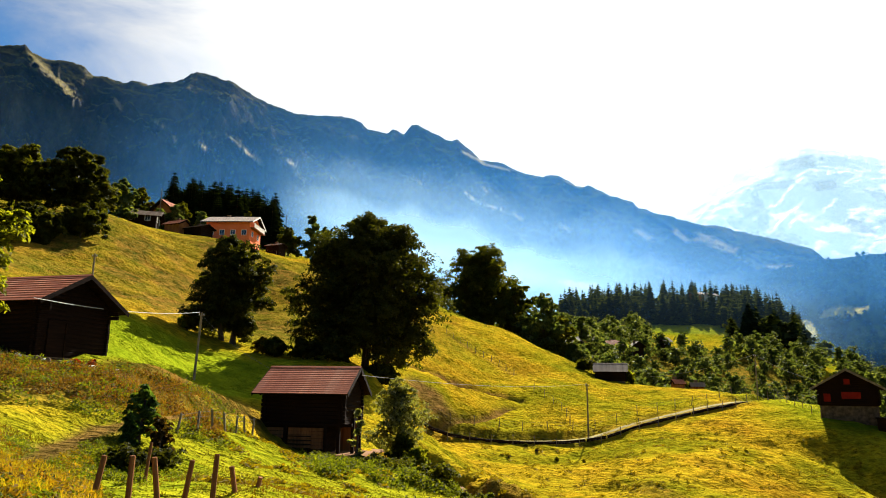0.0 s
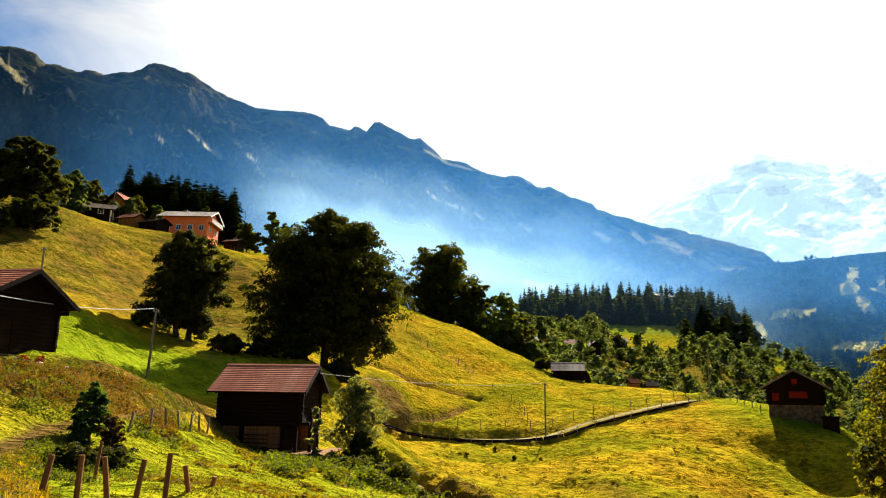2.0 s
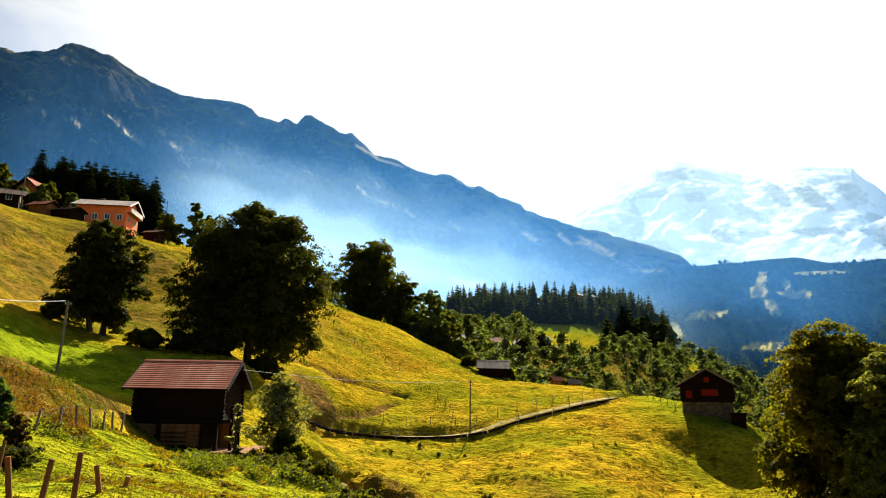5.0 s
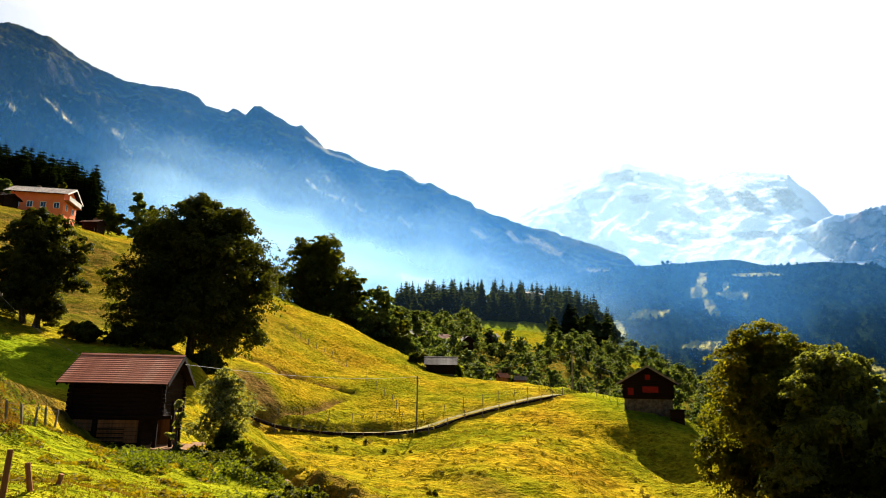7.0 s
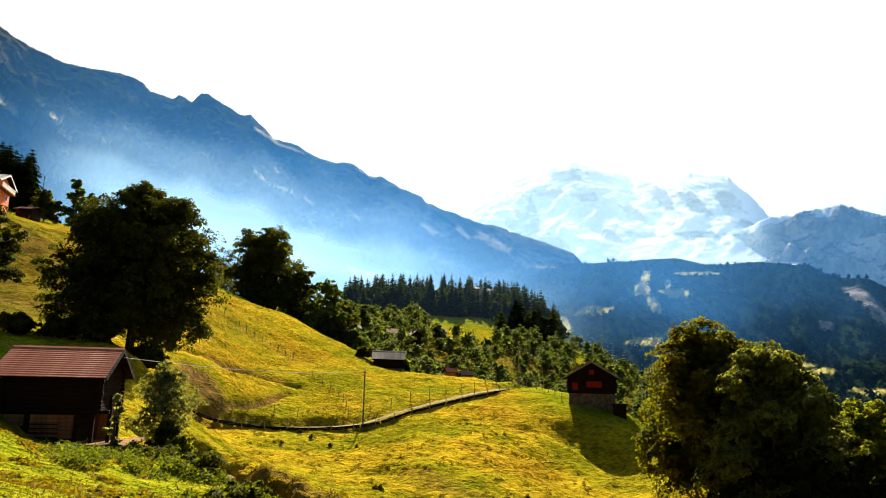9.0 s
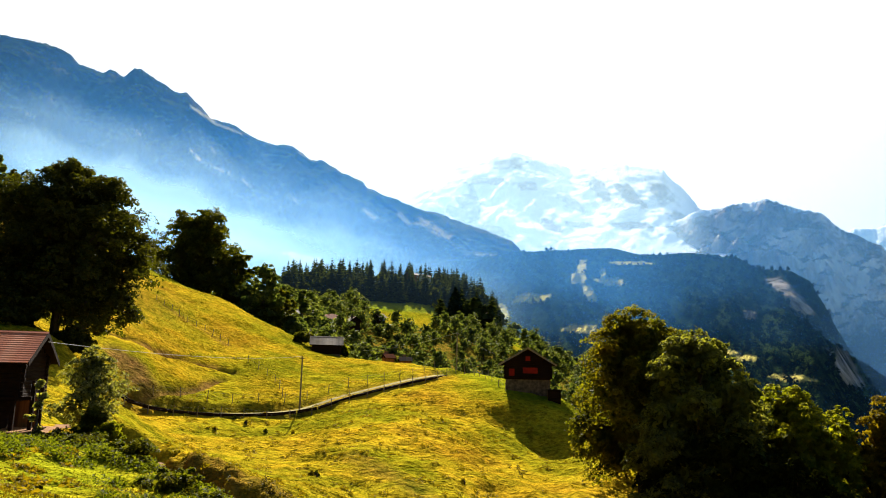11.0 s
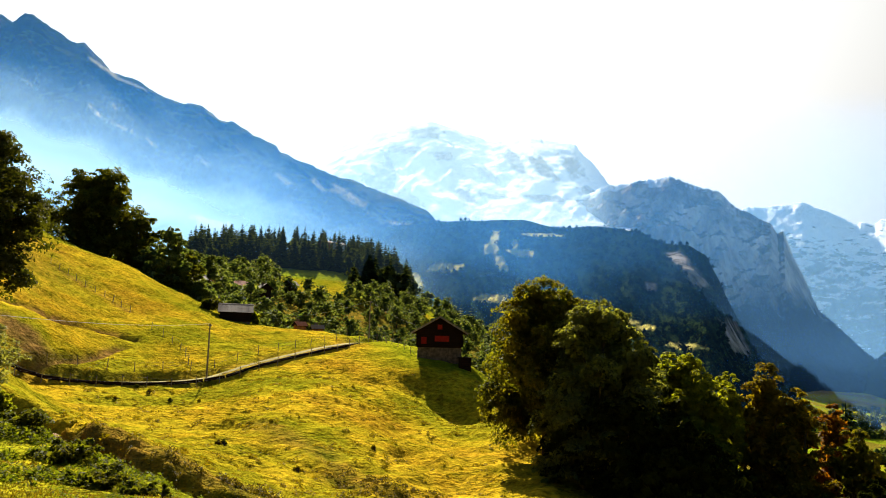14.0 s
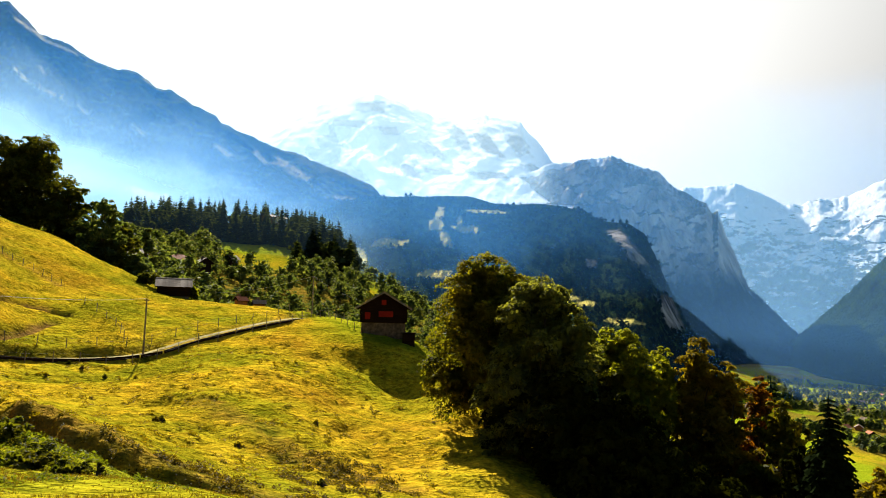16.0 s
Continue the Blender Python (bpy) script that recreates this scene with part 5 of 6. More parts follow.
def gable_roof(root, L, W, eave, ridge, over_l, over_w, mat, courses, thick=0.05, edge=None, label=""):
    """Two slopes laid in overlapping courses, with ridge cap and edge boards."""
    run, rise = W / 2, ridge - eave
    pitch = math.atan2(rise, run)
    slope = (run + over_w) / math.cos(pitch)
    bm = bmesh.new()
    for s in (-1, 1):
        n = Vector((0, s * math.sin(pitch), math.cos(pitch)))
        top, low = Vector((0, 0, ridge)), Vector((0, s * (run + over_w), ridge - slope * math.sin(pitch)))
        pts = [p + o for o in (n * 0.0, n * thick) for p in (top, low)]
        va = [bm.verts.new((-L / 2 - over_l, p.y, p.z)) for p in pts]
        vb = [bm.verts.new((L / 2 + over_l, p.y, p.z)) for p in pts]
        for q in ((va[0], va[1], va[3], va[2]), (vb[0], vb[2], vb[3], vb[1]), (va[0], vb[0], vb[1], va[1]), (va[2], va[3], vb[3], vb[2]), (va[1], vb[1], vb[3], va[3]), (va[0], va[2], vb[2], vb[0])):
            bm.faces.new(q)
    bmesh.ops.recalc_face_normals(bm, faces=bm.faces[:])
    roof = part("roof", bm, WOOD_DARK, root, label)
    if courses:
        step = slope / courses
        me = slab_mesh("roof_course", -L / 2 - over_l - 0.02, L / 2 + over_l + 0.02, -step * 0.62, step * 0.62, 0.0, 0.035, mat, 0.008)
        for s in (-1, 1):
            for i in range(courses):
                ob = new("roof_course", me)
                ob.parent = roof
                u = (i + 0.5) * step
                n = Vector((0, s * math.sin(pitch), math.cos(pitch)))
                c = Vector((0, s * u * math.cos(pitch), ridge - u * math.sin(pitch))) + n * (thick + 0.008)
                ob.matrix_local = Matrix.Translation(c) @ Matrix.Rotation(-s * (pitch - 0.09), 4, "X") @ Matrix.Rotation(random.uniform(-0.004, 0.004), 4, "Z")
    bm = bmesh.new()
    for s in (-1, 1):
        v = slab(bm, -L / 2 - over_l - 0.04, L / 2 + over_l + 0.04, -0.02, 0.20, 0.0, 0.03)
        bmesh.ops.transform(bm, verts=v, matrix=Matrix.Translation((0, 0, ridge + thick + 0.06)) @ Matrix.Rotation(-pitch if s > 0 else math.pi + pitch, 4, "X") if s > 0 else
                            Matrix.Translation((0, 0, ridge + thick + 0.06)) @ Matrix.Scale(-1, 4, (0, 1, 0)) @ Matrix.Rotation(-pitch, 4, "X"))
    bmesh.ops.recalc_face_normals(bm, faces=bm.faces[:])
    part("ridge_cap", bm, mat, root)
    # boards on the sloping edges
    for x in (-L / 2 - over_l - 0.05, L / 2 + over_l + 0.02):
        for s in (-1, 1):
            bm = bmesh.new()
            v = slab(bm, 0, 0.035, 0, slope, -0.13, thick + 0.05)
            bmesh.ops.transform(bm, verts=v, matrix=Matrix.Translation((x, 0, ridge)) @ (Matrix.Rotation(-pitch, 4, "X") if s > 0 else Matrix.Scale(-1, 4, (0, 1, 0)) @ Matrix.Rotation(-pitch, 4, "X")))
            bmesh.ops.recalc_face_normals(bm, faces=bm.faces[:])
            part("bargeboard", bm, edge or WOOD_GREY, root)
    # rafter ends under the eaves
    me = slab_mesh("rafter", -0.05, 0.05, 0, over_w + 0.3, -0.16, -0.01, WOOD_DARK)
    for s in (-1, 1):
        for i in range(max(3, int(L / 0.9)) + 1):
            ob = new("rafter", me); ob.parent = roof
            x = -L / 2 + L * i / max(3, int(L / 0.9))
            c = Vector((x, s * (run - 0.3), eave + 0.3 * math.tan(pitch)))
            ob.matrix_local = Matrix.Translation(c) @ (Matrix.Rotation(-pitch, 4, "X") if s > 0 else Matrix.Rotation(math.pi, 4, "Z") @ Matrix.Rotation(-pitch, 4, "X"))
    return roof


def log_walls(root, L, W, z0, eave, ridge, mat, h=0.22, skip=None):
    """A body of stacked squared logs, with gables."""
    bm = bmesh.new()
    gable_core(bm, L - 0.16, W - 0.16, z0 - 0.05, eave, ridge - 0.06)
    wall = part("timber_wall", bm, mat, root, "stacked squared logs")
    mx = slab_mesh("log", -L / 2 - 0.14, L / 2 + 0.14, -0.085, 0.085, 0.008, h - 0.008, mat, 0.02)
    my = slab_mesh("log", -0.085, 0.085, -W / 2 - 0.14, W / 2 + 0.14, 0.008, h - 0.008, mat, 0.02)
    n = int((eave - z0) / h)
    for i in range(n):
        z = z0 + i * h
        for s in (-1, 1):
            a = new("log", mx); a.parent = wall; a.location = (random.uniform(-0.03, 0.03), s * (W / 2 - 0.085), z)
            b = new("log", my); b.parent = wall; b.location = (s * (L / 2 - 0.085), random.uniform(-0.03, 0.03), z + h / 2 if i < n - 1 else z)
    z = z0 + n * h
    while z < ridge - 0.25:
        half = (W / 2) * (1 - (z + h - eave) / (ridge - eave))
        if half > 0.25:
            me = slab_mesh("log", -0.085, 0.085, -half, half, 0.008, h - 0.008, mat, 0.02)
            for s in (-1, 1):
                b = new("log", me); b.parent = wall; b.location = (s * (L / 2 - 0.085), 0, z)
        z += h
    return wall


def opening(root, name, m, w, h, mat, frame_mat, label="", depth=0.06, panes=0, shutters=None):
    """A door or window laid on a wall: m puts its sill's middle on the wall, facing -y."""
    bm = bmesh.new()
    slab(bm, -w / 2, w / 2, -0.01, 0.03, 0, h)
    o = part(name, bm, mat, root, label)
    o.matrix_local = m
    for x0, x1, z0, z1 in ((-w / 2 - 0.09, -w / 2, -0.06, h + 0.09), (w / 2, w / 2 + 0.09, -0.06, h + 0.09), (-w / 2, w / 2, h, h + 0.09), (-w / 2, w / 2, -0.06, 0)):
        part("frame", slab_mesh("frame", x0, x1, -depth, 0.04, z0, z1, frame_mat), None, o)
    for i in range(panes):
        x = -w / 2 + w * (i + 1) / (panes + 1)
        part("glazing_bar", slab_mesh("glazing_bar", x - 0.025, x + 0.025, -0.03, 0.0, 0, h, frame_mat), None, o)
    if shutters:
        for s in (-1, 1):
            x = s * (w / 2 + 0.12 + w * 0.26)
            part("shutter", slab_mesh("shutter", x - w * 0.25, x + w * 0.25, -0.05, -0.012, -0.02, h + 0.02, shutters, 0.008), None, o)
    return o


# hay barn beside the maple
b = spot(-10.15, 43.8)
BARN_Z = b.z
hay_barn = thing("hay_barn", Matrix.Translation((b.x, b.y, BARN_Z)) @ pose(0, 0, 0, 0, 0, -8), "small dark timber hay barn with a red-brown roof beside the maple", "barn")
z = -BARN_Z
E_FRONT, R_TOP = z + 0.10, z + 1.52
HB_L, HB_W = 4.8, 4.2
log_walls(hay_barn, HB_L, HB_W, 1.35, E_FRONT + 0.25, R_TOP - 0.1, WOOD_DARK)
gable_roof(hay_barn, HB_L, HB_W, E_FRONT + 0.25, R_TOP, 0.42, 0.75, ROOF_TILE, 14, edge=WOOD_DARK, label="red-brown sheet roof laid in courses")
bm = bmesh.new(); slab(bm, -HB_L / 2 + 0.05, HB_L / 2 - 1.0, -HB_W / 2 + 0.12, HB_W / 2 - 0.1, -2.0, 1.36)
part("stable", bm, WOOD_DARK, hay_barn, "dark lower stable")
bm = bmesh.new(); slab(bm, -HB_L / 2 - 0.05, HB_L / 2 + 1.6, -HB_W / 2 - 1.0, HB_W / 2, -2.2, -0.12)
bmesh.ops.bevel(bm, geom=bm.edges[:], offset=0.08, segments=1, affect="EDGES")
part("terrace", bm, EARTH, hay_barn, "trodden brown earth terrace")
for x in (-HB_L / 2 + 0.2, -0.95, 1.45, 2.2):
    part("post", slab_mesh("post", x - 0.10, x + 0.10, -HB_W / 2 - 0.12, -HB_W / 2 + 0.08, -0.2, 1.5, WOOD_DARK, 0.015), None, hay_barn)
for i in range(6):
    part("board", slab_mesh("board", -0.80, 1.30, -HB_W / 2 - 0.02, -HB_W / 2 + 0.03, 0.10 + i * 0.2, 0.285 + i * 0.2, WOOD_WARM, 0.01), None, hay_barn, "bare brown door board")
for i in range(3):
    part("board", slab_mesh("board", -2.2, -1.1, -HB_W / 2 - 0.02, -HB_W / 2 + 0.03, 0.70 + i * 0.2, 0.88 + i * 0.2, WOOD_WARM, 0.01), None, hay_barn)
for i in range(4):
    part("gate_bar", slab_mesh("gate_bar", -0.85, 0.6, -HB_W / 2 - 0.10, -HB_W / 2 - 0.05, 0.12 + i * 0.22, 0.18 + i * 0.22, WOOD_DARK, 0.01), None, hay_barn)
part("beam", slab_mesh("beam", -HB_L / 2, HB_L / 2 + 0.6, -HB_W / 2 - 0.16, -HB_W / 2 + 0.06, 1.36, 1.54, WOOD_DARK, 0.02), None, hay_barn)
for x in (2.9, 3.3):
    part("post", slab_mesh("post", x - 0.09, x + 0.09, -HB_W / 2 + 0.4, -HB_W / 2 + 0.58, -0.2, 2.3, WOOD_DARK, 0.015), None, hay_barn)
# panel added where bright, sunlit backing shows between the posts
part("lit_backing", slab_mesh("lit_backing", 1.5, 2.75, 0.2, 0.3, -0.2, 1.5, WOOD_WARM, 0.01), None, hay_barn, "brown panel for the sunlit backing behind the posts")

# large barn by the path: its gable looks towards the brook
lb = polar(-29.0, 43.9)
LB_Z = 1.45
large_barn = thing("large_barn", Matrix.Translation((lb[0] - 4.0, lb[1] + 1.05, LB_Z)) @ pose(0, 0, 0, 0, 0, -14.8), "large black-weathered timber barn with a rusty roof", "barn")
log_walls(large_barn, 10.4, 5.2, 0.25, 3.35, 4.75, WOOD_DARK, h=0.24)
gable_roof(large_barn, 10.4, 5.2, 3.35, 4.75, 0.75, 0.70, ROOF_TILE, 10, edge=WOOD_DARK, label="rusty red-brown sheet roof")
bm = bmesh.new(); slab(bm, -5.3, 5.3, -2.68, 2.68, -2.0, 0.26)
part("foundation", bm, STONE, large_barn, "rubble stone footing")
opening(large_barn, "door", Matrix.Translation((5.24, -1.2, 0.2)) @ Matrix.Rotation(math.pi / 2, 4, "Z"), 1.1, 1.9, WOOD_DARK, WOOD_DARK)
for i in range(4):
    part("bracket", slab_mesh("bracket", 5.1, 5.9, 2.45 - 5.0 * (i % 2), 2.6 - 5.0 * (i % 2), 2.6 + 0.24 * (i // 2), 2.82 + 0.24 * (i // 2), WOOD_DARK, 0.02), None, large_barn)

# barn on the crest, stone below and timber above
bx, by = polar(30.0, 95.5)
CB_Z = ground_z(bx, by)
TOP = 92.5 * math.tan(radians(2.1)) - CB_Z
crest_barn = thing("crest_barn", Matrix.Translation((bx, by, CB_Z)) @ pose(0, 0, 0, 0, 0, 60.0), "dark timber barn on a rough stone base at the meadow's end", "barn")
cb_eave, cb_stone = TOP - 1.75, TOP - 4.0
bm = bmesh.new(); slab(bm, -3.0, 3.0, -2.9, 2.9, -4.0, cb_stone)
part("stone_base", bm, STONE, crest_barn, "rough grey-brown masonry")
log_walls(crest_barn, 6.4, 6.0, cb_stone, cb_eave, TOP - 0.08, WOOD_DARK)
gable_roof(crest_barn, 6.4, 6.0, cb_eave, TOP, 0.7, 0.75, ROOF_OLD, 10, label="weathered shingle roof")
front = Matrix.Rotation(-math.pi / 2, 4, "Z")
opening(crest_barn, "loft_door", Matrix.Translation((-3.24, -0.3, cb_stone + 0.75)) @ front, 1.9, 0.75, RED, WOOD_DARK, "red-painted loft hatch")
opening(crest_barn, "loft_window", Matrix.Translation((-3.24, 0.0, cb_stone + 2.35)) @ front, 0.6, 0.6, RED, WOOD_DARK, "small red hatch")
opening(crest_barn, "shutter_door", Matrix.Translation((-3.24, 2.1, cb_stone + 0.4)) @ front, 0.7, 0.9, RED, WOOD_DARK, "dull red hatch")
sx, sy = polar(32.1, 91.5)
lean_to = thing("lean_to_box", Matrix.Translation((sx, sy, ground_z(sx, sy))) @ pose(0, 0, 0, 0, 0, -30), "small dark plank hut against the barn", "hut")
part("body", slab_mesh("body", -0.8, 0.8, -0.7, 0.7, -0.6, 1.25, WOOD_DARK, 0.02), None, lean_to)
part("roof", slab_mesh("roof", -0.95, 0.95, -0.85, 0.85, 1.25, 1.36, WOOD_DARK, 0.02), None, lean_to)

# log shed behind the meadow's shoulder
sx, sy = polar(13.55, 119.5)
sz = 118 * math.tan(radians(1.25))
shed = thing("log_shed", Matrix.Translation((sx, sy, sz)) @ pose(0, 0, 0, 0, 0, -13), "low log shed with a stone-slab roof on the meadow", "shed")
log_walls(shed, 4.7, 3.6, 0.0, 1.75, 2.85, WOOD_DARK, h=0.26)
gable_roof(shed, 4.7, 3.6, 1.75, 2.85, 0.4, 0.5, ROOF_OLD, 8, label="pale grey stone-slab roof")
bm = bmesh.new(); slab(bm, -2.3, 2.3, -1.75, 1.75, -2.0, 0.02)
part("foundation", bm, STONE, shed)


def chalet(az, d, base_el, L, W, eave, ridge, rz, wall, roof_mat, label, storeys=2, shutters=None, balcony=True, over=1.0):
    """A farmhouse: walls, coursed roof, rows of windows, balcony. The gable is at +x."""
    x, y = polar(az, d)
    zb = d * math.tan(radians(base_el)) if base_el is not None else ground_z(x, y)
    root = thing("chalet", Matrix.Translation((x, y, zb)) @ pose(0, 0, 0, 0, 0, rz), label, "house")
    bm = bmesh.new(); gable_core(bm, L, W, -3.0, eave, ridge - 0.05)
    part("wall", bm, wall, root)
    gable_roof(root, L, W, eave, ridge, over, over, roof_mat, 8, thick=0.12, edge=WHITE if wall is PINK else WOOD_DARK)
    n = max(2, int(L / 2.6))
    for s in range(storeys):
        zz = 0.9 + s * 2.5
        if zz + 1.2 > eave:
            continue
        for i in range(n):
            xx = -L / 2 + L * (i + 0.5) / n
            opening(root, "window", Matrix.Translation((xx, -W / 2 - 0.03, zz)), 1.0, 1.15, GLASS, WHITE, panes=1, shutters=shutters)
        for i in range(max(2, int(W / 2.8))):
            yy = -W / 2 + W * (i + 0.5) / max(2, int(W / 2.8))
            opening(root, "window", Matrix.Translation((L / 2 + 0.03, yy, zz)) @ Matrix.Rotation(math.pi / 2, 4, "Z"), 1.0, 1.15, GLASS, WHITE, panes=1, shutters=shutters)
    if balcony:
        zz = 2.75
        bal = part("balcony", slab_mesh("balcony", L / 2, L / 2 + 1.1, -W / 2, W / 2, zz - 0.18, zz, WOOD_WARM), None, root, "timber balcony")
        part("rail", slab_mesh("rail", L / 2 + 1.02, L / 2 + 1.12, -W / 2, W / 2, zz + 0.85, zz + 0.95, WHITE), None, bal)
        me = slab_mesh("baluster", L / 2 + 1.04, L / 2 + 1.08, -0.09, 0.09, zz, zz + 0.86, WHITE if wall is PINK else WOOD_WARM)
        for i in range(int(W / 0.3)):
            ob = new("baluster", me); ob.parent = bal; ob.location.y = -W / 2 + 0.15 + i * 0.3
    part("chimney", slab_mesh("chimney", -L * 0.2, -L * 0.2 + 0.7, 0.5, 1.2, ridge - 0.9, ridge + 0.8, STONE, 0.03), None, root)
    return root


chalet(-17.3, 168, 11.75, 10.4, 8.0, 4.2, 6.0, -3, PINK, ROOF_PALE, "salmon-pink chalet with a pale roof and white balcony on the hill", shutters=None)
chalet(-24.3, 170, 12.35, 7.5, 6.0, 2.2, 3.6, 15, WOOD_DARK, ROOF_OLD, "dark timber farmhouse under trees on the hill", balcony=False)
chalet(-22.3, 190, 12.6, 5.5, 5.5, 4.0, 6.2, 75, WOOD_WARM, ROOF_TILE, "brown farmhouse with a steep reddish roof among trees", balcony=False)
chalet(-21.6, 162, 12.2, 4.0, 3.6, 1.5, 2.5, -20, WOOD_WARM, ROOF_TILE, "small brown outbuilding with a reddish roof", storeys=1, balcony=False, over=0.5)
chalet(-20.0, 160, 12.15, 5.0, 3.6, 1.2, 1.9, -25, WOOD_DARK, ROOF_OLD, "low shed with a pale roof", storeys=1, balcony=False, over=0.5)
chalet(-13.9, 172, 11.3, 3.6, 3.0, 1.0, 1.6, -20, WOOD_DARK, ROOF_OLD, "low hut with a pale roof beside the chalet", storeys=1, balcony=False, over=0.4)
for az, d, el, L, rz, mat, lab in ((10.5, 265, 3.7, 8, 20, WHITE, "white-walled village house with a grey roof"), (11.8, 275, 3.9, 8, -15, WOOD_WARM, "brown timber village house"),
                                   (13.8, 300, 3.6, 8, 10, WHITE, "village house with red-brown roof"), (15.6, 290, 3.4, 7, 95, WOOD_DARK, "dark timber village house"),
                                   (17.7, 345, 3.9, 7, 30, WOOD_DARK, "dark timber house below the knoll"), (12.6, 290, 3.7, 6, 60, WHITE, "small white village house"),
                                   (20.3, 540, 7.6, 12, 5, WOOD_WARM, "farmhouse on the wooded knoll"), (21.4, 560, 7.5, 10, 15, WHITE, "pale house on the wooded knoll"),
                                   (26.2, 480, 4.6, 10, -10, WHITE, "white farmhouse at the forest's edge"), (18.6, 150, 0.75, 2.2, 15, WOOD_WARM, "small reddish hut below the meadow"),
                                   (20.0, 155, 0.55, 2.4, -10, WOOD_WARM, "small pale-roofed hut below the meadow")):
    chalet(az, d, el, L * (0.72 if L > 3 else 1), L * 0.62, 2.9 if L > 3 else 0.9, 4.5 if L > 3 else 1.5, rz, mat, ROOF_TILE if "red" in lab else ROOF_OLD, lab, balcony=False, storeys=2 if L > 6 else 1, over=0.8 if L > 3 else 0.25)

for i, (az, d) in enumerate(((64.8, 1180), (65.6, 1210), (66.3, 1165), (66.0, 1420), (65.2, 1640), (65.8, 1850), (66.4, 1900), (66.8, 1980), (65.4, 2100), (66.1, 2180), (67.1, 2150), (64.6, 2250))):
    x, y = polar(az, d)
    chalet(az, d, math.degrees(math.atan2(ground_z(x, y), d)), 13, 10, 5, 8.5, 25 * i, (WHITE, WOOD_WARM, WOOD_DARK)[i % 3], ROOF_OLD if i % 2 else ROOF_TILE, "small distant farmhouse on the valley floor", storeys=1, balcony=False)

# ---- road, fences, poles, cables ----
def strip(name, q, offs, lift, mat, label, category="road"):
    """A band laid along a line on the ground; offs: sideways distances."""
    q = np.array(q)
    t = np.gradient(q, axis=0); t /= np.linalg.norm(t, axis=1, keepdims=True)
    nrm = np.column_stack([t[:, 1], -t[:, 0]])
    rows = np.stack([q + nrm * o for o in offs], 1)
    z = terrain(rows[..., 0], rows[..., 1]) + lift
    me = grid_mesh(name, np.concatenate([rows, z[..., None]], -1).reshape(-1, 3), len(q), len(offs))
    me.materials.append(mat)
    return tagged(new(name, me), label, category, kind="structure")


def resample(pts, step):
    p = np.array(pts, float)
    s = np.r_[0, np.cumsum(np.hypot(*np.diff(p, axis=0).T))]
    n = max(2, int(s[-1] / step) + 1)
    u = np.linspace(0, s[-1], n)
    return np.column_stack([np.interp(u, s, p[:, 0]), np.interp(u, s, p[:, 1])])


def offset_line(q, o):
    t = np.gradient(np.array(q), axis=0); t /= np.linalg.norm(t, axis=1, keepdims=True)
    return np.array(q) + np.column_stack([t[:, 1], -t[:, 0]]) * o


ROAD_FINE = resample(ROAD, 0.8)
strip("road_track", ROAD_FINE[4:], (-0.5, -0.3, -0.1, 0.1, 0.3, 0.5), 0.035, GRAVEL, "pale gravel farm road across the meadow")


def kerb_wall(line, inner, h, label):
    """A low retaining edge of timber baulks along the road; its near-black colour stands in for the shadow line."""
    root = tagged(new("retaining_edge"), label, "retaining wall")
    root.location = (*line[0], ground_z(*line[0]))
    me = slab_mesh("baulk", -1.22, 1.22, -0.07, 0.07, -0.28, h, WOOD_DARK, 0.03)
    for i in range(0, len(line) - 3, 3):
        a, b = line[i], line[i + 3]
        c = (a + b) / 2
        ob = new("baulk", me)
        ob.parent = root
        za, zb = (ground_z(*(p + (q - p) * 0.3)) for p, q in ((a, inner[i]), (b, inner[i + 3])))
        m = Matrix.Translation((c[0], c[1], (za + zb) / 2 + 0.04)) @ Matrix.Rotation(math.atan2(b[1] - a[1], b[0] - a[0]), 4, "Z") @ Matrix.Rotation(-math.atan2(zb - za, float(np.hypot(*(b - a)))), 4, "Y")
        ob.matrix_local = Matrix.Translation(-root.location) @ m
    return root


# near-black baulks give the shadow line at the road's lower edge
kerb_wall(offset_line(ROAD_FINE, 1.55)[6:-8], ROAD_FINE[6:-8], 0.06, "dark timber edging with the shadow line below the farm road")


def wire_mesh(line, r):
    """One round wire along a line of points."""
    bm = bmesh.new()
    rings = []
    for i, c in enumerate(line):
        d = line[min(i + 1, len(line) - 1)] - line[max(i - 1, 0)]
        rot = d.to_track_quat("Z", "Y").to_matrix()
        rings.append([bm.verts.new(c + rot @ Vector((r * math.cos(k * 1.2566), r * math.sin(k * 1.2566), 0))) for k in range(5)])
    for u, v in zip(rings, rings[1:]):
        for k in range(5):
            bm.faces.new((u[k], u[(k + 1) % 5], v[(k + 1) % 5], v[k]))
    return bm


def cable(points, sag, r, mat, label):
    """One sagging overhead wire."""
    line = []
    for a, b in zip(points, points[1:]):
        a, b = Vector(a), Vector(b)
        line += [a.lerp(b, i / 20) - Vector((0, 0, sag * 4 * i / 20 * (1 - i / 20))) for i in range(21)]
    bm = wire_mesh(line, r)
    me = bpy.data.meshes.new("cable"); bm.to_mesh(me); bm.free(); me.materials.append(mat)
    return tagged(new("overhead_cable", me), label, "cable", "cables of the overhead line")


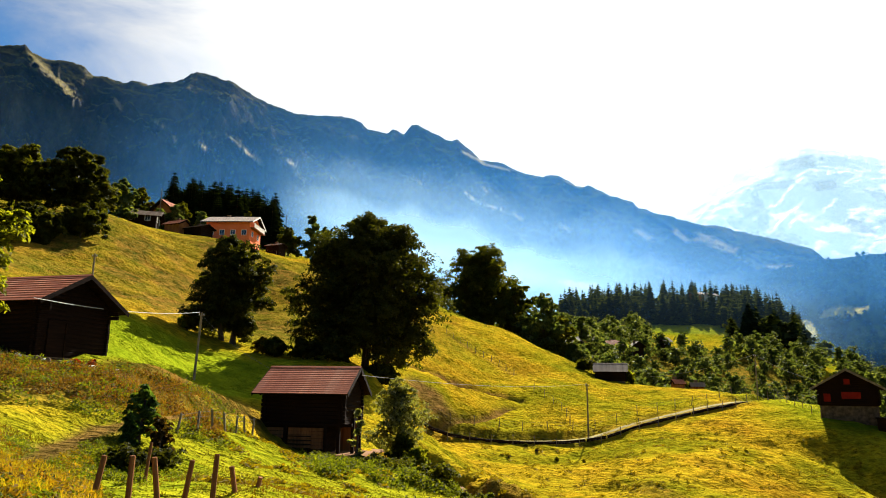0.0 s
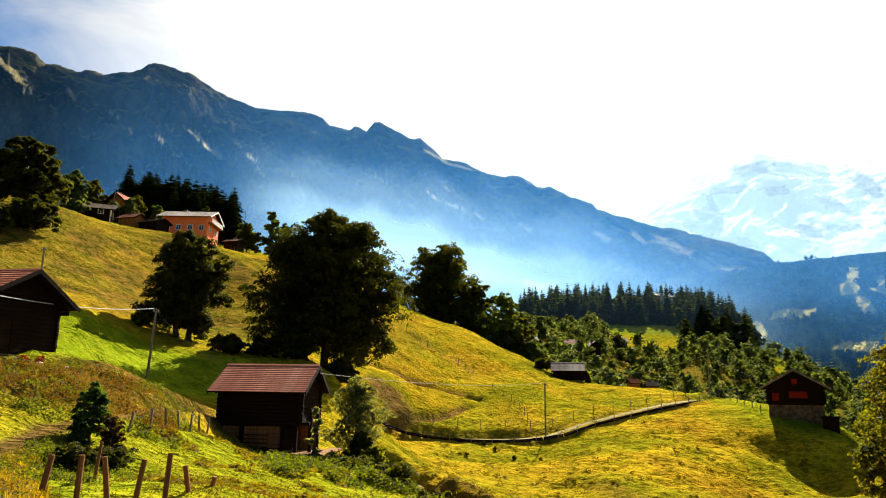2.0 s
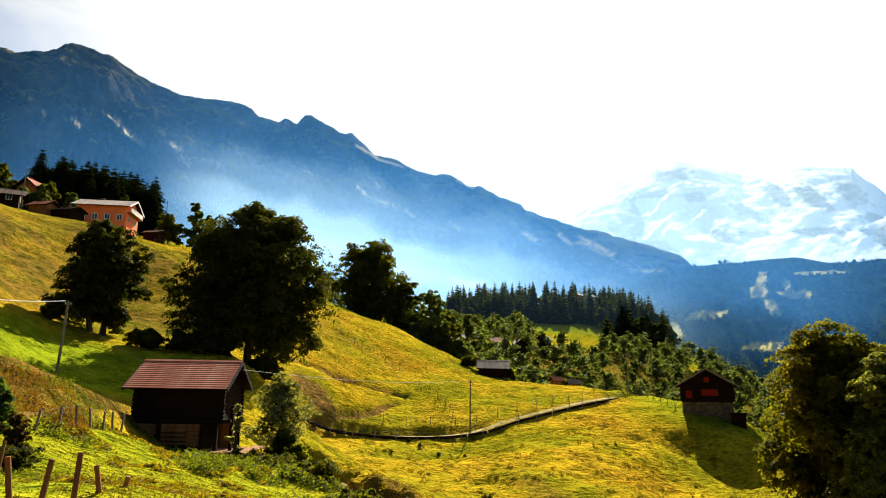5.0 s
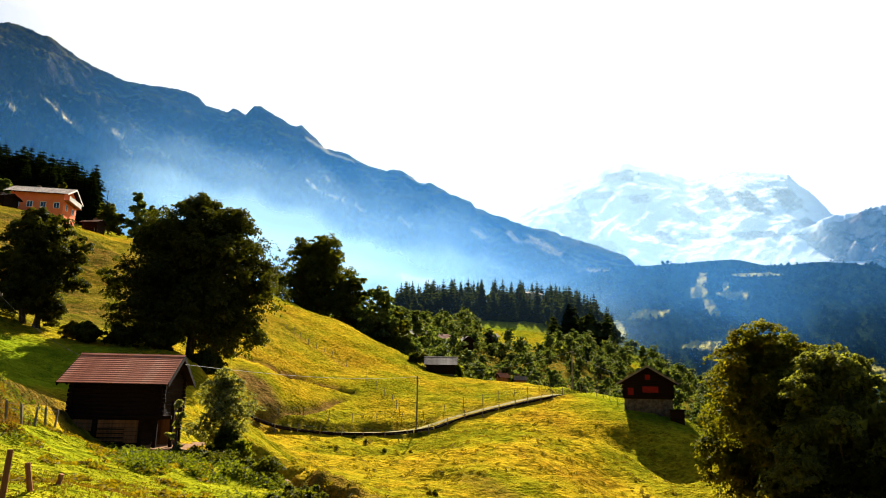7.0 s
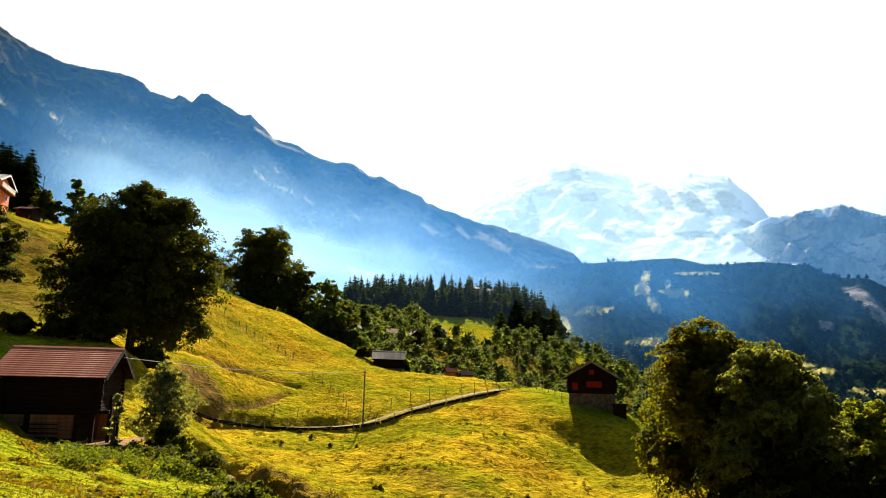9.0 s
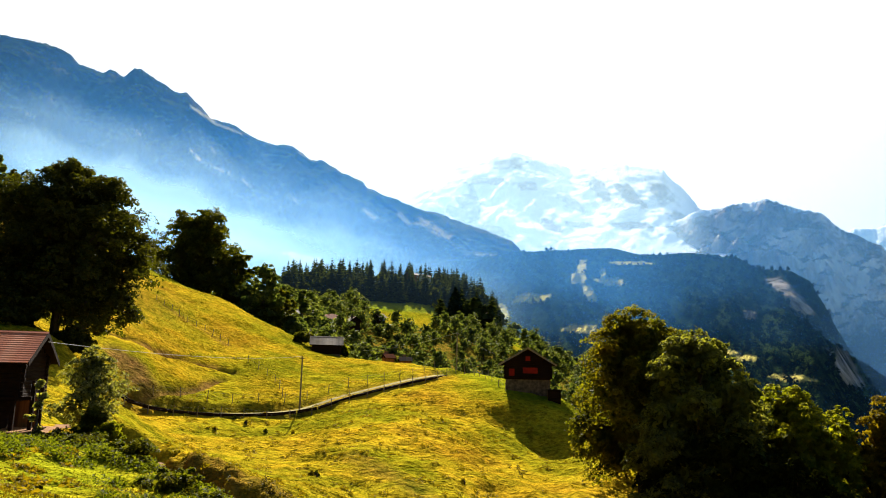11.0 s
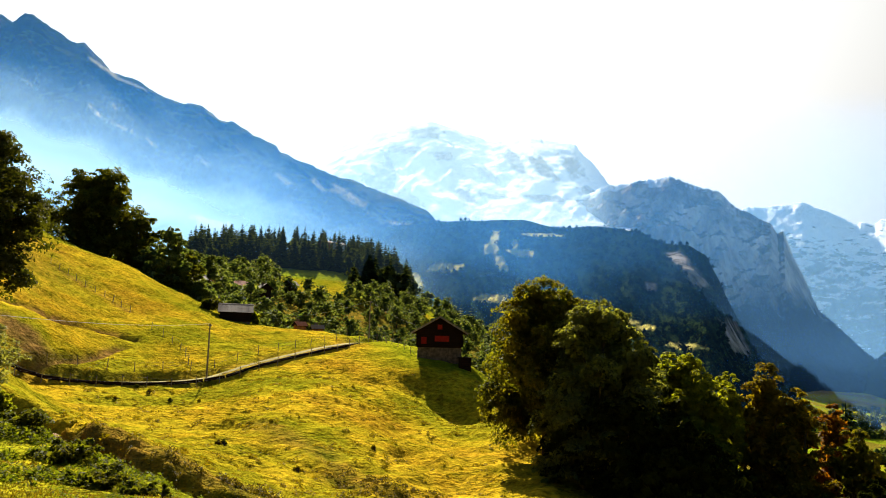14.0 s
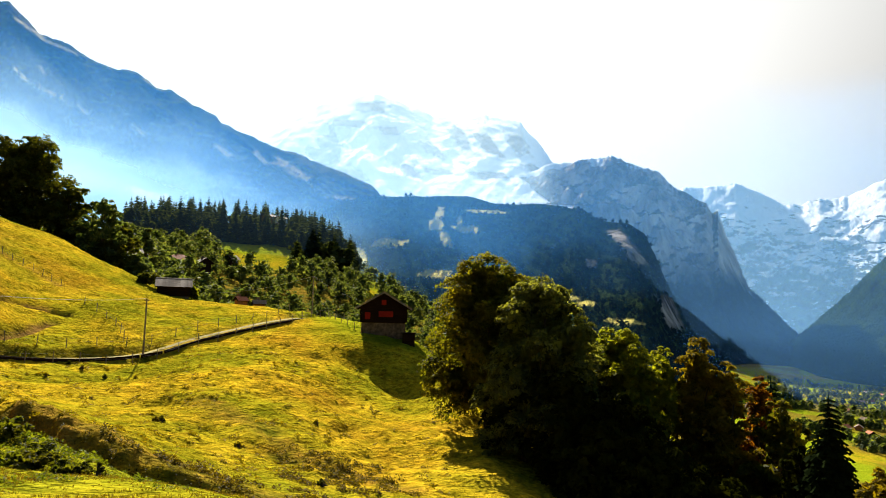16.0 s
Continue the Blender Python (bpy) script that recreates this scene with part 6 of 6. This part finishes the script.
def fence(pts, step, height, label, wires=(0.55, 0.95), r=0.05, mat=None, seed=0, group="fences on the meadow", lean=0.06):
    """Round wooden posts with wires between them."""
    rng = random.Random(seed)
    q = resample(pts, step)
    zs = terrain(q[:, 0], q[:, 1])
    root = thing("fence", Matrix.Translation((q[0][0], q[0][1], zs[0])), label, "fence", group)
    meshes = []
    for k in range(3):
        bm = bmesh.new()
        tube(bm, (0, 0, -0.5), (rng.uniform(-0.02, 0.02), 0, height * 0.97), r * 1.05, r * 0.88, 7)
        tube(bm, (0, 0, height * 0.965), (0, 0, height), r * 0.86, r * 0.5, 7)
        me = bpy.data.meshes.new("post"); bm.to_mesh(me); bm.free(); me.materials.append(mat or WOOD_GREY)
        meshes.append(me)
    tops = []
    for i in range(len(q)):
        ob = new("post", meshes[i % 3]); ob.parent = root
        s = rng.uniform(0.85, 1.12)
        m = Matrix.Translation((q[i][0] - q[0][0], q[i][1] - q[0][1], zs[i] - zs[0])) @ Matrix.Rotation(rng.gauss(0, lean), 4, "Y") @ Matrix.Rotation(rng.gauss(0, lean), 4, "X") @ Matrix.Scale(s, 4, (0, 0, 1))
        ob.matrix_local = m
        tops.append(m)
    for w in wires:
        part("wire", wire_mesh([a @ Vector((0, -r, min(w, height * 0.9))) for a in tops], 0.006), METAL, root)
    return root


fence(offset_line(ROAD_FINE, 2.0)[10:-3], 2.6, 1.15, "row of grey wooden fence posts below the farm road", seed=1)
fence(offset_line(ROAD_FINE, -2.6)[14:-14], 2.9, 1.1, "row of grey wooden fence posts above the farm road", seed=2)
fence(UPHILL, 1.6, 1.05, "slanting fence up the open meadow", seed=3)
fence([polar(7.5, 100.5), polar(8.6, 98), polar(9.9, 93.5), polar(10.3, 89.5)], 2.3, 1.1, "short fence down to the farm road", seed=4)
fence([polar(24.6, 108), polar(25.8, 101), polar(27.2, 95.5), polar(28.2, 92)], 2.0, 0.95, "fence running to the crest barn", seed=5)
fence([polar(-20.3, 28.4), polar(-18.6, 29.8), polar(-17.3, 31.4), polar(-16.1, 33.2), polar(-14.8, 36)], 1.2, 0.8, "crooked fence posts beside the footpath", seed=6, lean=0.1)
fence([polar(-15.0, 165), polar(-11.5, 168)], 3.0, 1.2, "pasture fence on the hill", seed=7)
fence([polar(33.8, 84), polar(36.0, 75), polar(38.8, 67), polar(42, 57)], 2.4, 1.0, "pasture fence beside the steep wood", seed=8)

# seven stout posts in the foreground
near_fence = thing("fence", Matrix.Translation(spot(-24, 16)), "row of reddish-brown stakes in tall dry grass", "fence", "fences on the meadow")
for i, (az, d, top) in enumerate(((-25.4, 16.0, -4.55), (-23.2, 16.2, -4.6), (-21.3, 16.5, -4.75), (-19.3, 16.8, -5.0), (-17.35, 16.6, -4.6), (-15.8, 17.6, -5.5), (-14.2, 18.4, -6.3))):
    p = spot(az, d)
    bm = bmesh.new()
    h = d * math.tan(radians(top)) - p.z
    base = p - near_fence.location
    off = Vector((0.11 * math.sin(i * 2.1 + 0.9), 0.05 * math.cos(i * 1.7), 0))
    tube(bm, base + Vector((0, 0, -0.5)) - off, base + Vector((0, 0, h)) + off, 0.062, 0.056, 8)
    part("post", bm, WOOD_WARM, near_fence)
p = spot(-22.3, 20.0)
bm = bmesh.new()
base = p - near_fence.location
tube(bm, base + Vector((0, 0, -0.4)), base + Vector((0.12, 0, 0.95)), 0.05, 0.04, 7)
part("post", bm, WOOD_WARM, near_fence)


def utility_pole(az, d, height, label, seed=0, lean=(0, 0), arms=True):
    p = spot(az, d)
    root = thing("utility_pole", Matrix.Translation(p) @ pose(0, 0, 0, lean[0], lean[1], 0), label, "pole", "poles of the overhead line")
    bm = bmesh.new(); tube(bm, (0, 0, -0.8), (0, 0, height), 0.11, 0.08, 10)
    part("mast", bm, WOOD_GREY, root)
    if arms:
        bm = bmesh.new(); slab(bm, -0.22, 0.22, -0.05, 0.05, height - 0.28, height - 0.2)
        part("crossarm", bm, WOOD_GREY, root)
        for x in (-0.18, 0.18):
            bm = bmesh.new(); tube(bm, (x, 0, height - 0.2), (x, 0, height - 0.1), 0.035, 0.025, 8)
            part("insulator", bm, WHITE, root)
    return p + Vector((0, 0, height))


TOP_A = utility_pole(-19.4, 58, 58 * math.tan(radians(6.1)) - ground_z(*polar(-19.4, 58)), "weathered wooden pole on the green slope", lean=(0, 2.0))
TOP_B = utility_pole(11.7, 84.3, 84.3 * math.tan(radians(1.02)) - ground_z(*polar(11.7, 84.3)), "weathered wooden pole beside the farm road")
TOP_C = utility_pole(24.2, 112.5, 6.0, "dark wooden pole at the end of the farm road")
utility_pole(-27.2, 70, 70 * math.tan(radians(10.0)) - ground_z(*polar(-27.2, 70)), "thin post with a small crossarm behind the large barn")
utility_pole(-13.2, 195, 195 * math.tan(radians(14.2)) - ground_z(*polar(-13.2, 195)), "wooden pole beside the hill chalet")
utility_pole(-23.0, 170, 170 * math.tan(radians(15.4)) - ground_z(*polar(-23.0, 170)), "wooden pole beside the hill farm")
x, y = polar(-30.76, 39.0)
cable([(x, y, 39.0 * math.tan(radians(6.46))), TOP_A], 0.35, 0.018, WIRE, "pale cable from the large barn to the pole")
cable([TOP_A, hay_barn.matrix_world @ Vector((-2.8, 0, R_TOP - 0.1))], 0.4, 0.008, METAL, "thin cable from the pole to the hay barn")
cable([TOP_B, hay_barn.matrix_world @ Vector((2.9, 0, R_TOP - 0.4))], 0.5, 0.013, WIRE_OLD, "pale sagging cable across the meadow")
x, y = polar(16.5, 128)
cable([TOP_C, (x, y, 128 * math.tan(radians(1.6)))], 0.6, 0.014, WIRE, "thin cable towards the village")
x, y = polar(28.0, 95)
cable([TOP_C, (x, y, 95 * math.tan(radians(1.4)))], 0.4, 0.012, METAL, "thin cable to the crest barn")

# ---- shrubs, weeds and grass near by ----
def bush(az, d, h, w, n, size, mat, label, seed, name="bush", lobes=9, base=None):
    p = spot(az, d) if base is None else base
    return broadleaf(p, h, w, 0.0, n, size, mat, label, seed, lobes=lobes, spread=0.42, top=0.35, name=name)


LEAF_RUST_SHRUB = leaf_mat("brown_shrub_leaves", (0.03, 0.025, 0.006), (0.13, 0.075, 0.02), glow=0.2)
LEAF_SHRUB = leaf_mat("shrub_leaves", (0.025, 0.055, 0.016), (0.10, 0.17, 0.05), glow=0.25)
bush(-22.7, 25.5, 1.85, 1.25, 2200, 0.12, LEAF_SHRUB, "young leafy maple shrub beside the footpath", 401, "shrub", 12)
bush(-23.6, 24.8, 1.0, 0.7, 1100, 0.11, LEAF_SHRUB, "pale-leaved shrub beside the footpath", 402, "shrub")
bush(-21.4, 24.6, 1.2, 1.0, 1800, 0.09, LEAF_RUST_SHRUB, "brownish shrub in the shade", 403, "shrub")
bush(-23.6, 22.0, 0.40, 1.8, 2600, 0.08, LEAF_MAPLE, "low tangle of brambles below the path", 404, "bramble")
bush(-21.3, 23.0, 0.45, 1.8, 2400, 0.08, LEAF_MAPLE, "dark brambles in the hollow", 405, "bramble")
bush(-3.4, 39.5, 4.4, 3.6, 9000, 0.10, LEAF_WILLOW, "small silvery-leaved tree beside the hay barn", 406, "willow_tree", 16)
bush(-6.7, 39.2, 2.6, 1.1, 700, 0.14, LEAF_WILLOW, "pale leafy branch before the barn", 407, "elder_bush", 5)
bush(-3.0, 37.5, 1.5, 1.7, 5200, 0.09, LEAF_ASH, "green bush on the terrace's edge", 408, "bush")
bush(-2.0, 36.4, 1.0, 1.6, 3400, 0.09, LEAF_LIT, "sunlit green bush above the brook", 409, "bush")
bush(-9.6, 37.0, 0.5, 1.2, 2200, 0.09, LEAF_ASH, "green bush below the barn's terrace", 410, "bush")
bush(-6.0, 35.2, 0.45, 1.9, 3400, 0.09, LEAF_MAPLE, "dark nettles below the terrace", 411, "nettle_patch")
bush(-3.6, 32.5, 0.4, 2.2, 3800, 0.08, LEAF_ASH, "green nettles above the brook", 412, "nettle_patch")
bush(-0.6, 30.0, 0.5, 2.6, 3000, 0.10, LEAF_ASH, "green herbs on the brook's bank", 413, "nettle_patch")
bush(2.4, 25.0, 0.25, 2.6, 2400, 0.09, LEAF_ASH, "low green herbs on the near bank", 414, "nettle_patch")
bush(4.6, 21.5, 0.25, 2.2, 2200, 0.09, LEAF_ASH, "low green herbs on the near bank", 415, "nettle_patch")
bush(7.6, 20.5, 0.35, 1.2, 1500, 0.08, LEAF_ASH, "dark herb clump on the near bank", 416, "nettle_patch")
bush(-13.5, 70, 2.0, 3.2, 3000, 0.26, LEAF_ASH, "leafy undergrowth below the maple", 417, "bush")
bush(-11.2, 68, 2.0, 3.4, 3000, 0.26, LEAF_MAPLE, "dark undergrowth below the maple", 418, "bush")
bush(-8.6, 66, 2.6, 4.2, 4000, 0.24, LEAF_MAPLE, "dark undergrowth below the maple", 425, "bush")
bush(-5.0, 67, 2.2, 4.0, 4000, 0.24, LEAF_MAPLE, "dark undergrowth below the maple", 426, "bush")
bush(-20.2, 77, 2.0, 2.8, 2400, 0.24, LEAF_LIT, "sunlit bush beside the round tree", 419, "bush")
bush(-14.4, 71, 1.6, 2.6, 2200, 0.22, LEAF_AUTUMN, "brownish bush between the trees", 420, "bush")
bush(14.9, 121, 2.2, 3.0, 2200, 0.30, LEAF_LIT, "light green bush beside the log shed", 421, "bush")
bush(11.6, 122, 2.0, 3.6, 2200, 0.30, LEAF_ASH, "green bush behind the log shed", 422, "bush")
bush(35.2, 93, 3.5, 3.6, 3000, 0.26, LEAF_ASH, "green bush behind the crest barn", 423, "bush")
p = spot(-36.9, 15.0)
broadleaf(p, 5.4, 2.9, 2.5, 11000, 0.10, LEAF_LIT, "sunlit young tree with yellow-green leaves beside the large barn", 424, lobes=16, spread=0.36, top=0.4, name="ash_tree")
for i, (az, d) in enumerate(((6.8, 79.8), (5.4, 73.5), (7.7, 77.8), (9.2, 74.2), (11.3, 73), (24.9, 57.5), (13.3, 53), (12.9, 53), (6.1, 36), (25.5, 41), (19.0, 49))):
    bush(az, d, 0.4, 0.6, 240, 0.10, LEAF_AUTUMN if i % 3 else LEAF_MAPLE, "small dark thistle clump on the pasture", 450 + i, "thistle", 4)


def blades(name, label, regions, seed, mat, tall, wide, per=4):
    """Grass and weed tufts: a few bent blades from one root."""
    r = np.random.default_rng(seed)
    V = []
    for n, a0, a1, d0, d1 in regions:
        a, d = np.radians(r.uniform(a0, a1, n)), np.sqrt(r.uniform(d0 * d0, d1 * d1, n))
        x, y = d * np.sin(a), d * np.cos(a)
        keep = vnoise(x / 1.6, y / 1.6, seed) + 0.5 * vnoise(x / 0.5, y / 0.5, seed + 1) > 0.5
        dd, _ = seg_dist(x, y, PATH)
        keep &= dd > 0.40
        x, y = x[keep], y[keep]
        z = terrain(x, y) - 0.03
        for b in range(per):
            t = r.uniform(0, 2 * math.pi, len(x))
            h = tall * r.uniform(0.45, 1.3, len(x)) * (0.6 + 0.8 * vnoise(x / 2, y / 2, 8))
            out = h * r.uniform(0.15, 0.75, len(x))
            w = wide * r.uniform(0.6, 1.4, len(x))
            cx, cy = np.cos(t), np.sin(t)
            root = np.column_stack([x, y, z])
            side = np.column_stack([-cy * w, cx * w, 0 * w])
            midp = root + np.column_stack([cx * out * 0.35, cy * out * 0.35, h * 0.6])
            tip = root + np.column_stack([cx * out, cy * out, h])
            V.append(np.stack([root - side, midp + side * 0.8, tip, midp - side * 0.8], 1).reshape(-1, 3))
    v = np.concatenate(V)
    me = raw_mesh(name, v, np.arange(len(v)).reshape(-1, 4), False)
    me.materials.append(mat)
    return tagged(new(name, me), label, "grass", kind="stuff")


GRASS_BLADES = leaf_mat("grass_blades", (0.055, 0.072, 0.005), (0.21, 0.155, 0.010), glow=0.2, tip=(0.15, 0.085, 0.010))
WEED_BLADES = leaf_mat("dry_weeds", (0.05, 0.075, 0.008), (0.26, 0.12, 0.022), glow=0.25, tip=(0.11, 0.05, 0.010))
blades("meadow_tufts", "short yellow-green pasture tufts", [(22000, -28, 45, 16, 45)], 501, GRASS_BLADES, 0.055, 0.016, 4)
blades("foreground_grass", "tall grass of the near slope", [(20000, -36, 20, 7, 24)], 502, GRASS_BLADES, 0.085, 0.007, 5)
blades("dry_weed_bank", "rusty dry weeds on the bank below the large barn", [(7000, -35, -17, 29.5, 40)], 503, WEED_BLADES, 0.22, 0.008, 4)
RUSTY_BLADES = leaf_mat("rusty_herbs", (0.13, 0.15, 0.008), (0.42, 0.20, 0.025), glow=0.3, tip=(0.26, 0.20, 0.012))
blades("rusty_herbs", "rust-red and green herbs on the near bank", [(9000, -37, -25, 7, 20)], 504, RUSTY_BLADES, 0.20, 0.009, 4)

def herbs(name, label, regions, seed, mat, leaf, wide, tall, per):
    """Leafy weeds standing in low uneven mounds."""
    r = np.random.default_rng(seed)
    P = []
    for n, a0, a1, d0, d1 in regions:
        a, d = np.radians(r.uniform(a0, a1, n)), np.sqrt(r.uniform(d0 * d0, d1 * d1, n))
        x, y = d * np.sin(a), d * np.cos(a)
        dd, _ = seg_dist(x, y, PATH)
        keep = (dd > 0.55) & (vnoise(x / 1.5, y / 1.5, seed) > 0.36)
        x, y = x[keep], y[keep]
        w, h = wide * r.uniform(0.5, 1.3, len(x)), tall * r.uniform(0.4, 1.3, len(x))
        i = np.repeat(np.arange(len(x)), per)
        q, t = np.sqrt(r.random(len(i))), r.uniform(0, 2 * math.pi, len(i))
        px, py = x[i] + w[i] * q * np.cos(t), y[i] + w[i] * q * np.sin(t)
        pz = terrain(px, py) + h[i] * (1 - 0.8 * q * q) * r.uniform(0.15, 1.1, len(i))
        P.append(np.column_stack([px, py, pz]))
    P = np.concatenate(P)
    N = r.normal(size=P.shape) * 0.6 + np.array([0, 0, 0.8]); N /= np.linalg.norm(N, axis=1, keepdims=True)
    v, f = leaf_quads(P, N, np.full(len(P), leaf), r, 1.7)
    me = raw_mesh(name, v, f, False)
    me.materials.append(mat)
    return tagged(new(name, me), label, "weeds", kind="stuff")


LEAF_RUST = leaf_mat("rust_leaves", (0.03, 0.022, 0.005), (0.20, 0.085, 0.02), glow=0.2, tip=(0.12, 0.075, 0.015))
LEAF_HERB = leaf_mat("herb_leaves", (0.03, 0.05, 0.005), (0.16, 0.18, 0.014), glow=0.25, tip=(0.10, 0.13, 0.012))
LEAF_GOLD = leaf_mat("golden_weed_leaves", (0.12, 0.11, 0.008), (0.32, 0.22, 0.016), glow=0.2, tip=(0.24, 0.14, 0.012))
herbs("rusty_bank_weeds", "rust-brown withered weeds on the bank below the large barn", [(330, -36, -17, 29, 40)], 511, LEAF_RUST, 0.075, 0.55, 0.45, 46)
herbs("green_bank_weeds", "green weeds among the withered ones", [(330, -36, -16, 28, 41)], 512, LEAF_HERB, 0.075, 0.5, 0.38, 46)
herbs("golden_slope_weeds", "golden herbs and grass on the near slope", [(330, -38, -26, 8, 22)], 513, LEAF_GOLD, 0.045, 0.28, 0.20, 36)
herbs("red_slope_weeds", "rust-red sorrel on the near slope", [(120, -37, -28, 9, 17)], 514, LEAF_RUST, 0.045, 0.22, 0.24, 36)
herbs("green_slope_weeds", "fresh green herbs along the near slope", [(420, -37, -24, 9, 24), (160, -27, -20, 18, 25)], 515, LEAF_HERB, 0.045, 0.26, 0.20, 36)
herbs("brook_herbs", "lush green herbs on the brook's near bank", [(150, -10, 1, 27, 36), (130, -2, 9, 19, 30), (60, -12, -4, 33, 38)], 516, LEAF_HERB, 0.085, 0.55, 0.38, 90)
LEAF_TUFT = leaf_mat("pasture_tuft_leaves", (0.07, 0.065, 0.005), (0.30, 0.21, 0.013), glow=0.2, tip=(0.22, 0.17, 0.010))
LEAF_SEDGE = leaf_mat("sedge_leaves", (0.025, 0.024, 0.004), (0.17, 0.12, 0.012), glow=0.15, tip=(0.09, 0.07, 0.008))
herbs("pasture_tufts", "rough golden grass tufts on the pasture", [(900, 2, 36, 38, 88), (260, -18, -4, 19, 36)], 517, LEAF_TUFT, 0.11, 0.34, 0.12, 22)
herbs("brook_sedge", "dark rank sedge on the brook's banks", [(420, 0, 32, 30, 37), (160, 22, 34, 40, 50)], 518, LEAF_SEDGE, 0.09, 0.40, 0.30, 34)
herbs("bank_clumps", "dark herb clumps on the near bank", [(90, 2, 16, 17, 27)], 519, LEAF_HERB, 0.045, 0.22, 0.14, 40)
for i, (az, d) in enumerate(((8.4, 20.5), (9.3, 20.2), (6.6, 21.5), (3.4, 27))):
    bush(az, d, 0.42, 0.45, 420, 0.05, LEAF_MAPLE, "dark nettle clump on the near bank", 470 + i, "nettle", 4)

# ---- brook, culvert, stones ----
def stone(root, p, s, seed, mat=None):
    rng = random.Random(seed)
    bm = bmesh.new()
    bmesh.ops.create_icosphere(bm, subdivisions=2, radius=1.0)
    for v in bm.verts:
        k = 1 + 0.30 * (noise.noise(v.co * 1.3 + Vector((seed * 3.1, 0, 0)))) + 0.12 * noise.noise(v.co * 3.5 + Vector((0, seed, 0)))
        v.co = Vector((v.co.x * s[0] * k, v.co.y * s[1] * k, v.co.z * s[2] * k))
    bmesh.ops.rotate(bm, verts=bm.verts, matrix=Matrix.Rotation(rng.uniform(0, 6.28), 3, "Z"))
    bmesh.ops.translate(bm, verts=bm.verts, vec=p)
    for f in bm.faces:
        f.smooth = True
    return part("stone", bm, mat or STONE, root)


c = spot(0.9, 47.0)
culvert = thing("culvert", Matrix.Translation(c), "dark stone culvert mouth with a brown boulder lintel", "culvert")
stone(culvert, Vector((0.35, 0, 0.75)), (1.15, 0.7, 0.42), 3, noisy("brown_boulder", [(0.3, (0.10, 0.055, 0.025)), (0.7, (0.22, 0.12, 0.06))], 2, 10, 0.9, 0.6, 0.04))
stone(culvert, Vector((-0.95, 0.1, 0.35)), (0.40, 0.5, 0.65), 5)
stone(culvert, Vector((1.35, 0.2, 0.3)), (0.45, 0.5, 0.5), 6)
heap = thing("stone_heap", Matrix.Translation(spot(-28.2, 39.3)), "pale stones and reddish boards heaped at the large barn's foot", "stones")
for i in range(14):
    o = Vector((-2.4 + 0.36 * i + random.uniform(-0.1, 0.1), 0.10 * i + random.uniform(-0.25, 0.25), 0))
    w = heap.location + o
    stone(heap, Vector((o.x, o.y, ground_z(w.x, w.y) - heap.location.z + 0.08)), (random.uniform(0.12, 0.3), random.uniform(0.12, 0.22), random.uniform(0.09, 0.18)), 20 + i, WHITE if i % 3 == 0 else STONE)
for i, (az, d) in enumerate(((-27.6, 40.0), (-26.6, 41.2))):
    g = thing("geranium", Matrix.Translation(spot(az, d)), "red-flowering plant at the large barn's wall", "flower")
    rr = np.random.default_rng(480 + i)
    v, f, _ = crown_leaves(0.4, 0.9, 0.0, 260, 0.08, rr, 5, 0.45, 0.3)
    part("flowers", raw_mesh("flowers", v, f, False), leaf_mat("red_petals", (0.10, 0.02, 0.01), (0.30, 0.03, 0.015), 0.3), g)
wall_st = thing("dry_stone_wall", Matrix.Translation(spot(-7.4, 37.6)), "shaded dry-stone terrace wall below the hay barn", "wall")
for i in range(34):
    az = -9.8 + 6.4 * (i % 12) / 11 + random.uniform(-0.2, 0.2)
    x, y = polar(az, 38.6 + random.uniform(-0.15, 0.15))
    zz = BARN_Z - 1.6 + (i // 12) * 0.48
    stone(wall_st, Vector((x, y, zz)) - wall_st.location, (random.uniform(0.28, 0.45), 0.35, random.uniform(0.22, 0.3)), 60 + i)
for i in range(16):
    az, d = ((0.9, 46.5), (2.2, 44), (3.6, 40), (5.9, 35.5), (8.3, 33), (11.9, 31.5), (14.5, 31.3), (2.8, 42))[i % 8]
    p = spot(az + random.uniform(-0.5, 0.5), d + random.uniform(-0.6, 0.6))
    b = thing("brook_stone", Matrix.Translation(p), "grey boulder in the brook's bed", "stone", "stones in the brook")
    stone(b, Vector((0, 0, 0.05)), (random.uniform(0.15, 0.4), random.uniform(0.12, 0.3), random.uniform(0.1, 0.22)), 120 + i)
